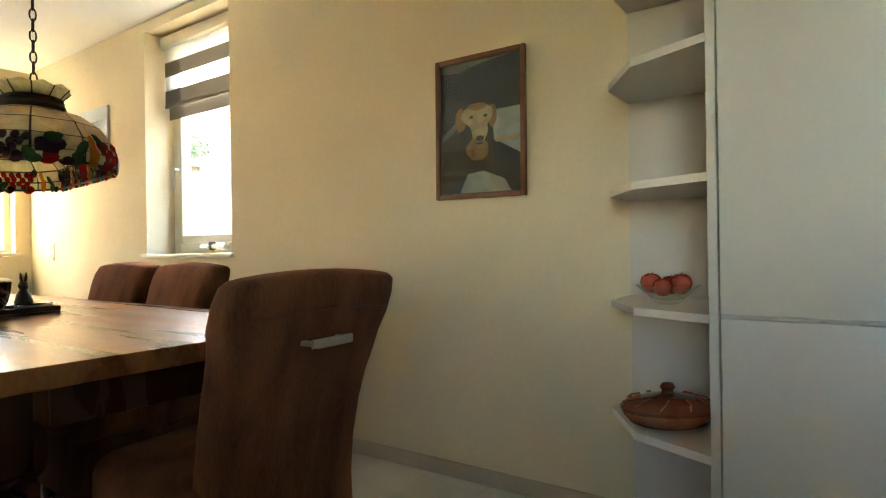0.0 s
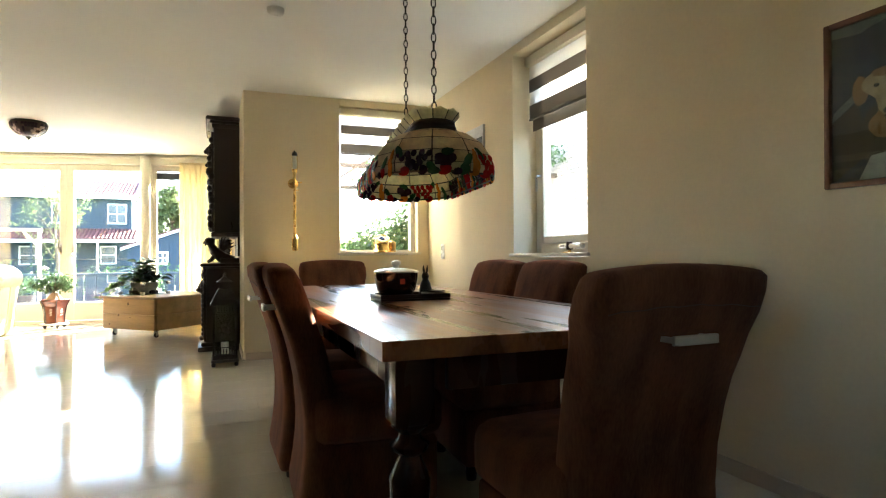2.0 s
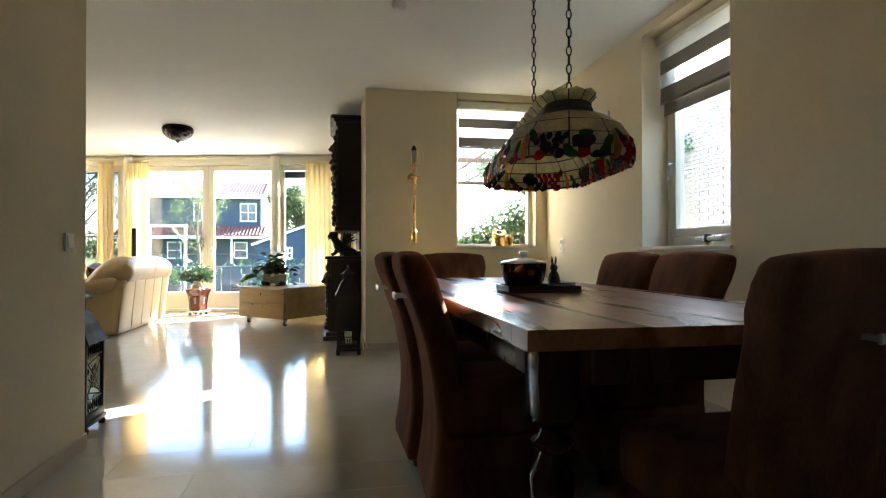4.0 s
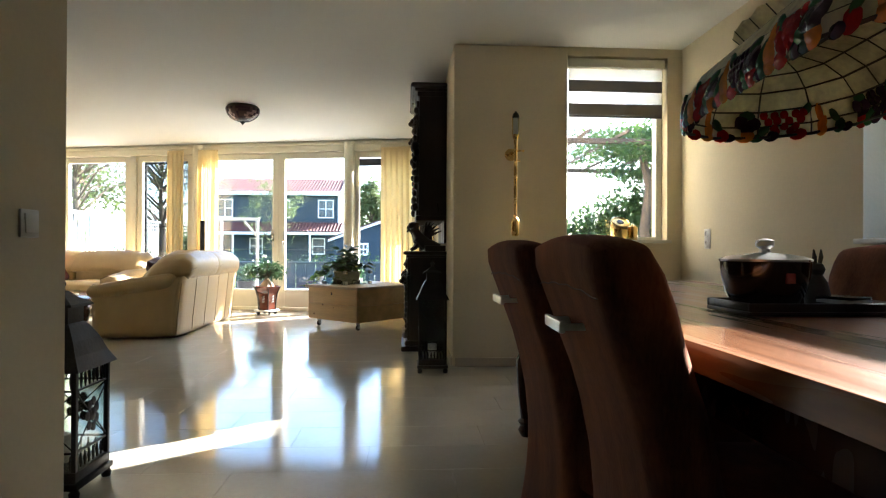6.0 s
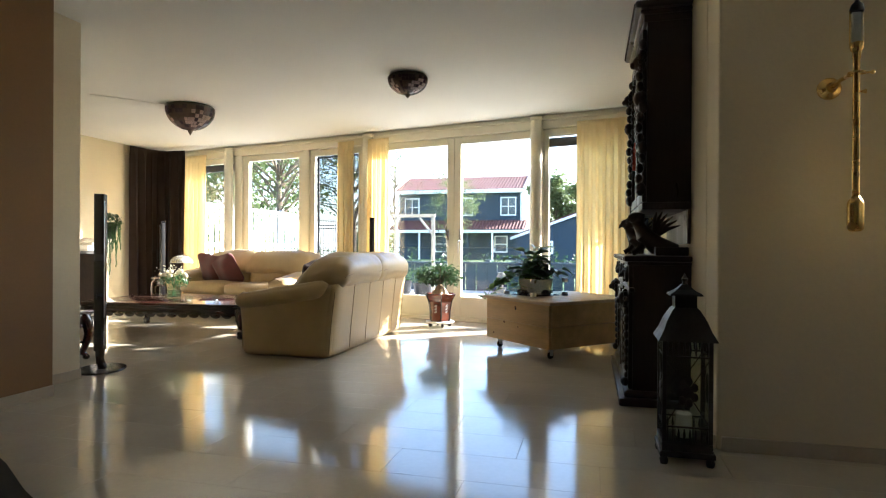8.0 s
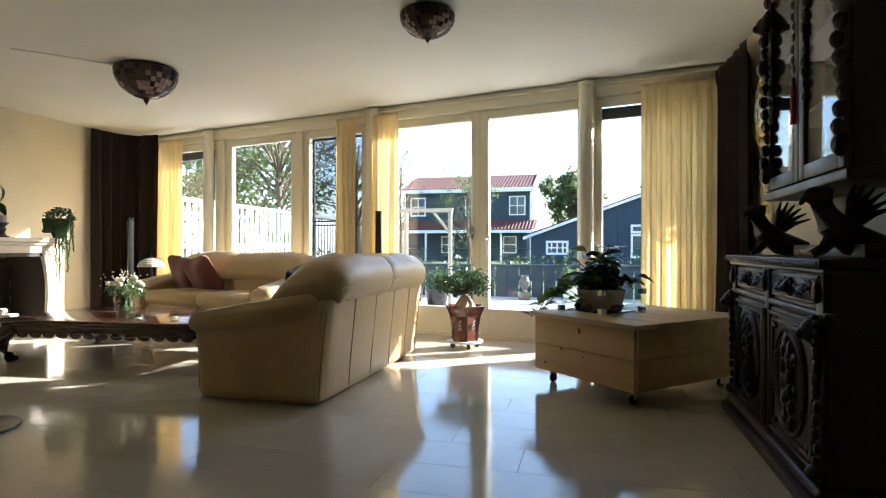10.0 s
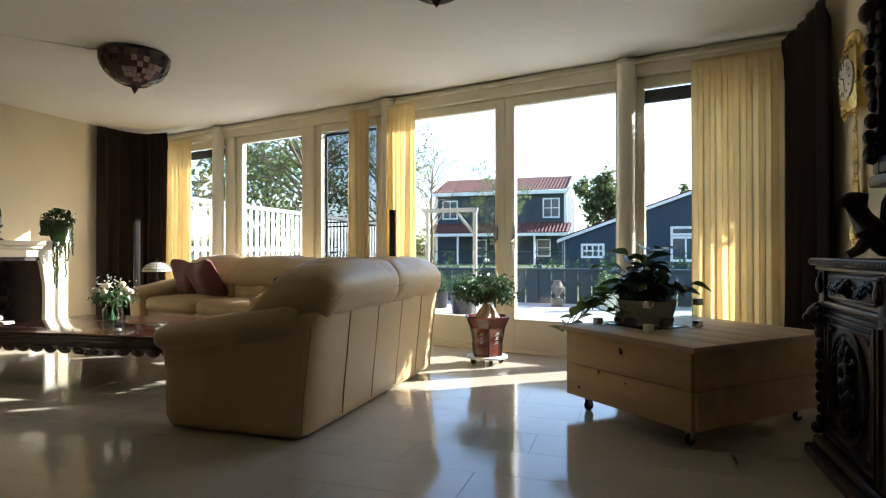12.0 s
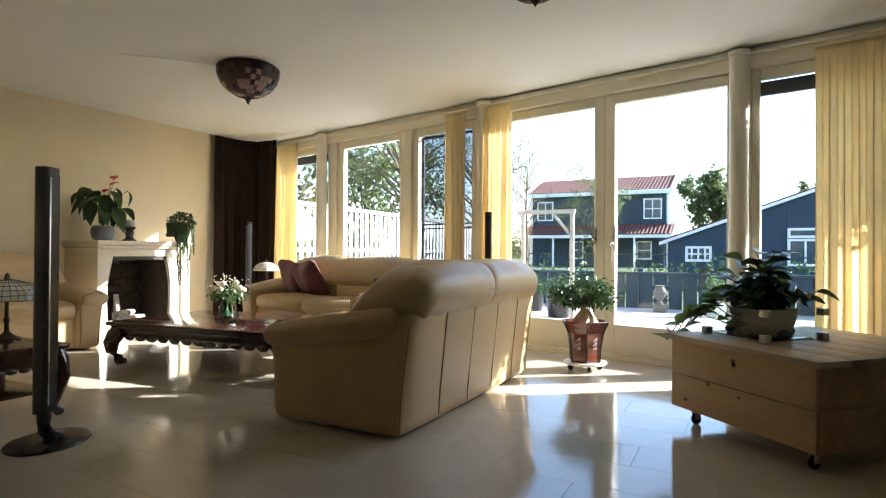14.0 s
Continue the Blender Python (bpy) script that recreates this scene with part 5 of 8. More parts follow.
def side_table(m, w, d, h, label):
    t = thing("side_table", label, "side table", m)
    part("tabletop", B((-w, -d, h - 0.03), (w, d, h), 0.01, 3), ROSEWOOD, t)
    for s in (-1, 1):
        bm = B((-w + 0.05, s * (d - 0.04) - 0.01, h - 0.12), (w - 0.05, s * (d - 0.04) + 0.01, h - 0.031), 0.004)
        for i in range(6):
            knob(bm, (-w + 0.1 + i * (2 * w - 0.2) / 5, s * (d - 0.035), h - 0.125), 0.03, 1, 0.4, 0.6)
        part("carved_apron", bm, ROSEWOOD, t)
        bm = B((s * (w - 0.04) - 0.01, -d + 0.05, h - 0.12), (s * (w - 0.04) + 0.01, d - 0.05, h - 0.031), 0.004)
        for i in range(5):
            knob(bm, (s * (w - 0.035), -d + 0.1 + i * (2 * d - 0.2) / 4, h - 0.125), 0.03, 0.4, 1, 0.6)
        part("carved_apron", bm, ROSEWOOD, t)
    bm = tube(bmesh.new(), [(0, 0, h - 0.03), (0.025, 0.025, h - 0.1), (0.035, 0.035, h - 0.2), (0.015, 0.015, 0.12), (0.0, 0.0, 0.06), (0.03, 0.03, 0.02)], [0.045, 0.045, 0.038, 0.028, 0.026, 0.02], 9)
    knob(bm, (0.02, 0.02, 0.021), 0.028, 1, 1, 0.75)
    leg = None
    for sx, sy, r in ((1, 1, 0), (-1, 1, 90), (-1, -1, 180), (1, -1, 270)):
        at = Matrix.Translation((sx * (w - 0.06), sy * (d - 0.06), 0)) @ RZ(r)
        leg = part("leg", bm, ROSEWOOD, t, at=at) if leg is None else again(leg, at)
    part("shelf", B((-w + 0.06, -d + 0.06, 0.14), (w - 0.06, d - 0.06, 0.16), 0.004), ROSEWOOD, t)


side_table(pose(-10.45, -5.98, 0, 0, 0, 12), 0.27, 0.27, 0.50, "small carved rosewood side table in the corner")
side_table(pose(-6.52, -4.22, 0, 0, 0, 0), 0.26, 0.36, 0.42, "carved dark rosewood side table by the hall wall")

WHITEG = stained_mat("white_mosaic_glass", (0.75, 0.74, 0.70), 0.5)
SMOKEG = stained_mat("smoky_flower_glass", (0.10, 0.06, 0.06), 0.3)
PINKG = stained_mat("pale_pink_flower_glass", (0.50, 0.36, 0.34), 0.4)


def mosaic_dome(parent, r, h, z0, rings, cols, pick, up=True, lobes=0):
    """A dome of small leaded panes; z0 is its rim."""
    groups = {}
    lead = bmesh.new()

    def P(i, k):
        a = (i / rings) * math.pi / 2
        rr = r * math.cos(a)
        z = h * math.sin(a)
        th = 2 * math.pi * k / cols
        edge = 0.06 * r * abs(math.sin(th * lobes / 2)) if lobes and i == 0 else 0
        return Vector((rr * math.cos(th), rr * math.sin(th), z0 + (z - edge if up else -z)))
    for i in range(rings):
        for k in range(cols):
            q = [P(i, k), P(i, k + 1), P(i + 1, k + 1), P(i + 1, k)]
            c = sum(q, Vector()) / 4
            q = [c + (p - c) * 0.93 for p in q]
            g = groups.setdefault(pick(i, k), bmesh.new())
            g.faces.new([g.verts.new(p) for p in (q if i < rings - 1 else q[:3])])
    for i in range(rings):
        tube(lead, [P(i, k) for k in range(cols + 1)], 0.0025, 4)
    for k in range(cols):
        tube(lead, [P(i, k) for i in range(rings + 1)], 0.002, 4)
    sh = part("shade", lead, LEAD, parent)
    for mt, g in groups.items():
        o = tagged(part("glass_panes", g, bpy.data.materials[mt], sh, smooth=False), kind="stuff")
        o.modifiers.new("thick", "SOLIDIFY").thickness = 0.002


def table_lamp(m, r, label, hbase):
    t = thing("table_lamp", label, "lamp", m)
    part("base", lathe(bmesh.new(), [(0.07, 0.0), (0.072, 0.01), (0.04, 0.025), (0.015, 0.05), (0.013, 0.10), (0.02, 0.12), (0.012, 0.14), (0.011, hbase)], 24), LEAD, t)
    mosaic_dome(t, r, r * 0.72, hbase - 0.03, 6, 26, lambda i, k: "white_mosaic_glass" if (i * 7 + k * 3) % 5 else "cream_art_glass", lobes=26)
    part("finial", lathe(bmesh.new(), [(0.018, hbase - 0.03 + r * 0.7), (0.012, hbase + r * 0.72), (0.004, hbase + r * 0.76), (0.0, hbase + r * 0.82)], 12), LEAD, t)


table_lamp(Matrix.Translation((-10.49, -5.93, 0.50)), 0.17, "small mosaic glass table lamp on the corner table", 0.24)
table_lamp(Matrix.Translation((-6.66, -4.30, 0.42)), 0.17, "mosaic glass table lamp on the dark side table", 0.27)


def ceiling_lamp(x, y, r, drop):
    t = thing("ceiling_lamp", "dark leaded glass ceiling lamp with pale flowers", "lamp", Matrix.Translation((x, y, 0)), "ceiling lamps")
    z = H - 0.035
    rnd = random.Random(int(r * 1000))

    def pick(i, k):
        a = (k % 12 - 5.5 + rnd.uniform(-0.7, 0.7)) / 4
        b = (i - 3.0 + rnd.uniform(-0.6, 0.6)) / 2.6
        d = math.hypot(a, b)
        if 0.25 < d < 0.95 and abs(math.sin(2.5 * math.atan2(b, a))) > 0.35:
            return "pale_pink_flower_glass"
        return "smoky_flower_glass" if rnd.random() < 0.75 else "purple_art_glass"
    mosaic_dome(t, r, drop * 0.82, z, 8, 36, pick, up=False)
    part("ceiling_rim", lathe(bmesh.new(), [(r * 0.98, z), (r * 1.0, z + 0.012), (r * 0.9, H - 0.001)], 36), LEAD, t)
    part("finial", lathe(bmesh.new(), [(0.0, z - drop - 0.012), (0.006, z - drop), (0.018, z - drop * 0.93), (0.03, z - drop * 0.84), (0.012, z - drop * 0.80)], 16), LEAD, t)


ceiling_lamp(-7.955, -1.427, 0.19, 0.175)
ceiling_lamp(-8.53, -4.265, 0.27, 0.295)
t = thing("ceiling_cable", "thin cable slung along the ceiling to the lamp", "cable")
part("cable", tube(bmesh.new(), [(-8.31, -4.41, H - 0.03), (-8.15, -4.56, H - 0.022), (-7.95, -4.75, H - 0.016), (-7.8, -4.95, H - 0.006)], 0.004, 5), CEIL, t)


def tower_speaker(m, label, top=1.37, w=0.034):
    t = thing("tower_speaker", label, "loudspeaker", m, "tower speakers")
    bm = bmesh.new()
    prism(bm, [(-w, -0.04), (-w * 0.6, -0.05), (w * 0.6, -0.05), (w, -0.04), (w, 0.04), (w * 0.7, 0.05), (-w * 0.7, 0.05), (-w, 0.04)], top - 0.16, Matrix.Translation((0, 0, 0.16)))
    part("cabinet", bm, BLACK, t, smooth=False)
    part("grille", B((-w * 0.8, 0.051, 0.3), (w * 0.8, 0.058, top - 0.03), 0.004), mat("speaker_cloth", (0.015, 0.015, 0.016), 0.9, scale=30) if "speaker_cloth" not in bpy.data.materials else bpy.data.materials["speaker_cloth"], t)
    part("trim_strip", B((w, -0.03, 0.2), (w + 0.003, -0.022, top - 0.05), 0.001), ALU, t, "thin bright trim")
    part("neck", tube(bmesh.new(), [(0, -0.005, 0.2), (0, -0.005, 0.12), (0, 0.0, 0.07), (0, 0.05, 0.035), (0, 0.11, 0.02)], [0.032, 0.032, 0.032, 0.03, 0.018], 10), BLACK, t)
    part("foot_plate", lathe(bmesh.new(), [(0.2, 0.0), (0.205, 0.006), (0.2, 0.014), (0.05, 0.022), (0.0, 0.022)], 36, Matrix.Translation((0, 0.03, 0)), 0.85, 1.05), BLACK, t)


tower_speaker(pose(-6.405, -3.425, 0, 0, 0, 118), "slim black tower speaker on a round foot by the hall wall")
tower_speaker(pose(-10.10, -2.61, 0, 0, 0, -70), "slim black tower speaker between sofa and column")
tower_speaker(pose(-10.66, -6.42, 0, 0, 0, -40), "slim black tower speaker before the dark curtain")


def hall_chest():
    t = thing("hall_chest", "low dark carved wooden chest against the brown hall wall", "chest", Matrix.Translation((-4.55, -2.92, 0)))
    part("case", B((-0.46, -0.17, 0.08), (0.46, 0.15, 0.59), 0.008), ROSEWOOD, t)
    part("top", B((-0.50, -0.175, 0.59), (0.50, 0.19, 0.63), 0.012, 3), ROSEWOOD, t)
    part("plinth", B((-0.485, -0.175, 0.0), (0.485, 0.18, 0.079), 0.014, 3), ROSEWOOD, t)
    post = lathe(bmesh.new(), [(0.03, 0.08), (0.034, 0.11), (0.02, 0.14), (0.038, 0.20), (0.040, 0.27), (0.022, 0.32), (0.030, 0.35), (0.022, 0.38), (0.038, 0.45), (0.036, 0.52), (0.024, 0.56), (0.032, 0.59)], 16)
    p0 = None
    for sx in (-1, 1):
        at = Matrix.Translation((sx * 0.462, 0.152, 0))
        p0 = part("turned_post", post, ROSEWOOD, t, at=at) if p0 is None else again(p0, at)
    for sx in (-1, 1):
        d = part("door", B((sx * 0.21 - 0.19, 0.151, 0.12), (sx * 0.21 + 0.19, 0.17, 0.55), 0.008), ROSEWOOD, t)
        part("door_panel", B((sx * 0.21 - 0.13, 0.1705, 0.18), (sx * 0.21 + 0.13, 0.182, 0.49), 0.010, 2), ROSEWOOD, d)
        part("ring_pull", tube(bmesh.new(), [(sx * 0.05 + 0.018 * math.cos(a * 0.4488), 0.186, 0.345 + 0.018 * math.sin(a * 0.4488)) for a in range(15)], 0.0035, 6), BRASS, d, "brass ring pull")


hall_chest()

# ---- fireplace ----
def fireplace():
    t = thing("fireplace", "cream stone fireplace with curved jambs and a dark hearth", "fireplace")
    x0, x1, yf, yb = -9.52, -8.53, -6.40, YS + 0.003
    part("mantel_shelf", B((x0 - 0.04, yb, 1.02), (x1 + 0.04, yf + 0.06, 1.07), 0.012, 3), PLASTERW, t)
    part("mantel_moulding", B((x0 - 0.02, yb, 0.985), (x1 + 0.02, yf + 0.035, 1.019), 0.012, 3), PLASTERW, t)
    part("lintel", B((x0, yb, 0.90), (x1, yf, 0.984), 0.004), PLASTERW, t)
    part("hearth_base", B((x0, yb, 0.002), (x1, yf, 0.15), 0.006), PLASTERW, t)
    for s, xa in ((1, x1), (-1, x0)):
        pts = [(0, 0), (-0.115, 0), (-0.105, 0.25), (-0.11, 0.45), (-0.14, 0.62), (-0.17, 0.748), (0, 0.748)]
        m = Matrix(((s, 0, 0, xa), (0, 0, -1, yf), (0, 1, 0, 0.151), (0, 0, 0, 1)))
        bm = prism(bmesh.new(), pts, yf - yb, m)
        part("jamb", bm, PLASTERW, t)
        lin = [(-0.1155, 0.001), (-0.124, 0.001), (-0.114, 0.25), (-0.119, 0.45), (-0.149, 0.62), (-0.179, 0.747), (-0.1705, 0.747), (-0.1405, 0.62), (-0.1105, 0.45), (-0.1055, 0.25)]
        part("firebox_side", prism(bmesh.new(), lin, yf - yb - 0.10, Matrix(((s, 0, 0, xa), (0, 0, -1, yf - 0.05), (0, 1, 0, 0.151), (0, 0, 0, 1)))), SOOT, t, smooth=False)
    # firebox: brick back and sides, logs on the grate
    for r in range(9):
        n = 4
        for k in range(n):
            off = 0.0 if r % 2 else 0.085
            xa = x0 + 0.14 + k * 0.175 + off
            xb = min(xa + 0.168, x1 - 0.12)
            if xb - xa > 0.03:
                part("firebrick", B((xa, yb + 0.05, 0.152 + r * 0.082), (xb, yb + 0.09, 0.152 + r * 0.082 + 0.075), 0.004, 1), SOOT, t, smooth=False)
    part("firebox_back", B((x0 + 0.12, yb, 0.152), (x1 - 0.12, yb + 0.045, 0.899)), SOOT, t, smooth=False)
    part("hood_frame", B((x0 + 0.165, yf - 0.03, 0.86), (x1 - 0.165, yf - 0.015, 0.899)), IRON, t, smooth=False)
    for k in range(4):
        lg = lathe(bmesh.new(), [(0.0, -0.17), (0.03, -0.168), (0.036, 0.0), (0.031, 0.165), (0.0, 0.168)], 12, Matrix.Translation((-9.02 + 0.03 * (k - 1.5), -6.66 + 0.075 * (k % 2), 0.19 + 0.06 * (k // 2))) @ RZ(-12 + 17 * k) @ Matrix.Rotation(radians(90), 4, "Y"))
        part("log", lg, mat("birch_bark", (0.42, 0.38, 0.32), 0.85, var=0.5, scale=9, fine=40, bump=0.4) if "birch_bark" not in bpy.data.materials else bpy.data.materials["birch_bark"], t, "pale birch log")
    part("upright_log", lathe(bmesh.new(), [(0.03, 0.0), (0.033, 0.15), (0.028, 0.3)], 10, Matrix.Translation((-9.04, -6.82, 0.155)) @ Matrix.Rotation(radians(9), 4, "X")), bpy.data.materials["birch_bark"], t)
    part("grate_bar", B((x0 + 0.14, yf - 0.06, 0.155), (x1 - 0.14, yf - 0.045, 0.20), 0.004), IRON, t)


fireplace()


# ---- plants ----
def leaf_mesh(name, length, width, material, bend=0.25, fold=0.18):
    bm = bmesh.new()
    n = 6
    rows = []
    for i in range(n + 1):
        f = i / n
        w = width * math.sin(math.pi * min(1, 0.06 + 0.94 * f ** 0.85)) * (1 if i < n else 0)
        z = -bend * length * f * f
        y = length * f
        rows.append([bm.verts.new((-w / 2, y, z + fold * w)), bm.verts.new((0, y, z)), bm.verts.new((w / 2, y, z + fold * w))])
    for a, b in zip(rows, rows[1:]):
        bm.faces.new((a[0], a[1], b[1], b[0]))
        bm.faces.new((a[1], a[2], b[2], b[1]))
    bmesh.ops.remove_doubles(bm, verts=bm.verts, dist=1e-5)
    me = bpy.data.meshes.new(name)
    bm.to_mesh(me)
    bm.free()
    me.materials.append(material)
    me.polygons.foreach_set("use_smooth", [True] * len(me.polygons))
    return me


def put_leaf(me, parent, p, yaw, pitch, roll=0.0, s=1.0, name="leaf"):
    o = new(name, me)
    o.parent = parent
    o.matrix_basis = Matrix.LocRotScale(p, Euler((pitch, roll, yaw)), (s, s, s))
    return o


def leaf_cloud(bm, centre, radii, n, size, rnd, shell=0.55, droop=0.3, lumps=0.0):
    """Many small folded leaves spread through an uneven crown."""
    c = Vector(centre)
    for _ in range(n):
        d = Vector((rnd.gauss(0, 1), rnd.gauss(0, 1), rnd.gauss(0, 1))).normalized()
        k = shell + (1 - shell) * rnd.random()
        if lumps:
            k *= 1 - lumps + 2 * lumps * (0.5 + 0.5 * noise.noise(d * 2.3 + c * 0.7))
            if noise.noise(d * 3.1 + c) < -0.28:
                continue
        p = c + Vector((d.x * radii[0], d.y * radii[1], d.z * radii[2])) * k
        q = Euler((rnd.uniform(-0.9, 0.5) - droop, rnd.uniform(-0.6, 0.6), rnd.uniform(0, 6.3))).to_matrix()
        s = size * rnd.uniform(0.6, 1.25)
        v = [bm.verts.new(p + q @ Vector(w) * s) for w in ((0, 0, 0), (0.32, 0.45, 0.1), (0, 1, -0.12), (-0.32, 0.45, 0.1))]
        bm.faces.new((v[0], v[1], v[2]))
        bm.faces.new((v[0], v[2], v[3]))


def ficus():
    x, y = -9.58, -1.52
    st = thing("plant_trolley", "round white plant trolley on castors", "plant trolley", Matrix.Translation((x, y, 0)))
    part("disc", lathe(bmesh.new(), [(0.17, 0.055), (0.175, 0.06), (0.175, 0.072), (0.16, 0.075), (0.0, 0.075)], 32), GREYPL, st)
    for k in range(4):
        a = k * math.pi / 2 + 0.5
        bm = lathe(bmesh.new(), [(0.0, -0.012), (0.022, -0.012), (0.025, -0.006), (0.025, 0.006), (0.022, 0.012), (0.0, 0.012)], 14, Matrix.Translation((0.12 * math.cos(a), 0.12 * math.sin(a), 0.0255)) @ RZ(math.degrees(a)) @ Matrix.Rotation(radians(90), 4, "X"))
        box(bm, (0.12 * math.cos(a) - 0.008, 0.12 * math.sin(a) - 0.008, 0.03), (0.12 * math.cos(a) + 0.008, 0.12 * math.sin(a) + 0.008, 0.055))
        part("castor", bm, BLACK, st)
    t = thing("potted_ficus", "ficus bonsai with swollen roots in a red-brown pot", "potted plant", Matrix.Translation((x, y, 0.075)))
    pot = part("pot", lathe(bmesh.new(), [(0.125, 0.0), (0.13, 0.01), (0.135, 0.12), (0.155, 0.24), (0.19, 0.315), (0.20, 0.33), (0.185, 0.335), (0.15, 0.27), (0.0, 0.26)], 6, RZ(20)), POT_RED, t, "hexagonal glazed pot", smooth=False)
    for k in range(6):
        a = radians(20 + 60 * k)
        part("pot_rib", tube(bmesh.new(), [(r * math.cos(a), r * math.sin(a), z) for r, z in ((0.127, 0.0), (0.134, 0.12), (0.155, 0.24), (0.192, 0.315), (0.2, 0.332))], 0.009, 6), mat("dark_pot_glaze", (0.035, 0.018, 0.014), 0.2, coat=0.4, scale=12) if "dark_pot_glaze" not in bpy.data.materials else bpy.data.materials["dark_pot_glaze"], pot)
        am = a + radians(30)
        if k % 2 == 0 or k == 5:
            bm = bmesh.new()
            nrm, tan = Vector((math.cos(am), math.sin(am), 0)), Vector((-math.sin(am), math.cos(am), 0))
            for j, zc in enumerate((0.19, 0.155, 0.12)):
                base = nrm * (0.129 + 0.07 * max(0, zc - 0.12))
                scroll(bm, base + Vector((0, 0, zc)) + tan * 0.008, 0.016, 1.1, tan, (0, 0, 1), 0.0028, 5, 10, j)
                tube(bm, [base + tan * -0.018 + Vector((0, 0, zc - 0.012)), base + tan * 0.02 + Vector((0, 0, zc + 0.012))], 0.0026, 5)
            part("pot_character", bm, CERAM, pot, "pale raised character")
    part("soil", lathe(bmesh.new(), [(0.16, 0.285), (0.1, 0.30), (0.0, 0.305)], 14), SOIL, t)
    bm = bmesh.new()
    rnd = random.Random(11)
    for k in range(7):
        a = k * 0.95
        tube(bm, [(0.10 * math.cos(a), 0.10 * math.sin(a), 0.285), (0.06 * math.cos(a + 0.3), 0.06 * math.sin(a + 0.3), 0.34), (0.02 * math.cos(a + 0.5), 0.02 * math.sin(a + 0.5), 0.40), (0.0, 0.0, 0.46)], [0.028, 0.036, 0.03, 0.018], 8)
    part("roots", bm, mat("pale_ficus_bark", (0.42, 0.33, 0.23), 0.8, var=0.25, scale=14, bump=0.3), t, "swollen pale roots")
    bm = bmesh.new()
    for k in range(9):
        a, l = rnd.uniform(0, 6.3), rnd.uniform(0.12, 0.24)
        tube(bm, [(0, 0, 0.44), (l * 0.4 * math.cos(a), l * 0.4 * math.sin(a), 0.50), (l * math.cos(a), l * math.sin(a), 0.50 + rnd.uniform(0.0, 0.18))], [0.012, 0.008, 0.003], 5)
    part("branches", bm, BARK, t)
    bm = bmesh.new()
    leaf_cloud(bm, (-0.02, -0.02, 0.58), (0.27, 0.27, 0.16), 620, 0.052, rnd, 0.35)
    leaf_cloud(bm, (0.02, -0.16, 0.54), (0.15, 0.15, 0.11), 160, 0.05, rnd, 0.3)
    leaf_cloud(bm, (0.0, 0.15, 0.55), (0.16, 0.15, 0.12), 160, 0.05, rnd, 0.3)
    tagged(part("foliage", bm, LEAFD, t, "small dark green leaves"), kind="stuff")


ficus()


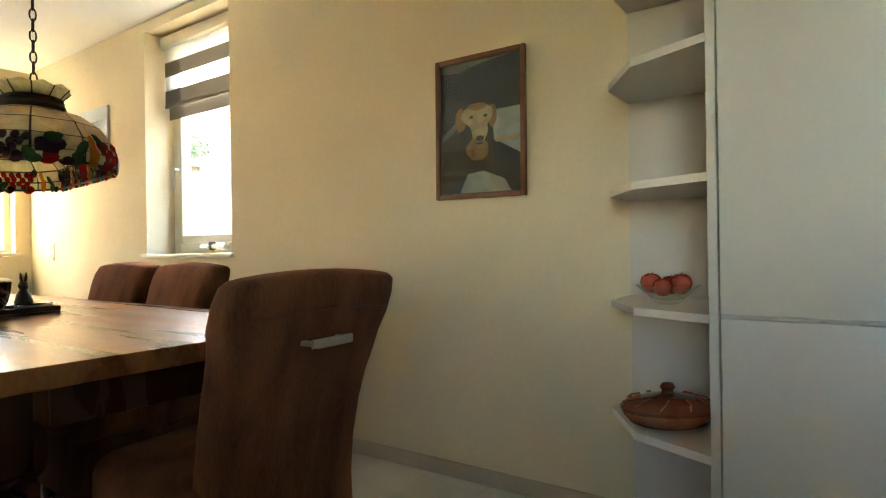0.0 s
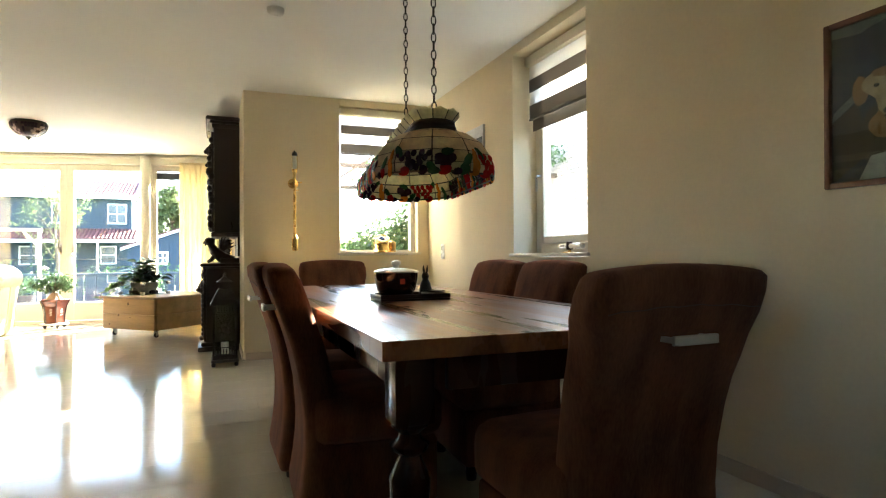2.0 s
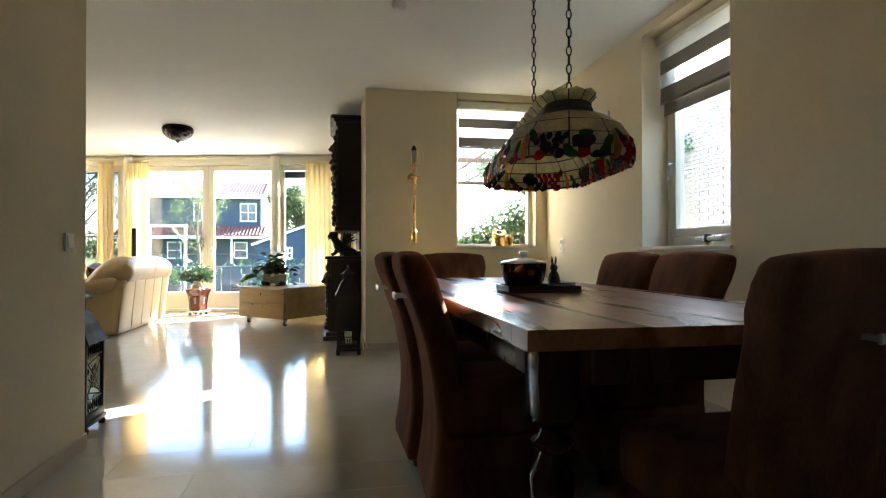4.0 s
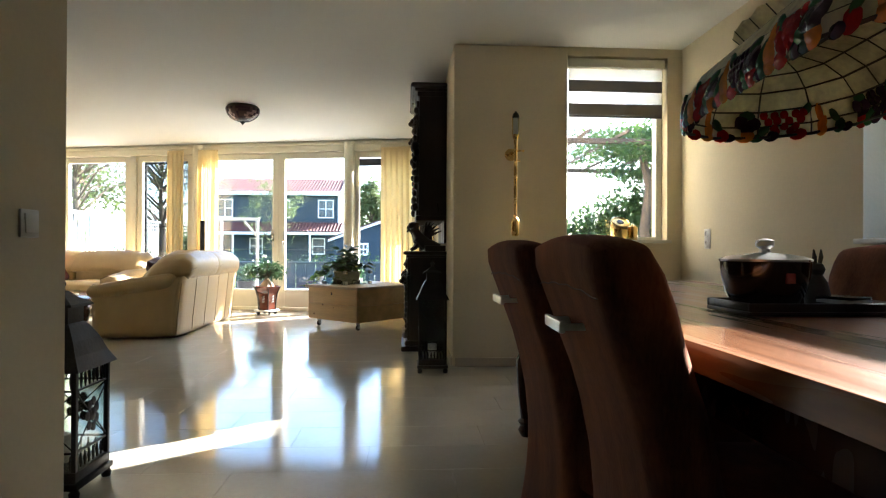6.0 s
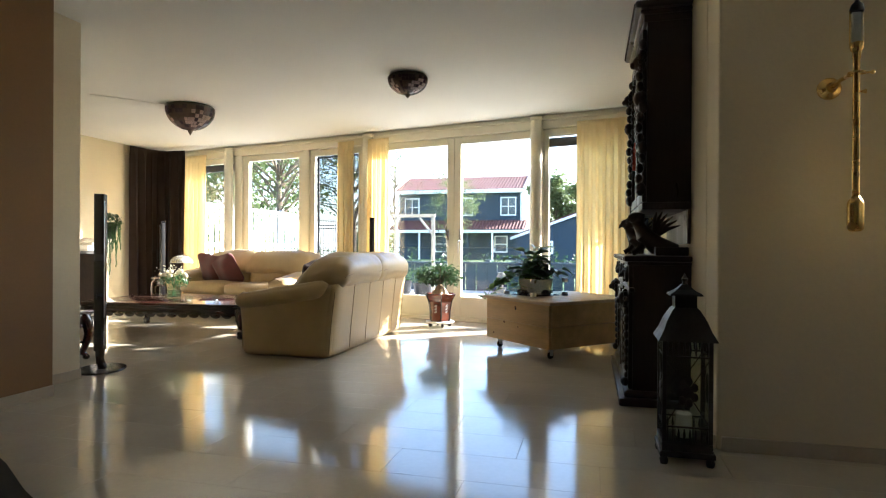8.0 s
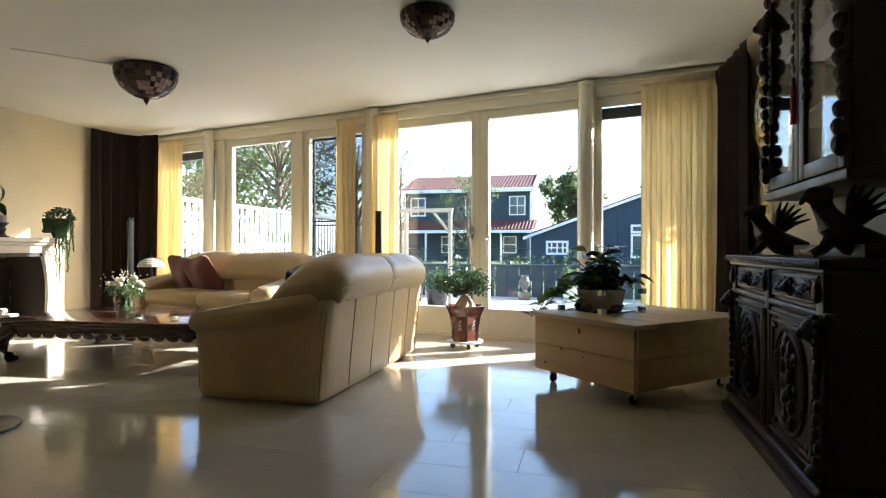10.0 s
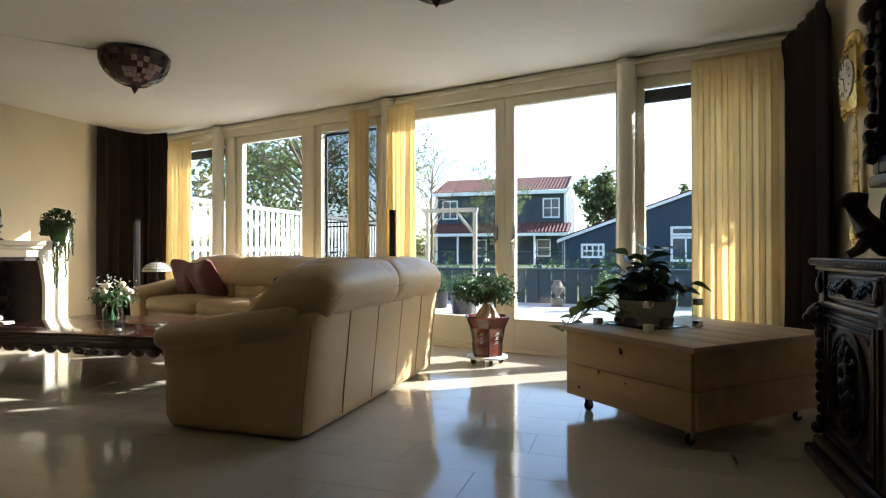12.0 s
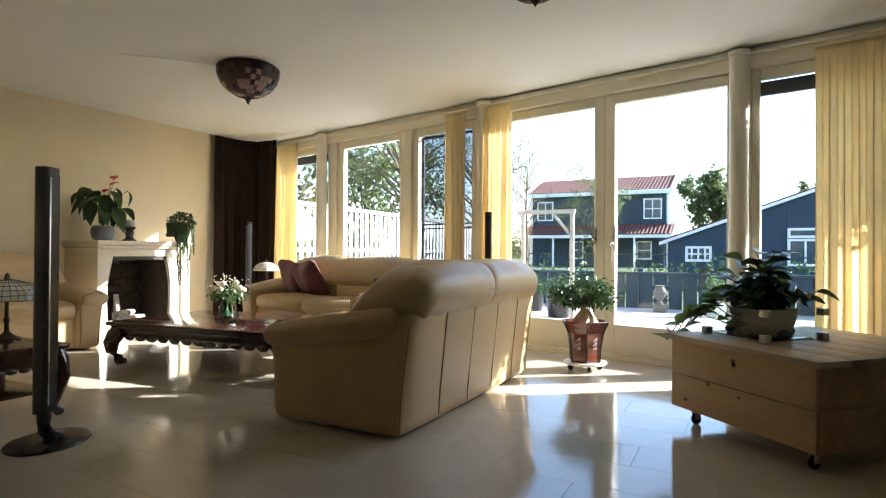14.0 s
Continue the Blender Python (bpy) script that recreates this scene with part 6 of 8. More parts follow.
# ---- pine chest on castors with the glass-sided planter ----
def chest():
    hx, hy = 0.447, 0.525
    d1, d2 = Vector((-0.695, -0.719, 0)), Vector((-0.719, 0.695, 0))
    c = Vector((-7.717, -0.068, 0)) + d1 * hx + d2 * hy
    t = thing("pine_chest", "square pine chest table on castors with a planter well", "chest", Matrix.Translation(c) @ RZ(math.degrees(math.atan2(d1.y, d1.x))))
    for s in (-1, 1):
        for z0, z1 in ((0.10, 0.285), (0.289, 0.478)):
            part("side_board", B((-hx, s * hy - 0.013, z0), (hx, s * hy + 0.013, z1), 0.003), PINE, t)
            part("end_board", B((s * hx - 0.013, -hy + 0.0135, z0), (s * hx + 0.013, hy - 0.0135, z1), 0.003), PINE, t)
    part("bottom_board", B((-hx + 0.014, -hy + 0.014, 0.105), (hx - 0.014, hy - 0.014, 0.125)), PINE, t, smooth=False)
    w = (2 * hy + 0.08) / 6
    for i in range(6):
        y = -hy - 0.04 + i * w
        part("top_plank", B((-hx - 0.04, y + 0.001, 0.479), (hx + 0.04, y + w - 0.001, 0.508), 0.003), PINETOP, t)
    # no cut holes: black discs paint the dark inside them
    part("finger_hole_disc", lathe(bmesh.new(), [(0.011, -0.0005), (0.011, 0.002), (0.0, 0.002)], 16, Matrix.Translation((0.0, hy + 0.0135, 0.41)) @ Matrix.Rotation(radians(-90), 4, "X")), BLACK, t)
    part("finger_hole_disc", lathe(bmesh.new(), [(0.011, -0.0005), (0.011, 0.002), (0.0, 0.002)], 16, Matrix.Translation((0.0, -hy - 0.0135, 0.41)) @ Matrix.Rotation(radians(90), 4, "X")), BLACK, t)
    rnd = random.Random(9)
    for k in range(7):
        s = -1 if k % 2 else 1
        u, z = rnd.uniform(-0.42, 0.42), rnd.uniform(0.13, 0.45)
        kn = mat("pine_knot", (0.20, 0.10, 0.045), 0.5, scale=30) if "pine_knot" not in bpy.data.materials else bpy.data.materials["pine_knot"]
        part("knot", lathe(bmesh.new(), [(rnd.uniform(0.006, 0.013), 0.0), (0.005, 0.0012), (0.0, 0.0012)], 12, Matrix.Translation((u, s * (hy + 0.013), z)) @ Matrix.Rotation(radians(-90 * s), 4, "X"), 1.4, 1), kn, t)
    for sx in (-1, 1):
        for sy in (-1, 1):
            cx, cy = sx * (hx - 0.085), sy * (hy - 0.085)
            bm = B((cx - 0.025, cy - 0.025, 0.088), (cx + 0.025, cy + 0.025, 0.104))
            box(bm, (cx - 0.016, cy - 0.017, 0.03), (cx - 0.012, cy + 0.017, 0.09))
            box(bm, (cx + 0.012, cy - 0.017, 0.03), (cx + 0.016, cy + 0.017, 0.09))
            cst = part("castor", bm, ALU, t)
            part("wheel", lathe(bmesh.new(), [(0.0, -0.011), (0.027, -0.011), (0.031, -0.006), (0.031, 0.006), (0.027, 0.011), (0.0, 0.011)], 20, Matrix.Translation((cx, cy, 0.0315)) @ Matrix.Rotation(radians(90), 4, "Y")), BLACK, cst)
    # glass fence with steel clamps on the lid
    g = thing("glass_fence", "square clear glass fence with steel corner clamps on the chest", "glass fence", t.matrix_basis @ Matrix.Translation((0.20, 0.13, 0.509)))
    gw, gh = 0.20, 0.175
    for s in (-1, 1):
        part("glass_panel", B((-gw + 0.006, s * gw - 0.003, 0.004), (gw - 0.006, s * gw + 0.003, gh)), CLEAR, g, smooth=False)
        part("glass_panel", B((s * gw - 0.003, -gw + 0.006, 0.004), (s * gw + 0.003, gw - 0.006, gh)), CLEAR, g, smooth=False)
        for s2 in (-1, 1):
            for z in (0.0, gh - 0.045):
                part("clamp", B((s * gw - 0.022, s2 * gw - 0.022, z + 0.001), (s * gw + 0.022, s2 * gw + 0.022, z + 0.04), 0.004), ALU, g)
    part("burner_tray", B((-0.17, -0.17, 0.001), (0.17, 0.17, 0.008), 0.002), BLACK, g)
    for k in range(9):
        a2 = rnd.uniform(0, 6.3)
        r2 = rnd.uniform(0.15, 0.165)
        s = thing("pebble", "dark rounded pebble beside the planter", "stone", g.matrix_basis @ Matrix.Translation((r2 * math.cos(a2), r2 * math.sin(a2), 0.032)) @ Matrix.Rotation(rnd.uniform(0, 3), 4, "Z"), "pebbles round the planter")
        part("stone", puffy(bmesh.new(), (-0.038, -0.026, -0.024), (0.038, 0.026, 0.024), 0.023, 0.003, 4), mat("dark_pebble", (0.06, 0.055, 0.05), 0.6, scale=18) if "dark_pebble" not in bpy.data.materials else bpy.data.materials["dark_pebble"], s)
    # planter with a broad-leaved plant
    p = thing("potted_rubber_plant", "broad-leaved green plant in a grey bowl behind glass", "potted plant", g.matrix_basis @ Matrix.Translation((0.0, 0.0, 0.0085)) @ Matrix.Scale(0.84, 4))
    part("bowl", lathe(bmesh.new(), [(0.12, 0.0), (0.16, 0.02), (0.19, 0.10), (0.2, 0.165), (0.205, 0.178), (0.19, 0.18), (0.175, 0.16), (0.0, 0.155)], 36), mat("pale_stone_bowl", (0.36, 0.35, 0.32), 0.7, var=0.2, scale=14, bump=0.2), p)
    part("soil", lathe(bmesh.new(), [(0.155, 0.166), (0.08, 0.176), (0.0, 0.178)], 18), SOIL, p)
    me, me2 = leaf_mesh("leaf", 0.15, 0.105, LEAFD), leaf_mesh("leaf", 0.135, 0.098, LEAF)
    me3 = leaf_mesh("leaf", 0.125, 0.092, VINELEAF)
    bm = bmesh.new()
    stems = []
    for k in range(28):
        a2 = k * 2.4 + rnd.uniform(-0.3, 0.3)
        l, hgt = rnd.uniform(0.10, 0.31), rnd.uniform(0.06, 0.27) if k > 5 else rnd.uniform(0.34, 0.42)
        if k <= 5:
            l *= 0.55
        pts = [Vector((0.03 * math.cos(a2), 0.03 * math.sin(a2), 0.17)), Vector((l * 0.35 * math.cos(a2), l * 0.35 * math.sin(a2), 0.17 + hgt * 0.55)), Vector((l * math.cos(a2), l * math.sin(a2), 0.15 + hgt))]
        tube(bm, pts, [0.009, 0.006, 0.003], 5)
        stems.append((a2, pts))
    tagged(part("stems", bm, BARK, p), kind="stuff")
    for a2, pts in stems:
        for j in range(5):
            f = 0.42 + 0.58 * j / 4
            q = pts[0].lerp(pts[1], f * 2) if f < 0.5 else pts[1].lerp(pts[2], f * 2 - 1)
            yaw = a2 - math.pi / 2 + (1.3 if j % 2 else -1.3) * (1 - 0.7 * (j == 4)) + rnd.uniform(-0.4, 0.4)
            put_leaf(me if j % 2 else me2, p, q, yaw, rnd.uniform(-0.35, 0.55), rnd.uniform(-0.4, 0.4), rnd.uniform(0.75, 1.15))
    # trailing vine over the lid's edge
    v = thing("trailing_vine", "light green trailing vine hanging over the chest's edge", "plant", t.matrix_basis @ Matrix.Translation((0.30, 0.30, 0.509)))
    bm = bmesh.new()
    runs = []
    for k in range(6):
        pts = [Vector((-0.12, -0.08, 0.03)), Vector((-0.06 + 0.03 * k, -0.05 + 0.03 * k, 0.24 - 0.025 * k)), Vector((0.05 + 0.03 * k, -0.02 + 0.035 * k, 0.22 - 0.035 * k)), Vector((0.12 + 0.022 * k, 0.0 + 0.04 * k, 0.12 - 0.035 * k))]
        tube(bm, pts, 0.003, 5)
        runs.append(pts)
    tagged(part("stems", bm, LEAF, v), kind="stuff")
    for pts in runs:
        for j in range(7):
            f = j / 6 * 2.99
            i = int(f)
            q = pts[i].lerp(pts[i + 1], f - i)
            put_leaf(me3, v, q, rnd.uniform(0, 6.3), rnd.uniform(0.1, 1.1), rnd.uniform(-0.4, 0.4), rnd.uniform(0.65, 1.0))


chest()


# ---- on the mantel and the coffee table ----
def mantel_things():
    rnd = random.Random(21)
    t = thing("potted_anthurium", "anthurium with red flowers in a grey pot on the mantel", "potted plant", Matrix.Translation((-8.72, -6.62, 1.07)) @ Matrix.Scale(1.22, 4))
    part("pot", lathe(bmesh.new(), [(0.06, 0.0), (0.085, 0.02), (0.10, 0.07), (0.092, 0.12), (0.075, 0.135), (0.07, 0.125), (0.0, 0.115)], 28), mat("grey_glazed_pot", (0.22, 0.23, 0.24), 0.35, var=0.25, scale=16), t)
    me = leaf_mesh("leaf", 0.20, 0.11, LEAFD, 0.5)
    red = mat("red_flower", (0.42, 0.02, 0.015), 0.25, var=0.2, scale=12)
    fl = leaf_mesh("flower", 0.09, 0.075, red, 0.2)
    bm = bmesh.new()
    for k in range(26):
        a, l, h = rnd.uniform(0, 6.3), rnd.uniform(0.04, 0.20), rnd.uniform(0.14, 0.36)
        tip = Vector((l * math.cos(a), l * math.sin(a), 0.12 + h))
        tube(bm, [(0, 0, 0.11), (tip.x * 0.35, tip.y * 0.35, 0.12 + h * 0.7), tip], 0.0035, 5)
        put_leaf(me, t, tip, a - math.pi / 2 + rnd.uniform(-0.5, 0.5), rnd.uniform(-1.1, -0.1), rnd.uniform(-0.3, 0.3), rnd.uniform(0.7, 1.15))
    for x, y, h in ((-0.03, 0.05, 0.50), (-0.09, 0.02, 0.56), (0.03, 0.06, 0.43)):
        tube(bm, [(0, 0, 0.11), (x * 0.5, y * 0.6, h * 0.7), (x, y, h)], 0.003, 5)
        put_leaf(fl, t, Vector((x, y, h)), rnd.uniform(-0.6, 0.6), 0.5, 0.2, 1.0, "flower")
    tagged(part("stems", bm, LEAF, t), kind="stuff")
    c = thing("candle_holder", "turned dark wooden candle holder with a thick pale candle", "candle holder", Matrix.Translation((-9.02, -6.60, 1.07)))
    part("holder", lathe(bmesh.new(), [(0.075, 0.0), (0.076, 0.012), (0.045, 0.03), (0.035, 0.06), (0.05, 0.09), (0.036, 0.12), (0.065, 0.15), (0.072, 0.165), (0.0, 0.166)], 24), mat("dark_grey_wood", (0.07, 0.062, 0.055), 0.6, scale=14), c)
    part("candle", lathe(bmesh.new(), [(0.052, 0.166), (0.053, 0.172), (0.053, 0.24), (0.048, 0.245), (0.0, 0.24)], 24), mat("grey_wax", (0.42, 0.42, 0.42), 0.5, scale=14, translucent=0.15), c)
    h = thing("hanging_plant", "string-of-pearls plant trailing over the mantel's end", "potted plant", Matrix.Translation((-9.54, -6.38, 1.07)))
    part("pot", lathe(bmesh.new(), [(0.06, 0.0), (0.09, 0.08), (0.105, 0.16), (0.108, 0.17), (0.095, 0.165), (0.0, 0.15)], 24), IRON, h)
    bm, bs = bmesh.new(), bmesh.new()
    leaf_cloud(bm, (0, 0, 0.25), (0.17, 0.17, 0.13), 700, 0.035, rnd, 0.5, 0.6)
    for k in range(60):
        a = rnd.uniform(-2.6, 1.4) if k % 3 else rnd.uniform(0, 6.3)
        r0 = rnd.uniform(0.11, 0.16)
        ln = rnd.choice((0.16, 0.22, 0.3, 0.36, 0.45, 0.7)) * rnd.uniform(0.8, 1.1)
        x, y = r0 * math.cos(a), r0 * math.sin(a)
        outside = y > 0.08 or x < -0.09
        if not outside:
            ln = 0.16
        sway = rnd.uniform(-0.02, 0.02)
        pts = [(x * 0.6, y * 0.6, 0.24), (x, y, 0.22), (x + sway, y * 1.05, 0.22 - ln * 0.6), (x + sway * 2, y * 1.06, 0.22 - ln)]
        tube(bs, pts, 0.0018, 4)
        m = int(ln / 0.014)
        for j in range(m):
            z = 0.22 - ln * j / m
            q = Vector((x + sway * j / m * 2 + rnd.uniform(-0.009, 0.009), y * 1.03 + rnd.uniform(-0.009, 0.009), z))
            v = [bm.verts.new(q + Vector(w) * 0.013) for w in ((1, 0, 0), (-1, 0, 0), (0, 1, 0), (0, -1, 0), (0, 0, 0.8), (0, 0, -1.2))]
            for f in ((0, 2, 4), (2, 1, 4), (1, 3, 4), (3, 0, 4), (2, 0, 5), (1, 2, 5), (3, 1, 5), (0, 3, 5)):
                bm.faces.new([v[i] for i in f])
    part("strands", bs, LEAF, h)
    tagged(part("foliage", bm, LEAFD, h), kind="stuff")
    # vase of white roses on the coffee table
    v = thing("glass_vase", "square clear glass vase with water on the coffee table", "vase", Matrix.Translation((-8.46, -4.42, CT)))
    part("glass", lathe(bmesh.new(), [(0.068, 0.001), (0.075, 0.01), (0.075, 0.11), (0.05, 0.135), (0.05, 0.155), (0.046, 0.155), (0.046, 0.133), (0.07, 0.108), (0.07, 0.014), (0.0, 0.01)], 28), CLEAR, v)
    part("water", lathe(bmesh.new(), [(0.0, 0.0105), (0.069, 0.0142), (0.069, 0.085), (0.0, 0.085)], 24), glass_mat("green_water", (0.72, 0.88, 0.78)), v)
    bq = thing("bouquet", "bunch of cream roses and fine white sprays", "flowers", Matrix.Translation((-8.46, -4.42, CT + 0.012)))
    bm, bl = bmesh.new(), bmesh.new()
    rose = mat("cream_rose", (0.72, 0.66, 0.50), 0.6, var=0.15, scale=25, translucent=0.25)
    for k in range(13):
        a, r = k * 2.4, 0.025 + 0.135 * math.sqrt((k + 0.5) / 13)
        tip = Vector((r * math.cos(a), r * math.sin(a), 0.32 - 0.9 * r * r / 0.16 * 0.6 - rnd.uniform(0, 0.03)))
        tube(bm, [(-0.03 * math.cos(a), -0.03 * math.sin(a), 0.01), (0.02 * math.cos(a), 0.02 * math.sin(a), 0.15), tip], 0.003, 5)
        if k % 4 != 3:
            fb = bmesh.new()
            for j in range(3):
                lathe(fb, [(0.006, -0.012), (0.024 - 0.006 * j, 0.0), (0.027 - 0.007 * j, 0.016 + 0.004 * j), (0.022 - 0.006 * j, 0.026 + 0.004 * j), (0.0, 0.012)], 10, Matrix.Translation(tip), 1, 1, 5, 0.06)
            part("rose", fb, rose, bq)
        leaf_cloud(bl, tip - Vector((0, 0, 0.05)), (0.05, 0.05, 0.04), 14, 0.045, rnd, 0.4)
    tagged(part("stems", bm, LEAF, bq), kind="stuff")
    part("leaves", bl, LEAFD, bq)
    bs = bmesh.new()
    for k in range(90):
        a, r = rnd.uniform(0, 6.3), rnd.uniform(0.03, 0.2)
        knob(bs, (r * math.cos(a), r * math.sin(a), 0.30 + rnd.uniform(-0.05, 0.09) - r * 0.2), 0.005, seg=5)
    part("sprays", bs, rose, bq, "fine white filler flowers")
    for i, (x, y) in enumerate(((-8.12, -3.62), (-8.22, -3.42), (-8.0, -3.86))):
        g = thing("tealight_glass", "clear tealight glass on the coffee table", "tealight", Matrix.Translation((x, y, CT)), "tealight glasses")
        part("cup", lathe(bmesh.new(), [(0.032, 0.001), (0.036, 0.004), (0.04, 0.075), (0.036, 0.075), (0.032, 0.018), (0.0, 0.015)], 20), CLEAR, g)
        part("tealight", lathe(bmesh.new(), [(0.019, 0.016), (0.02, 0.03), (0.0, 0.031)], 16), bpy.data.materials["grey_wax"], g)


mantel_things()


# ---- lanterns ----
def lantern(m, h, w, label, eave=0.555):
    t = thing("floor_lantern", label, "lantern", m, "floor lanterns")
    k = h / 0.86
    W = w / 2
    part("base", merge(B((-W, -W, 0.035), (W, W, 0.06), 0.005), B((-W + 0.01, -W + 0.01, 0.06), (W - 0.01, W - 0.01, 0.10), 0.004)), IRON, t)
    foot = lathe(bmesh.new(), [(0.016, 0.0), (0.02, 0.02), (0.012, 0.036)], 10)
    f0 = None
    zt = eave * k
    for sx in (-1, 1):
        for sy in (-1, 1):
            at = Matrix.Translation((sx * (W - 0.02), sy * (W - 0.02), 0))
            f0 = part("foot", foot, IRON, t, at=at) if f0 is None else again(f0, at)
            part("post", B((sx * (W - 0.02) - 0.009, sy * (W - 0.02) - 0.009, 0.1), (sx * (W - 0.02) + 0.009, sy * (W - 0.02) + 0.009, zt), 0.002, 1), IRON, t)
    R = W - 0.02
    for q in range(4):
        rot = RZ(90 * q)
        bm = bmesh.new()
        box(bm, (-R, R - 0.004, zt - 0.075), (R, R + 0.004, zt - 0.068), 0, 2, rot)
        box(bm, (-R, R - 0.004, 0.165), (R, R + 0.004, 0.172), 0, 2, rot)
        n = 8
        for i in range(n):
            x = -R + 0.014 + i * (2 * R - 0.028) / (n - 1)
            for z0, z1 in ((zt - 0.066, zt - 0.005), (0.105, 0.16)):
                tube(bm, [rot @ Vector((x, R, z0)), rot @ Vector((x, R, (z0 + z1) / 2)), rot @ Vector((x, R, z1))], [0.0025, 0.0062, 0.0025], 5)
        tagged(part("filigree", bm, IRON, t, "pierced picket border"), "pierced picket border", kind="stuff")
        bm = bmesh.new()
        zc = (zt + 0.1) / 2
        for s in (-1, 1):
            tube(bm, [rot @ Vector((-R * s, R + 0.002, 0.172)), rot @ Vector((R * s, R + 0.002, zt - 0.075))], 0.0025, 5)
        part("cross_wire", bm, IRON, t)
        bm = bmesh.new()
        for i in range(7):
            a = 2 * math.pi * i / 7
            c = Vector((0.034 * math.cos(a), R + 0.004, zc + 0.05 * math.sin(a)))
            lathe(bm, [(0.0, -0.004), (0.015, -0.002), (0.015, 0.002), (0.0, 0.004)], 7, rot @ Matrix.Translation(c) @ Matrix.Rotation(radians(90), 4, "X"), 1, 1.35)
        lathe(bm, [(0.0, -0.007), (0.026, -0.003), (0.026, 0.003), (0.0, 0.007)], 10, rot @ Matrix.Translation((0, R + 0.004, zc)) @ Matrix.Rotation(radians(90), 4, "X"))
        part("leaf_ornament", bm, IRON, t, "cast leaf ornament")
        gp = B((-R + 0.009, R - 0.008, 0.102), (R - 0.009, R - 0.0055, zt - 0.002), 0, 2, rot)
        part("glass_pane", gp, CLEAR, t, smooth=False)
    # curved roof, neck, cap and ring
    q = k * (0.86 - eave) / 0.305
    prof = [(W + 0.008, zt), (W + 0.004, zt + 0.008), (W * 0.86, zt + 0.045 * q), (W * 0.72, zt + 0.09 * q), (W * 0.50, zt + 0.135 * q), (W * 0.42, zt + 0.145 * q)]
    part("roof", lathe(bmesh.new(), [(r * 1.414, z) for r, z in prof], 4, RZ(45)), IRON, t, smooth=False)
    part("chimney", lathe(bmesh.new(), [(r * 1.414, z) for r, z in ((W * 0.40, zt + 0.14 * q), (W * 0.40, zt + 0.20 * q))], 4, RZ(45)), IRON, t, smooth=False)
    part("cap", lathe(bmesh.new(), [(r * 1.414, z) for r, z in ((W * 0.60, zt + 0.20 * q), (W * 0.58, zt + 0.208 * q), (W * 0.3, zt + 0.228 * q), (W * 0.12, zt + 0.25 * q))], 4, RZ(45)), IRON, t, smooth=False)
    part("finial", lathe(bmesh.new(), [(0.014, zt + 0.245 * q), (0.01, zt + 0.26 * q), (0.016, zt + 0.275 * q), (0.006, zt + 0.29 * q), (0.0, zt + 0.305 * q)], 12), IRON, t)
    c = thing("pillar_candle", "thick white pillar candle inside the lantern", "candle", m @ Matrix.Translation((0, 0, 0.1005)))
    part("wax", lathe(bmesh.new(), [(0.034, 0.0), (0.035, 0.004), (0.035, 0.105), (0.03, 0.108), (0.0, 0.102)], 20), mat("ivory_wax", (0.7, 0.67, 0.58), 0.5, scale=12, translucent=0.15) if "ivory_wax" not in bpy.data.materials else bpy.data.materials["ivory_wax"], c)
    part("wick", tube(bmesh.new(), [(0, 0, 0.1), (0.001, 0, 0.118)], 0.0013, 5), BLACK, c)


lantern(pose(-5.57, 0.69, 0, 0, 0, 0), 0.86, 0.235, "tall dark iron floor lantern before the wall pier")
lantern(pose(-3.40, -0.85, 0, 0, 0, 0), 0.83, 0.27, "dark iron floor lantern with leaf ornaments by the passage wall", 0.488)

# ---- carved cabinet on the living room's north wall ----
def carved_head(bm, c, r, front=(0, -1, 0)):
    """A rounded carved boss with a curly mane."""
    c, f = Vector(c), Vector(front)
    knob(bm, c, r, 0.9, 0.9, 1.05)
    knob(bm, c + f * r * 0.7 + Vector((0, 0, -r * 0.25)), r * 0.5)
    for i in range(9):
        a = 2 * math.pi * i / 9
        knob(bm, c - f * r * 0.15 + Vector((r * 0.95 * math.cos(a), 0, r * 1.0 * math.sin(a))), r * 0.36, seg=7)


def garland(bm, x0, x1, y, z, rnd):
    n = 7
    for i in range(n):
        x = x0 + (x1 - x0) * (i + 0.5) / n
        zz = z - 0.018 * math.sin(math.pi * (i + 0.5) / n * 2)
        s = 1 if i % 2 else -1
        scroll(bm, (x, y, zz), 0.024, 1.3, (s, 0, 0), (0, 0, 1), 0.0075, 6, 10, rnd.uniform(0, 1), s)
        knob(bm, (x + 0.012 * s, y + 0.002, zz + 0.014), 0.011, 1.3, 0.5, 0.8)


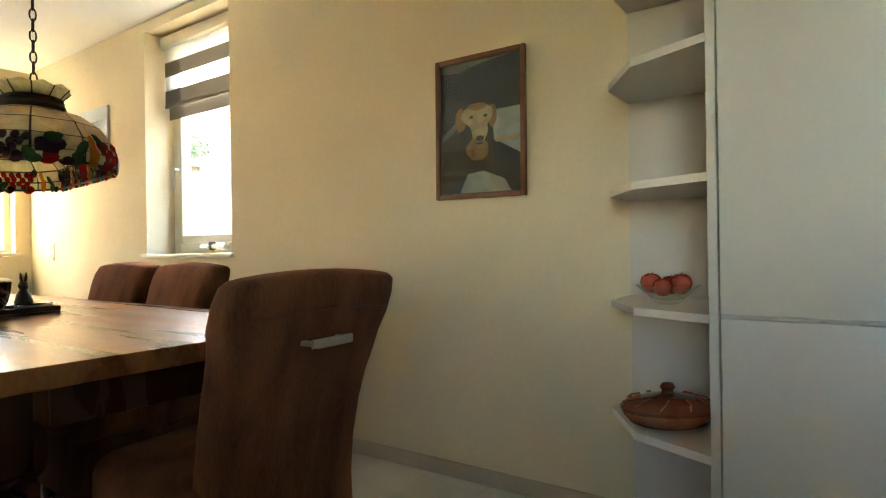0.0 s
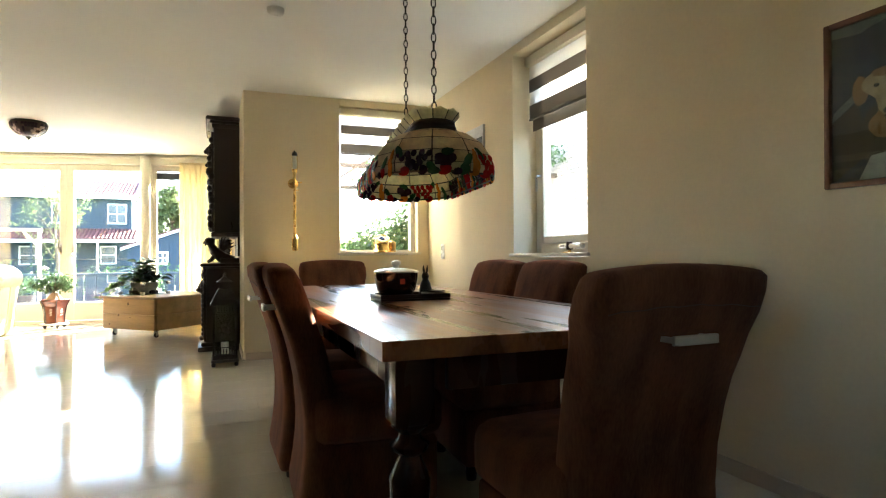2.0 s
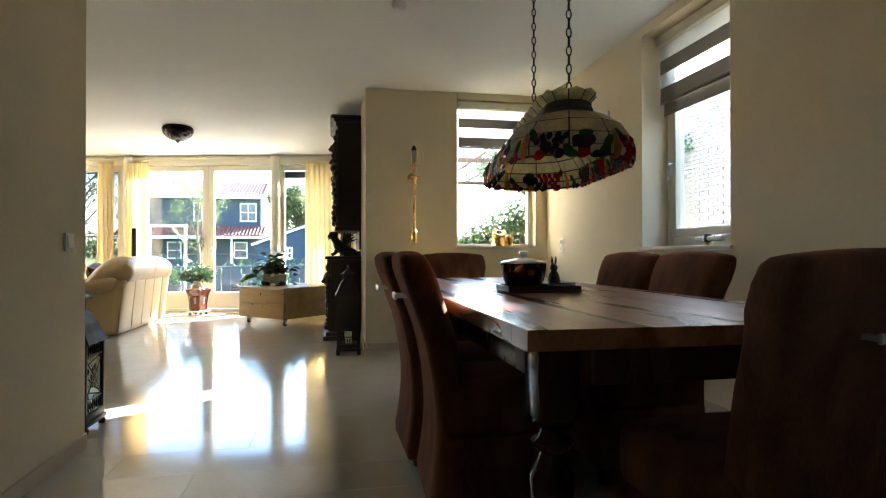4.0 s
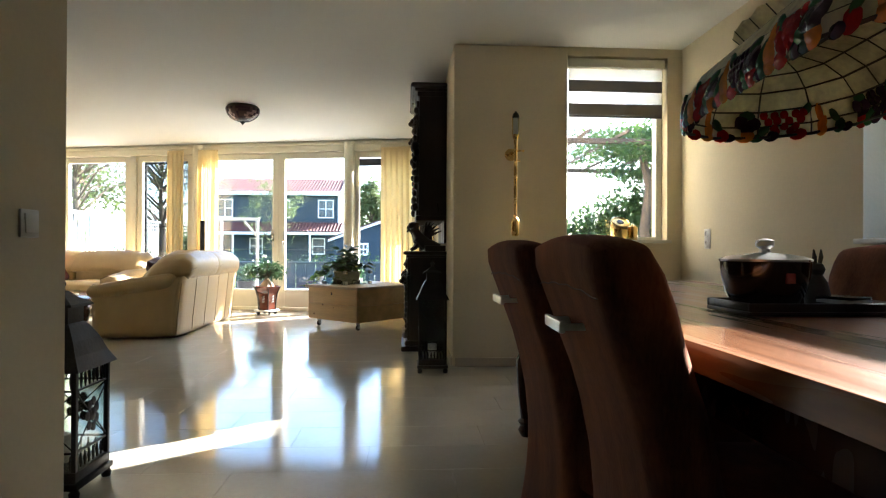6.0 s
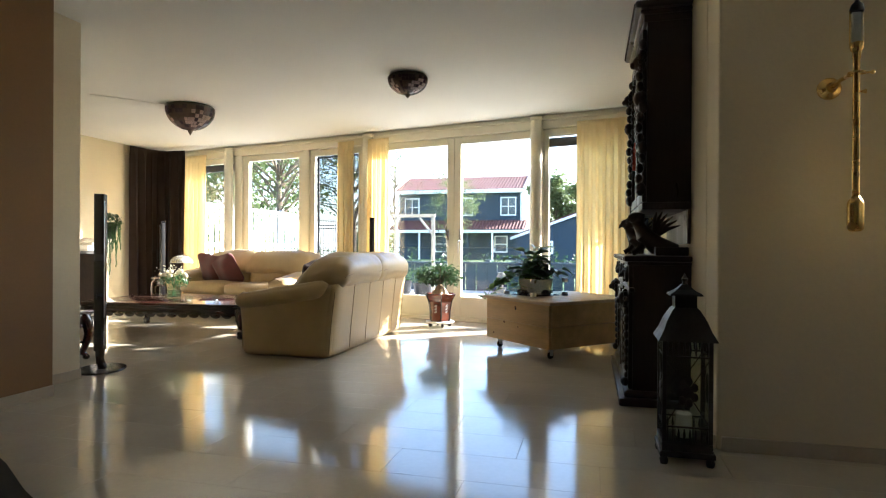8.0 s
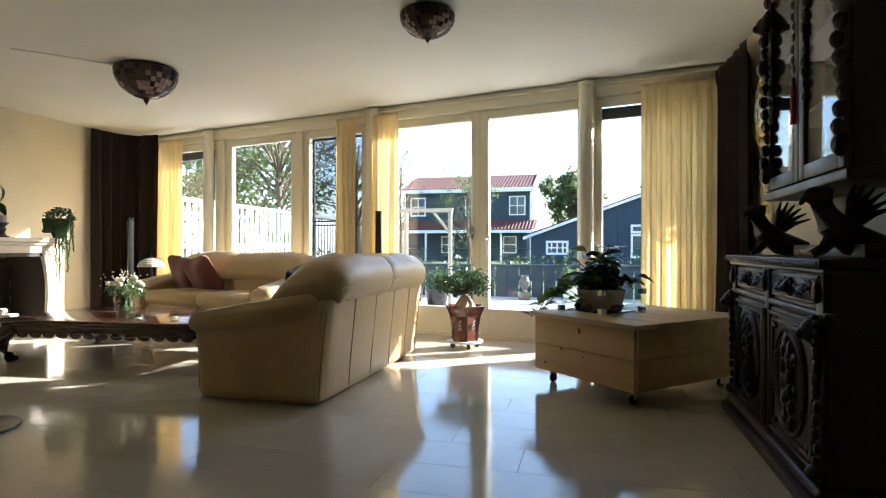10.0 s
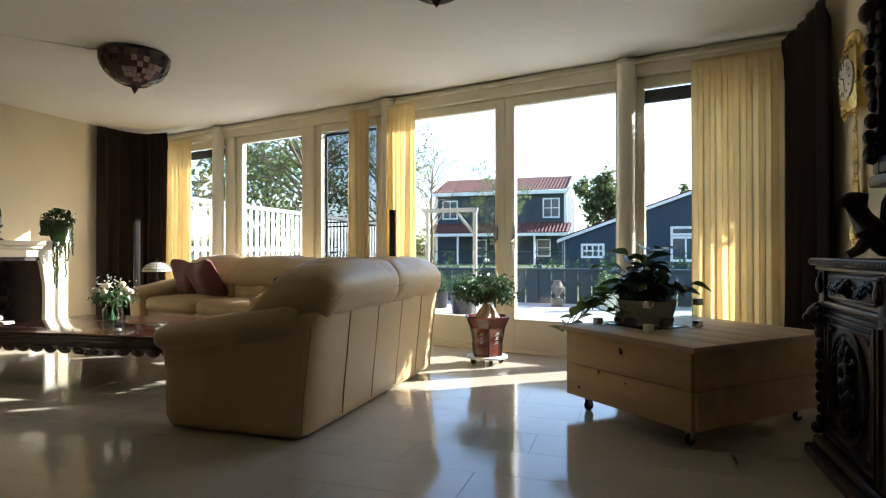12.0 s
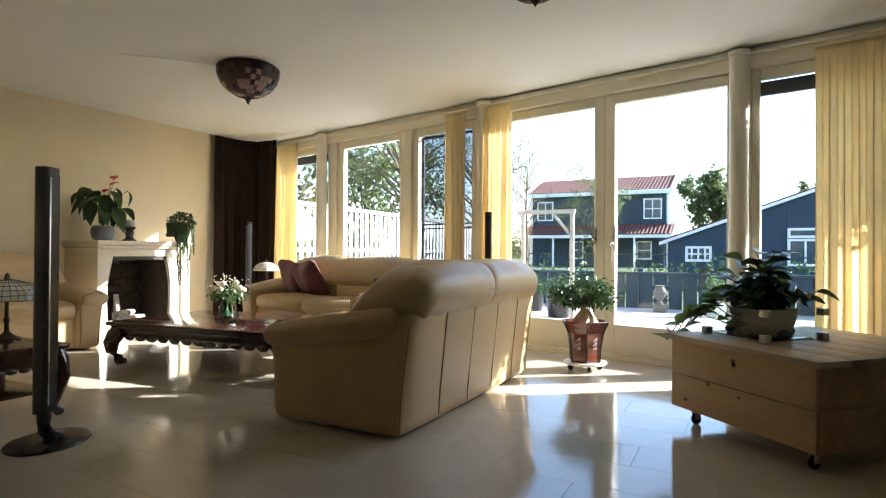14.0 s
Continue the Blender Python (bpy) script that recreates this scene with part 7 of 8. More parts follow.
def cabinet():
    x0, x1, yb, yf = -7.89, -6.44, YL - 0.004, 0.50
    t = thing("carved_cabinet", "black-brown carved oak cabinet with glazed upper doors", "cabinet")
    rnd = random.Random(17)
    part("plinth", merge(B((x0 - 0.03, yf - 0.06, 0.0), (x1 + 0.03, yb, 0.05), 0.01), B((x0 - 0.015, yf - 0.03, 0.05), (x1 + 0.015, yb, 0.095), 0.018, 3)), DARKWOOD, t)
    part("lower_case", B((x0, yf + 0.02, 0.095), (x1, yb, 0.875), 0.004), DARKWOOD, t)
    slab = part("slab", B((x0 - 0.04, yf - 0.035, 0.89), (x1 + 0.04, yb, 0.925), 0.008), DARKWOOD, t)
    bm = bmesh.new()
    n = 64
    for i in range(n):
        knob(bm, (x0 - 0.03 + (x1 - x0 + 0.06) * (i + 0.5) / n, yf - 0.036, 0.907), 0.0125, 0.8, 0.6, 1.0, 6)
    part("gadroon_edge", bm, DARKWOOD, slab)
    part("slab_moulding", B((x0 - 0.02, yf - 0.015, 0.868), (x1 + 0.02, yb, 0.889), 0.008, 3), DARKWOOD, t)
    part("waist_moulding", B((x0 - 0.012, yf - 0.005, 0.70), (x1 + 0.012, yf + 0.03, 0.73), 0.01, 3), DARKWOOD, t)
    mid = (x0 + x1) / 2
    for a, b in ((x0 + 0.10, mid - 0.05), (mid + 0.05, x1 - 0.10)):
        d = part("drawer", B((a, yf + 0.004, 0.745), (b, yf + 0.03, 0.858), 0.006), DARKWOOD, t)
        bm = bmesh.new()
        for q in (((a + 0.02, yf - 0.002, 0.842), (b - 0.02, yf + 0.006, 0.85)), ((a + 0.02, yf - 0.002, 0.752), (b - 0.02, yf + 0.006, 0.76))):
            box(bm, q[0], q[1], 0.003)
        garland(bm, a + 0.04, (a + b) / 2 - 0.05, yf - 0.002, 0.802, rnd)
        garland(bm, (a + b) / 2 + 0.05, b - 0.04, yf - 0.002, 0.802, rnd)
        part("drawer_carving", bm, DARKWOOD, d, "carved garland")
        bm = bmesh.new()
        carved_head(bm, ((a + b) / 2, yf - 0.008, 0.802), 0.03)
        part("drawer_pull", bm, DARKWOOD, d, "carved mask pull")
        # door below: stepped frame, oval wreath and hanging carving
        dr = part("door", B((a - 0.01, yf + 0.004, 0.11), (b + 0.01, yf + 0.03, 0.69), 0.006), DARKWOOD, t)
        bm = bmesh.new()
        for e, y in ((0.0, 0.0), (0.03, 0.004)):
            A, Bb, z0, z1 = a + e, b - e, 0.125 + e, 0.675 - e
            for lo, hi in (((A, yf - 0.012 + y, z0), (A + 0.018, yf + 0.006, z1)), ((Bb - 0.018, yf - 0.012 + y, z0), (Bb, yf + 0.006, z1)), ((A + 0.018, yf - 0.012 + y, z1 - 0.018), (Bb - 0.018, yf + 0.006, z1)), ((A + 0.018, yf - 0.012 + y, z0), (Bb - 0.018, yf + 0.006, z0 + 0.018))):
                box(bm, lo, hi, 0.005)
        part("door_moulding", bm, DARKWOOD, dr)
        bm = bmesh.new()
        cx, cz, rx, rz = (a + b) / 2, 0.40, (b - a) / 2 - 0.09, 0.225
        for rr in (1.0, 0.86):
            tube(bm, [(cx + rx * rr * math.cos(2 * math.pi * i / 36), yf - 0.004, cz + rz * rr * math.sin(2 * math.pi * i / 36)) for i in range(37)], 0.011 * rr, 7)
        part("oval_wreath", bm, DARKWOOD, dr, "carved oval moulding")
        bm = bmesh.new()
        for i in range(16):
            f = i / 15
            px = cx + 0.05 * math.sin(i * 2.2)
            pz = cz + 0.17 - 0.34 * f
            knob(bm, (px, yf - 0.012, pz), 0.026 - 0.006 * abs(f - 0.5), 0.9, 0.7, 1.3, 8)
            if i % 3 == 0:
                scroll(bm, (cx - 0.06 * math.cos(i), yf - 0.004, pz), 0.035, 1.2, (1, 0, 0), (0, 0, 1), 0.009, 6, 10, i)
        for sx in (-1, 1):
            for sz in (-1, 1):
                scroll(bm, (cx + sx * (rx + 0.015), yf, cz + sz * (rz + 0.0)), 0.035, 1.2, (sx, 0, 0), (0, 0, sz), 0.009)
        part("relief_carving", bm, DARKWOOD, dr, "carved hanging game relief")
        part("keyhole", lathe(bmesh.new(), [(0.008, 0.0), (0.006, 0.004), (0.0, 0.004)], 10, Matrix.Translation(((b + 0.005) if a < mid - 0.3 else (a - 0.005), yf + 0.003, 0.42)) @ Matrix.Rotation(radians(90), 4, "X")), BRASS, dr)
    # carved corner and centre posts
    for px in (x0 + 0.045, mid, x1 - 0.045):
        bm = bmesh.new()
        box(bm, (px - 0.035, yf - 0.005, 0.10), (px + 0.035, yf + 0.03, 0.87), 0.006)
        if px != mid:
            carved_head(bm, (px, yf - 0.03, 0.66), 0.045)
            for i in range(9):
                z = 0.58 - i * 0.05
                knob(bm, (px + 0.012 * math.sin(i * 2), yf - 0.016, z), 0.024 - 0.001 * i, 1, 0.8, 1.3, 8)
            knob(bm, (px, yf - 0.022, 0.14), 0.036, 1, 0.8, 0.8)
        else:
            tube(bm, [(px, yf - 0.008, 0.12), (px, yf - 0.008, 0.68)], 0.013, 8)
        knob(bm, (px, yf - 0.012, 0.80), 0.026, 0.9, 0.7, 1.6)
        scroll(bm, (px, yf - 0.012, 0.845), 0.02, 1.2, (1, 0, 0), (0, 0, 1), 0.007)
        part("carved_post", bm, DARKWOOD, t, "carved post with a lion mask" if px != mid else "")
    # winged beasts that carry the upper case
    for px in (x0 + 0.27, x1 - 0.24):
        bm = bmesh.new()
        tube(bm, [(px, 0.80, 0.95), (px, 0.68, 0.99), (px, 0.60, 1.06), (px, 0.565, 1.14), (px, 0.58, 1.20)], [0.05, 0.065, 0.055, 0.04, 0.03], 10)
        knob(bm, (px, 0.545, 1.17), 0.042, 0.85, 1.1, 0.9)
        tube(bm, [(px, 0.53, 1.17), (px, 0.50, 1.155), (px, 0.49, 1.135)], [0.02, 0.014, 0.006], 7)
        for i in range(6):
            a = 0.5 + i * 0.2
            tube(bm, [(px, 0.66, 1.04), (px, 0.66 + 0.10 * math.cos(a), 1.04 + 0.12 * math.sin(a)), (px, 0.66 + 0.175 * math.cos(a) + 0.01, 1.03 + 0.19 * math.sin(a))], [0.018, 0.014, 0.004], 6)
        for y in (0.57, 0.74):
            tube(bm, [(px, y + 0.03, 1.0), (px, y, 0.96), (px, y - 0.04, 0.938)], [0.03, 0.022, 0.018], 7)
        part("winged_support", bm, DARKWOOD, t, "carved winged beast support")
    part("niche_shelf", B((x0 + 0.55, 0.66, 0.926), (x1 - 0.10, yb, 0.98), 0.006), DARKWOOD, t)
    # upper case
    u0, u1, uf, z0, z1 = -7.48, -6.48, 0.60, 1.24, 2.34
    part("upper_floor", B((u0 - 0.03, uf - 0.03, z0 - 0.03), (u1 + 0.03, yb, z0 + 0.015), 0.01, 3), DARKWOOD, t)
    part("upper_back", B((u0, yb - 0.02, 1.0), (u1, yb, z1)), DARKWOOD, t, smooth=False)
    part("upper_side", B((u0, uf, z0 + 0.015), (u0 + 0.03, yb - 0.02, z1)), DARKWOOD, t, smooth=False)
    part("upper_side", B((u1 - 0.03, uf, z0 + 0.015), (u1, yb - 0.02, z1)), DARKWOOD, t, smooth=False)
    part("upper_top", B((u0, uf, z1), (u1, yb, z1 + 0.03)), DARKWOOD, t, smooth=False)
    for z in (1.58, 1.92):
        part("glass_shelf", B((u0 + 0.032, uf + 0.05, z), (u1 - 0.032, yb - 0.022, z + 0.02), 0.003), mat("grey_painted_shelf", (0.24, 0.22, 0.19), 0.5, scale=9) if "grey_painted_shelf" not in bpy.data.materials else bpy.data.materials["grey_painted_shelf"], t)
    um = (u0 + u1) / 2
    for a, b in ((u0 + 0.005, um - 0.002), (um + 0.002, u1 - 0.005)):
        bm = bmesh.new()
        f = 0.065
        for lo, hi in (((a, uf - 0.028, z0 + 0.02), (a + f, uf - 0.002, z1 - 0.01)), ((b - f, uf - 0.028, z0 + 0.02), (b, uf - 0.002, z1 - 0.01)), ((a + f, uf - 0.028, z1 - 0.10), (b - f, uf - 0.002, z1 - 0.01)), ((a + f, uf - 0.028, z0 + 0.02), (b - f, uf - 0.002, z0 + 0.085))):
            box(bm, lo, hi, 0.008)
        dr = part("glazed_door", bm, DARKWOOD, t)
        part("pane", B((a + f - 0.004, uf - 0.016, z0 + 0.08), (b - f + 0.004, uf - 0.012, z1 - 0.095)), GLASS, dr, smooth=False)
        bm = bmesh.new()
        for i in range(10):
            zz = 1.62 + i * 0.05
            for xx in (a + f, b - f):
                s = 1 if xx == a + f else -1
                knob(bm, (xx + s * 0.012 * math.sin(i * 1.7), uf - 0.026, zz), 0.021, 1.2, 0.6, 1.1, 7)
        for i in range(7):
            scroll(bm, (a + f + (b - a - 2 * f) * (i + 0.5) / 7, uf - 0.022, z1 - 0.09 - 0.02 * math.sin(math.pi * (i + 0.5) / 7)), 0.026, 1.2, (1, 0, 0), (0, 0, -1), 0.009, 6, 9, i)
        part("door_carving", bm, DARKWOOD, dr, "carved leaf border")
    part("tassel", tube(bmesh.new(), [(um - 0.035, uf - 0.034, 1.72), (um - 0.035, uf - 0.037, 1.66), (um - 0.035, uf - 0.036, 1.52)], [0.004, 0.011, 0.014], 8), APPLE, t, "red key tassel")
    for px in (u0 + 0.035, u1 - 0.01):
        bm = bmesh.new()
        for i in range(15):
            z = 1.34 + i * 0.064
            knob(bm, (px + 0.008 * math.sin(i), uf - 0.036 - 0.012 * math.sin(i * 1.3), z), 0.03 if i % 4 else 0.04, 0.9, 0.85, 1.1, 8)
        carved_head(bm, (px, uf - 0.05, 2.12), 0.045)
        knob(bm, (px, uf - 0.045, 1.90), 0.04, 1, 1, 1.2)
        part("carved_figure_post", bm, DARKWOOD, t, "carved column of fruit and masks")
    part("frieze", B((u0 - 0.01, uf - 0.02, z1 + 0.03), (u1 + 0.01, yb, z1 + 0.075), 0.006), DARKWOOD, t)
    part("cornice", merge(B((u0 - 0.03, uf - 0.045, z1 + 0.075), (u1 + 0.03, yb, z1 + 0.105), 0.012, 3), B((u0 - 0.06, uf - 0.075, z1 + 0.105), (u1 + 0.06, yb, z1 + 0.15), 0.014, 3)), DARKWOOD, t)
    bm = bmesh.new()
    for i in range(40):
        knob(bm, (u0 - 0.04 + (u1 - u0 + 0.08) * (i + 0.5) / 40, uf - 0.076, z1 + 0.128), 0.014, 0.7, 0.6, 1.1, 6)
    part("cornice_beading", bm, DARKWOOD, t)
    # glasses in the upper case
    for z in (1.2555, 1.60, 1.94):
        for i in range(6):
            x = u0 + 0.12 + i * 0.152 + rnd.uniform(-0.02, 0.02)
            g = thing("wine_glass", "clear stemmed glass in the glazed cabinet", "glass", Matrix.Translation((x, 0.74, z)), "glasses in the cabinet")
            part("goblet", lathe(bmesh.new(), [(0.03, 0.0), (0.03, 0.003), (0.004, 0.008), (0.004, 0.07), (0.02, 0.08), (0.035, 0.12), (0.031, 0.17), (0.029, 0.17), (0.032, 0.12), (0.0, 0.082)], 14), CLEAR, g)


cabinet()


def comtoise_clock():
    t = thing("pendulum_clock", "gilt wall clock with an embossed lyre pendulum", "clock", Matrix.Translation((-8.46, YL, 0)) @ Matrix.Rotation(radians(90), 4, "X"))
    part("case", B((-0.13, 1.72, 0.001), (0.13, 2.06, 0.075), 0.012), GOLD, t)
    part("dial", lathe(bmesh.new(), [(0.105, 0.076), (0.11, 0.082), (0.1, 0.088), (0.0, 0.09)], 32, Matrix.Translation((0, 1.90, 0))), mat("enamel_white", (0.72, 0.70, 0.62), 0.3, scale=9), t, "white enamel dial")
    for i in range(12):
        a = i * math.pi / 6
        part("numeral", B((-0.0035, 0.07, 0.0905), (0.0035, 0.094, 0.092), 0, 2, Matrix.Translation((0, 1.90, 0)) @ RZ(math.degrees(a))), BLACK, t, smooth=False)
    for a, l in ((70, 0.05), (200, 0.075)):
        part("hand", B((-0.003, -0.01, 0.093), (0.003, l, 0.095), 0, 2, Matrix.Translation((0, 1.90, 0)) @ RZ(a)), BLACK, t, smooth=False)
    bm = bmesh.new()
    for i in range(14):
        a = math.pi * i / 13
        knob(bm, (0.12 * math.cos(a), 2.06 + 0.085 * math.sin(a), 0.05), 0.022, 1, 1, 0.6, 7)
    for s in (-1, 1):
        scroll(bm, (s * 0.06, 2.07, 0.06), 0.045, 1.4, (s, 0, 0), (0, 1, 0), 0.01)
        scroll(bm, (s * 0.08, 1.72, 0.06), 0.04, 1.3, (s, 0, 0), (0, -1, 0), 0.009)
    part("crest", bm, GOLD, t, "embossed gilt crest")
    bm = bmesh.new()
    widths = [(1.70, 0.006), (1.62, 0.016), (1.52, 0.026), (1.44, 0.032), (1.38, 0.024), (1.34, 0.034), (1.26, 0.046), (1.18, 0.034), (1.14, 0.05), (1.10, 0.072), (1.04, 0.084), (0.99, 0.066), (0.965, 0.03)]
    pts = [(w, z) for z, w in widths] + [(-w, z) for z, w in reversed(widths)]
    prism(bm, pts, 0.008, Matrix.Translation((0, 0, 0.03)))
    part("pendulum", bm, GOLD, t, "embossed gilt pendulum")
    bm = bmesh.new()
    for z, w in widths[1:]:
        for s in (-1, 1):
            scroll(bm, (s * w * 0.6, z, 0.04), max(0.01, w * 0.4), 1.2, (s, 0, 0), (0, 1, 0), 0.004, 5, 9, z * 9)
            knob(bm, (s * w * 0.97, z, 0.036), 0.008, 1, 1, 0.7, 6)
    tube(bm, [(0.055 * math.cos(2 * math.pi * i / 20), 1.045 + 0.055 * math.sin(2 * math.pi * i / 20), 0.04) for i in range(21)], 0.006, 5)
    knob(bm, (0, 1.045, 0.042), 0.03, 1, 1, 0.4)
    part("pendulum_relief", bm, GOLD, t)


comtoise_clock()

# ---- outside ----
ground = structure("ground", B((-260, -220, -0.45), (120, 260, -0.12)), GRASS, "garden ground reaching the horizon", "ground")
structure("terrace", prism(bmesh.new(), [tuple(wl(-3.6, -0.16).xy), (-15.9, 3.6), (-15.9, -7.6), tuple(wl(7.2, -0.16).xy)], 0.10, Matrix.Translation((0, 0, -0.121))), DECK, "pale sunlit paved terrace", "terrace")
structure("side_yard", B((-12.0, 1.2, -0.119), (4.5, 6.0, -0.03)), DECK, "paved side yard beside the house", "pavement")
structure("road", B((-34, -60, -0.118), (-24, 60, -0.10)), mat("road_asphalt", (0.06, 0.06, 0.06), 0.9, scale=3), "grey asphalt lane behind the garden", "road")


def boards(parent, name, x, y0, y1, zf, material, step=0.18):
    """Upright cladding boards on a wall that faces +x, up to the height zf(y)."""
    bm = bmesh.new()
    n = int((y1 - y0) / step)
    for i in range(n):
        a, b = y0 + i * step, y0 + (i + 1) * step - 0.012
        pr = prism(bmesh.new(), [(a, -0.1), (b, -0.1), (b, zf(b)), (a, zf(a))], 0.03 + 0.006 * (i % 2), Matrix(((0, 0, 1, x), (1, 0, 0, 0), (0, 1, 0, 0), (0, 0, 0, 1))))
        me = bpy.data.meshes.new("t")
        pr.to_mesh(me)
        pr.free()
        bm.from_mesh(me)
        bpy.data.meshes.remove(me)
    return part(name, bm, material, parent, smooth=False)


def tiled_roof(parent, x0, x1, y0, y1, z0, z1, step=0.28):
    """A pantile slope rising from x0, z0 to x1, z1 in waves along y."""
    bm = bmesh.new()
    n = int((y1 - y0) / step) * 4
    rows = 14
    grid = []
    for r in range(rows + 1):
        f = r / rows
        for lip in ((0.0, 0.0), (0.0, 0.045)) if 0 < r < rows else ((0.0, 0.0),):
            grid.append([bm.verts.new((x0 + (x1 - x0) * f, y0 + (y1 - y0) * i / n, z0 + (z1 - z0) * f + 0.06 * math.sin(i * math.pi / 2) - lip[1])) for i in range(n + 1)])
    for a, b in zip(grid, grid[1:]):
        for i in range(n):
            bm.faces.new((a[i], a[i + 1], b[i + 1], b[i]))
    bmesh.ops.recalc_face_normals(bm, faces=bm.faces)
    o = part("roof", bm, ROOFT, parent, "red pantile roof", smooth=False)
    o.modifiers.new("thick", "SOLIDIFY").thickness = 0.05
    return o


def house_window(parent, x, yc, zc, w, h, cols=2, rows=2):
    bm = bmesh.new()
    f = 0.10
    for lo, hi in (((x, yc - w, zc - h), (x + 0.08, yc - w + f, zc + h)), ((x, yc + w - f, zc - h), (x + 0.08, yc + w, zc + h)), ((x, yc - w + f, zc + h - f), (x + 0.08, yc + w - f, zc + h)), ((x, yc - w + f, zc - h), (x + 0.08, yc + w - f, zc - h + f))):
        box(bm, lo, hi)
    for i in range(1, cols):
        y = yc - w + 2 * w * i / cols
        box(bm, (x, y - 0.035, zc - h + f), (x + 0.06, y + 0.035, zc + h - f))
    for i in range(1, rows):
        z = zc - h + 2 * h * i / rows
        box(bm, (x, yc - w + f, z - 0.03), (x + 0.05, yc + w - f, z + 0.03))
    wnd = part("window", bm, TRIMW, parent, smooth=False)
    part("pane", B((x - 0.01, yc - w + f, zc - h + f), (x + 0.02, yc + w - f, zc + h - f)), DARKGLASS, wnd, smooth=False)


def far_house():
    t = thing("timber_house", "dark blue timber house with red pantile roofs", "house", Matrix.Diagonal((1, 1, 1.085, 1)))
    x, y0, y1 = -55.0, -17.3, -5.75
    part("upper_wall", B((x - 8, y0, -0.2), (x, y1, 5.6)), TIMBER_BLUE, t, smooth=False)
    bm = bmesh.new()
    for i in range(22):
        box(bm, (x, y0, 3.2 + i * 0.11), (x + 0.03, y1, 3.2 + i * 0.11 + 0.095))
    part("weatherboards", bm, TIMBER_BLUE, t, smooth=False)
    tiled_roof(t, x + 0.5, x - 4, y0 - 0.3, y1 + 0.3, 5.75, 7.25)
    part("gutter_board", B((x + 0.35, y0 - 0.3, 5.45), (x + 0.6, y1 + 0.3, 5.72)), TRIMW, t, smooth=False)
    for y in (y0, y1):
        part("verge_board", prism(bmesh.new(), [(x + 0.5, 5.6), (x + 0.5, 5.85), (x - 4, 7.4), (x - 4, 7.15)], 0.2, Matrix(((1, 0, 0, 0), (0, 0, -1, y + (0.4 if y == y1 else -0.2)), (0, 1, 0, 0), (0, 0, 0, 1)))), TRIMW, t, smooth=False)
        part("corner_board", B((x + 0.001, y - 0.12, -0.2), (x + 0.09, y + 0.12, 5.45)), TRIMW, t, smooth=False)
    tiled_roof(t, x + 2.4, x + 0.02, y0 - 0.2, y1 + 0.5, 2.35, 3.15)
    part("porch_fascia", B((x + 2.2, y0 - 0.2, 2.1), (x + 2.45, y1 + 0.5, 2.33)), TRIMW, t, smooth=False)
    for i in range(6):
        y = y0 + 0.4 + i * 2.2
        part("porch_post", B((x + 2.2, y, -0.2), (x + 2.34, y + 0.14, 2.1)), TRIMW if i in (1, 4) else TIMBER_BLUE, t, smooth=False)
    part("porch_rail", B((x + 2.24, y0, 0.85), (x + 2.3, y1 + 0.4, 0.93)), BLACK, t, smooth=False)
    for y in (-6.95, -16.0, -10.9):
        house_window(t, x + 0.035, y, 4.35, 0.72, 0.78)
    for y in (-7.6, -13.2):
        house_window(t, x + 0.035, y, 1.2, 0.6, 0.7, 1, 2)


far_house()


def barn():
    t = thing("timber_barn", "dark blue-black boarded barn with white roof edge", "barn")
    x = -32.0
    zf = lambda y: 1.50 + (y + 3.32) * 0.362
    part("wall", prism(bmesh.new(), [(-3.3, -0.2), (6.0, -0.2), (6.0, zf(6.0)), (-3.3, zf(-3.3))], 0.3, Matrix(((0, 0, 1, x - 0.3), (1, 0, 0, 0), (0, 1, 0, 0), (0, 0, 0, 1)))), TIMBER_BLUE, t, smooth=False)
    boards(t, "cladding", x, -3.3, 6.0, lambda y: zf(y) - 0.02, TIMBER_BLUE)
    m = Matrix(((0, 0, 1, x - 0.2), (1, 0, 0, 0), (0, 1, 0, 0), (0, 0, 0, 1)))
    part("verge_board", prism(bmesh.new(), [(-3.65, zf(-3.65)), (6.0, zf(6.0)), (6.0, zf(6.0) + 0.13), (-3.65, zf(-3.65) + 0.13)], 0.38, m), TRIMW, t, smooth=False)
    part("roof", prism(bmesh.new(), [(-3.65, zf(-3.65) + 0.131), (6.0, zf(6.0) + 0.131), (6.0, zf(6.0) + 0.2), (-3.65, zf(-3.65) + 0.2)], -7.0, Matrix(((0, 0, 1, x + 0.1), (1, 0, 0, 0), (0, 1, 0, 0), (0, 0, 0, 1)))), ROOFT, t, smooth=False)
    house_window(t, x + 0.04, -2.06, 1.0, 0.52, 0.33, 4, 2)
    house_window(t, x + 0.04, 1.85, 1.08, 0.62, 0.55, 2, 1)
    house_window(t, x + 0.04, 1.85, 1.86, 0.62, 0.2, 1, 1)


barn()


# white timber greyed: the backlit side's shade is put into the colour
TRELW = mat("shade_grey_paint", (0.24, 0.245, 0.235), 0.7, var=0.15, scale=6)
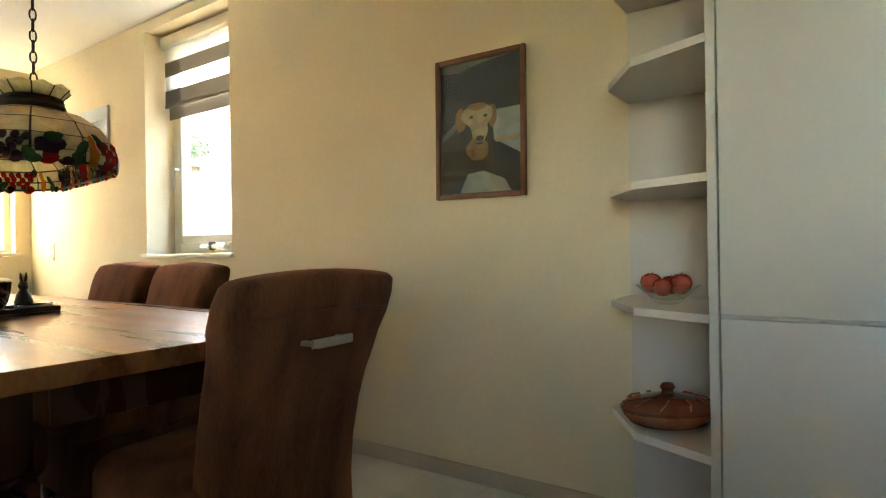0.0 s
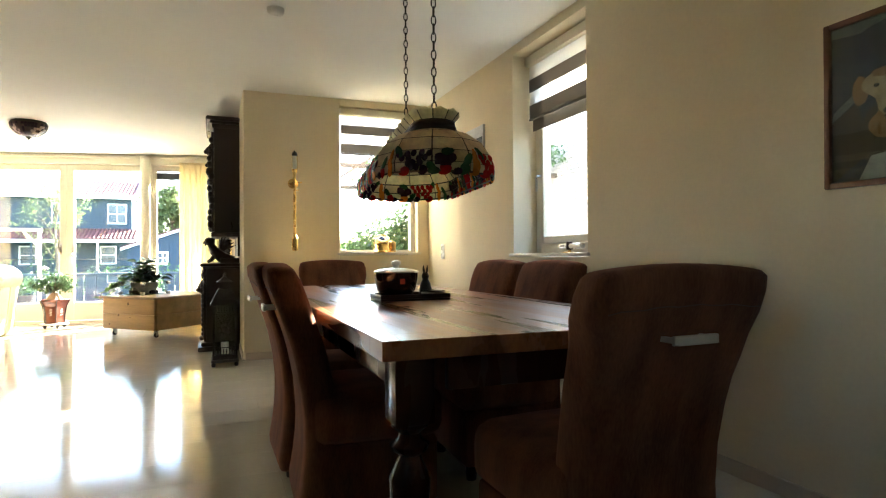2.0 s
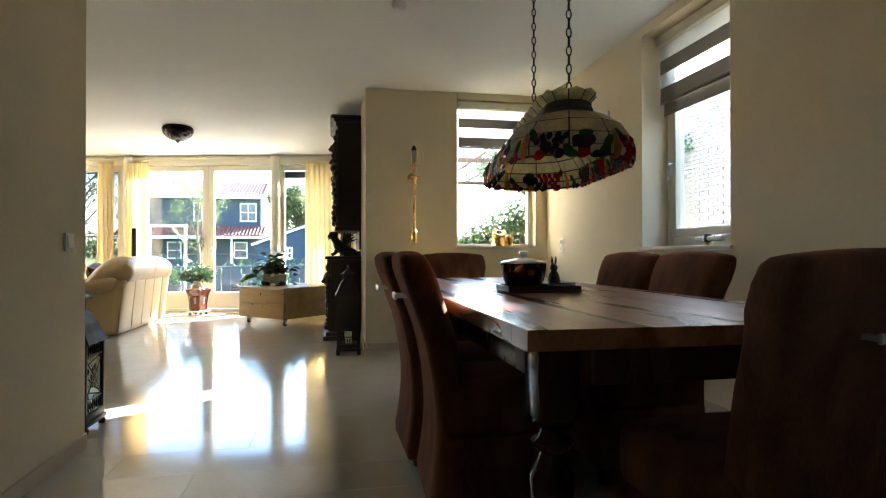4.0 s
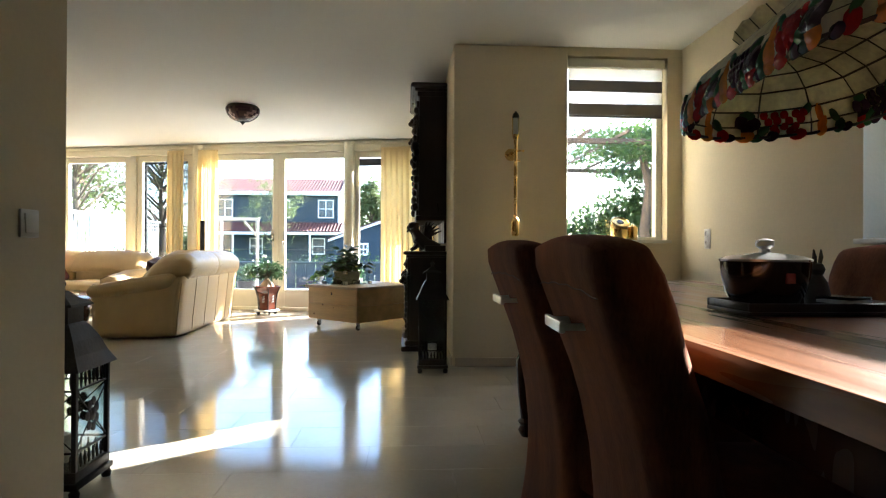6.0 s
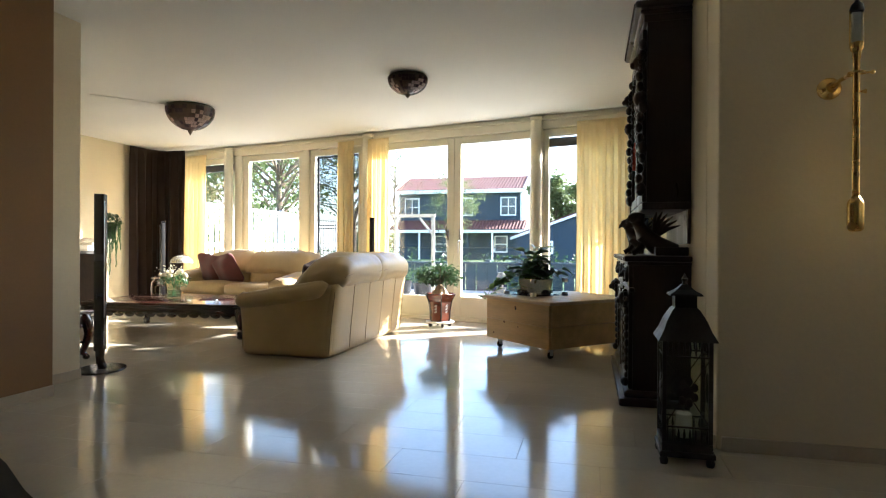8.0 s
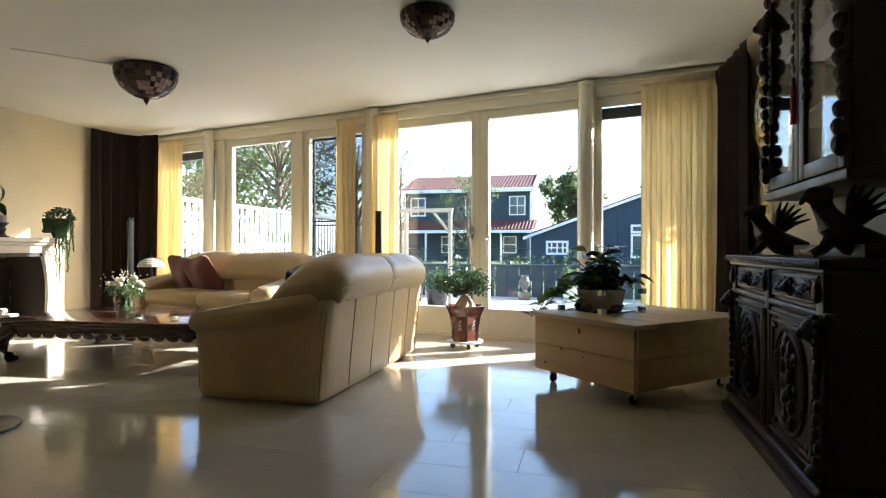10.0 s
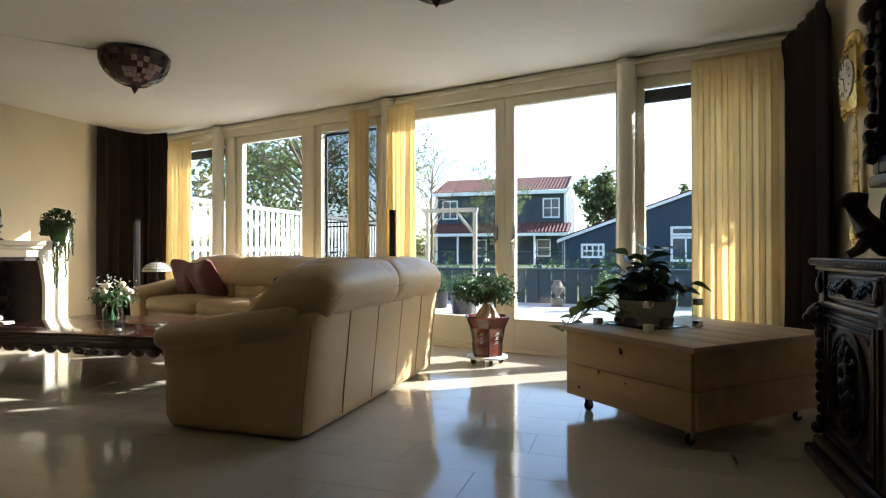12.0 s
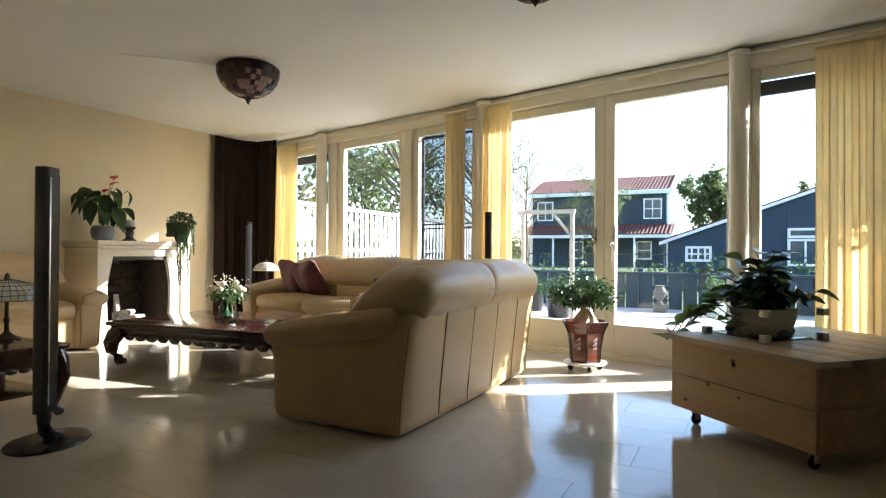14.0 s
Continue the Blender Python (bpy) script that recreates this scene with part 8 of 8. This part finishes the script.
# garden enclosure: low dark fence, white fence, trellis
def picket_row(name, label, p0, p1, n, h, w, material, cap, cap_h):
    t = thing(name, label, "fence")
    a, b = Vector(p0), Vector(p1)
    d = (b - a).normalized()
    yaw = math.atan2(d.y, d.x)
    ln = (b - a).length
    st = ln / n
    bm = B((0.004, -0.011, 0.0), (st - w, 0.011, h), 0.003, 1)
    s = None
    for i in range(n):
        at = Matrix.Translation(a + d * st * i) @ Matrix.Rotation(yaw, 4, "Z")
        s = part("board", bm, material, t, smooth=False, at=at) if s is None else again(s, at)
    part("cap_rail", B((0, -0.06, h), (ln, 0.06, h + cap_h), 0.008, 2, Matrix.Translation(a) @ Matrix.Rotation(yaw, 4, "Z")), cap, t)
    part("mid_rail", B((0, 0.0115, h * 0.55), (ln, 0.05, h * 0.55 + 0.09), 0.004, 1, Matrix.Translation(a) @ Matrix.Rotation(yaw, 4, "Z")), cap, t)
    k = max(2, int(ln / 2.2))
    for i in range(k + 1):
        part("post", B((-0.055, 0.052, -0.02), (0.055, 0.16, h + cap_h + 0.06), 0.01, 2, Matrix.Translation(a + d * ln * i / k) @ Matrix.Rotation(yaw, 4, "Z")), cap, t)


picket_row("white_fence", "white painted board fence with a heavy cap rail", (-11.9, -7.25, -0.03), (-21.0, -7.75, -0.03), 46, 1.80, 0.095, TRIMW, TRELW, 0.09)
picket_row("dark_fence", "low dark timber fence at the terrace's end", (-15.95, -7.5, -0.03), (-15.95, 3.4, -0.03), 44, 0.62, 0.02, TIMBER_BLUE, TIMBER_BLUE, 0.05)
t = thing("garden_trellis", "timber garden frame with a diagonal brace, greyed for its shaded side", "trellis", Matrix.Translation((-12.15, -2.55, -0.02)) @ RZ(90))
for xx in (-0.42, 0.24):
    part("post", B((xx - 0.025, -0.025, 0), (xx + 0.025, 0.025, 1.5), 0.004), TRELW, t)
part("top_bar", B((-0.5, -0.03, 1.501), (0.28, 0.03, 1.555), 0.004), TRELW, t)
part("brace", tube(bmesh.new(), [(0.22, 0, 1.22), (0.0, 0, 1.49)], 0.02, 6), TRELW, t)
# pale ornament's stone coloured dark, since it stands in shade
DARKSTONE = mat("shaded_grey_stone", (0.13, 0.125, 0.11), 0.8, var=0.35, scale=8, fine=40, bump=0.2)
u = thing("garden_urn", "urn for a pale garden statue on the terrace, darkened for shade", "urn", Matrix.Translation((-15.3, -1.62, -0.021)) @ Matrix.Scale(0.66, 4))
part("plinth", B((-0.15, -0.15, 0), (0.15, 0.15, 0.2), 0.01), DARKSTONE, u)
part("urn_body", lathe(bmesh.new(), [(0.08, 0.2), (0.09, 0.23), (0.05, 0.28), (0.14, 0.40), (0.17, 0.52), (0.12, 0.62), (0.10, 0.66), (0.13, 0.69), (0.0, 0.70)], 24), DARKSTONE, u)
rg = random.Random(77)
for px, py, r, lm in ((-14.9, -0.72, 0.17, LEAF), (-13.6, -2.9, 0.2, LEAFD), (-14.4, -3.6, 0.22, LEAFD)):
    p = thing("garden_planter", "white planter with leafy green herbs on the terrace", "planter", Matrix.Translation((px, py, -0.021)), "planters on the terrace")
    part("pot", lathe(bmesh.new(), [(r * 0.75, 0.0), (r * 0.8, 0.01), (r, 0.3), (r * 0.92, 0.3), (r * 0.85, 0.26), (0.0, 0.25)], 24), GREYPL if lm is LEAF else BLACK, p)
    bm = bmesh.new()
    leaf_cloud(bm, (0, 0, 0.45), (r * 1.25, r * 1.25, 0.24), 420, 0.06, rg, 0.2)
    tagged(part("foliage", bm, lm, p), kind="stuff")


def tree(x, y, h, r, seed, label, n=5200, size=0.35, leaf=TREELEAF, trunk=0.5, bare=False, lift=0.55):
    rnd = random.Random(seed)
    t = thing("tree", label, "tree", Matrix.Translation((x, y, -0.14)))
    bm = bmesh.new()
    tube(bm, [(0, 0, 0), (0.02 * h * 0.2, 0.1, h * 0.25), (0.05, 0.0, h * 0.5), (0.0, 0.1, h * 0.85)], [trunk * 0.4, trunk * 0.3, trunk * 0.2, trunk * 0.06], 9)
    tips = []
    for k in range(16 if not bare else 34):
        a = k * 2.4 + rnd.uniform(-0.4, 0.4)
        z0 = h * rnd.uniform(0.25, 0.7)
        l = r * rnd.uniform(0.55, 1.0)
        e = Vector((l * math.cos(a), l * math.sin(a), z0 + h * rnd.uniform(0.10, 0.28)))
        mid = Vector((e.x * 0.5, e.y * 0.5, (z0 + e.z) / 2 + 0.05 * h))
        tube(bm, [(0, 0, z0), mid, e], [trunk * 0.12, trunk * 0.07, trunk * 0.02], 5)
        tips.append(e)
        for j in range(4 if bare else 1):
            q = e + Vector((rnd.uniform(-1, 1), rnd.uniform(-1, 1), rnd.uniform(0.2, 1.2))) * r * 0.35
            tube(bm, [mid.lerp(e, rnd.uniform(0.2, 0.9)), q], [trunk * 0.03, trunk * 0.01], 4)
            tips.append(q)
    part("trunk", bm, BARK, t)
    bm = bmesh.new()
    for e in tips:
        leaf_cloud(bm, e, (r * 0.34, r * 0.34, r * 0.30), int(n / len(tips) * 0.7), size, rnd, 0.15, lumps=0.3)
    leaf_cloud(bm, (0, 0, h * (lift + 0.1)), (r * 0.9, r * 0.9, h * (0.95 - lift)), int(n * 0.3), size, rnd, 0.4, lumps=0.35)
    tagged(part("crown", bm, leaf, t, "thin yellow-green crown" if bare else "dense green crown"), kind="stuff")


tree(-36.5, -1.6, 5.6, 1.35, 1, "dense green garden tree behind the barn", 5200, 0.26, trunk=0.4, lift=0.42)
tree(-24.5, -4.75, 4.0, 1.0, 2, "slender young tree with loose leaves", 2400, 0.09, trunk=0.22, lift=0.5)
tree(-26.0, -13.2, 8.6, 3.0, 3, "broad thin-leaved willow behind the white fence", 5000, 0.13, trunk=0.5, bare=True, lift=0.45)
tree(-30.5, -11.6, 7.2, 2.4, 4, "thin-leaved tree behind the white fence", 4000, 0.13, trunk=0.5, bare=True, lift=0.45)
tree(-40.0, -12.6, 8.0, 2.2, 5, "almost bare tree beside the timber house", 900, 0.10, trunk=0.3, bare=True)
tree(-62.0, 4.8, 7.6, 1.3, 6, "narrow conifer above the barn roof", 2600, 0.3, trunk=0.3, lift=0.4)
tree(-33.0, -20.0, 8.0, 4.0, 7, "broad green tree far behind the garden", 6000, 0.35, lift=0.4)
# far woods
bm = bmesh.new()
rw = random.Random(5)
for k in range(46):
    y = -150 + k * 6.2
    leaf_cloud(bm, (-130 + rw.uniform(-8, 8), y, 2.6), (4, 5, rw.uniform(2.5, 4.5)), 420, 1.1, rw, 0.3, lumps=0.3)
w = tagged(obj("far_woods", bm, TREELEAF), "distant line of trees on the horizon", "woods", kind="stuff")

# low garden shrubs at the terrace's end
bm = bmesh.new()
for k in range(16):
    leaf_cloud(bm, (-16.6 + rg.uniform(-0.2, 0.5), -7 + k * 0.62, 0.35 + rg.uniform(0, 0.2)), (0.5, 0.55, 0.45 + rg.uniform(0, 0.25)), 260, 0.09, rg, 0.3)
tagged(obj("shrub_border", bm, LEAFD), "low green shrubs behind the terrace fence", "shrubs", kind="stuff")

# vine pergola, hedge and neighbour's wall beside the dining windows
p = thing("pergola", "timber pergola overgrown with vine leaves", "pergola")
for x in (-11.0, -8.3):
    for y in (1.9, 7.0):
        part("post", B((x - 0.06, y - 0.06, -0.05), (x + 0.06, y + 0.06, 2.3), 0.006), BARK, p)
    part("beam", B((x - 0.03, 1.5, 2.301), (x + 0.03, 7.4, 2.37), 0.006), BARK, p)
for i in range(12):
    y = 1.7 + i * 0.48
    part("rafter", B((-11.4, y, 2.371), (-7.9, y + 0.025, 2.41), 0.004), BARK, p)
v = thing("grape_vine", "grape vine with a twisted trunk over the pergola", "vine", Matrix.Translation((-8.75, 3.75, 0)))
part("trunk", tube(bmesh.new(), [(0, 0, -0.05), (0.06, 0.05, 0.6), (-0.04, -0.04, 1.2), (0.05, 0.0, 1.8), (-0.1, -0.1, 2.5)], [0.09, 0.075, 0.07, 0.06, 0.04], 9), BARK, v)
bm = bmesh.new()
for k in range(64):
    leaf_cloud(bm, (rg.uniform(-2.4, 0.7), rg.uniform(-0.5, 2.0), 2.50 + rg.uniform(-0.28, 0.3)), (0.5, 0.45, 0.15), 190, 0.075, rg, 0.2)
# dense leaf patch out of view, added to keep sun off the sofa back
for k in range(60):
    a, b = rg.uniform(-2.55, -1.2), rg.uniform(-2.75, -1.4)
    leaf_cloud(bm, (a - 0.25 * max(0, b + 1.6), b, 2.50 + rg.uniform(-0.1, 0.25)), (0.32, 0.32, 0.12), 260, 0.085, rg, 0.1)
tagged(part("foliage", bm, LEAF, v, "sunlit vine leaves with an added patch that shades the sofa"), kind="stuff")
hd = thing("hedge", "rounded dense evergreen hedge behind the pergola", "hedge", Matrix.Translation((-11.3, 3.9, 0)))
bm = bmesh.new()
for dx, dy, hz in ((0, -0.9, 1.3), (0, -0.4, 1.6), (-0.1, 0.1, 1.95), (0, 0.6, 2.3), (0.1, 1.1, 2.6), (-0.1, 1.6, 2.8), (0.1, 2.2, 2.8), (0, 2.9, 2.7), (-0.2, -1.6, 1.1)):
    leaf_cloud(bm, (dx, dy, hz * 0.5), (0.6, 0.55, hz * 0.55), 3200, 0.10, rg, 0.4)
tagged(part("foliage", bm, LEAF, hd), kind="stuff")
nw = structure("wall_neighbour", B((-12.6, 6.02, -0.1), (4.5, 6.3, 3.66)), MORTAR, "neighbour's pale brick wall outside the dining window", "wall")
brick = B((0, -0.02, 0), (0.205, 0.02, 0.052))
bme = bpy.data.meshes.new("brick")
brick.to_mesh(bme)
brick.free()
bme.materials.append(BRICKM)
for r in range(22):
    for k in range(13):
        o = new("brick", bme)
        o.parent = nw
        o.matrix_basis = Matrix.Translation((-7.3 + k * 0.215 + (0.107 if r % 2 else 0), 6.015 + rg.uniform(0, 0.004), 1.05 + r * 0.0625))
bm = bmesh.new()
for r in range(59):
    for k in range(58):
        x = -12.58 + k * 0.215 + (0.107 if r % 2 else 0)
        if 17 <= r + 0 < 40 and -7.4 < x < -4.4:
            continue
        box(bm, (x, 6.0, -0.05 + r * 0.0625), (x + 0.205, 6.03, -0.05 + r * 0.0625 + 0.052))
st = part("brick_rest", bm, BRICKM, nw, smooth=False)
tagged(st, kind="stuff")

# ---- floor: long polished limestone tiles in running bond ----
bm = bmesh.new()
outline = [(XE, YN), (XW, YN), (XW, YL), (wl(-1.3, -0.03).x, YL), tuple(wl(6.79, -0.03).xy), (-5.9, YS), (-5.9, -3.4), (-2.9, -3.1), (-2.9, -0.9), (XE, -0.9)]
prism(bm, outline, 0.1, Matrix.Translation((0, 0, -0.1035)))
floor = structure("floor", bm, GROUT, "polished cream limestone tile floor", "floor")
TW, TL, J = 0.305, 0.92, 0.0013
full = B((0, 0, -0.02), (TW - J, TL - J, 0.0), 0.0006, 1)
fme = bpy.data.meshes.new("tile")
full.to_mesh(fme)
full.free()
fme.materials.append(FLOOR)
rest = bmesh.new()
x = XE - 0.02
count = 0
row = 0


def inside(px, py):
    if px > XW:
        if py > YN or px > XE:
            return False
        if px > -3.2:
            return py > -0.66
        return py > (-3.36 if px < -5.7 else -3.1)
    if py > YL or py < YS or px > XW:
        return False
    return (Vector((px, py, 0)) - W0).dot(N) > -0.02


while x > -11.8:
    y = -7.0 - (row * 0.37) % TL
    while y < YN:
        cs = [(x - TW + J, y), (x, y), (x - TW + J, y + TL - J), (x, y + TL - J)]
        ins = [inside(*c) for c in cs]
        if any(ins) or inside(x - TW / 2, y + TL / 2):
            near = -10.6 < x < -1.6 and -4.2 < y < 0.9
            y0 = max(y, YS if x <= XW else (-3.36 if x < -3.2 else -0.66))
            y1 = min(y + TL - J, YN if x > XW else YL)
            edge = (Vector((x - TW, y, 0)) - W0).dot(N) < 0.0 or (Vector((x - TW, y + TL, 0)) - W0).dot(N) < 0.0
            if all(ins) and near and not edge and count < 290:
                o = new("tile", fme)
                o.parent = floor
                o.matrix_basis = Matrix.Translation((x - TW + J, y, 0.0))
                count += 1
            elif y1 - y0 > 0.02:
                tb = B((x - TW + J, y0, -0.02), (x, y1, 0.0))
                if edge:
                    g = list(tb.verts) + list(tb.edges) + list(tb.faces)
                    bmesh.ops.bisect_plane(tb, geom=g, plane_co=W0 - N * 0.02, plane_no=-N, clear_outer=True)
                me = bpy.data.meshes.new("t")
                tb.to_mesh(me)
                tb.free()
                rest.from_mesh(me)
                bpy.data.meshes.remove(me)
        y += TL
    x -= TW
    row += 1
tagged(part("tile_rest", rest, FLOOR, floor, smooth=False), kind="stuff")
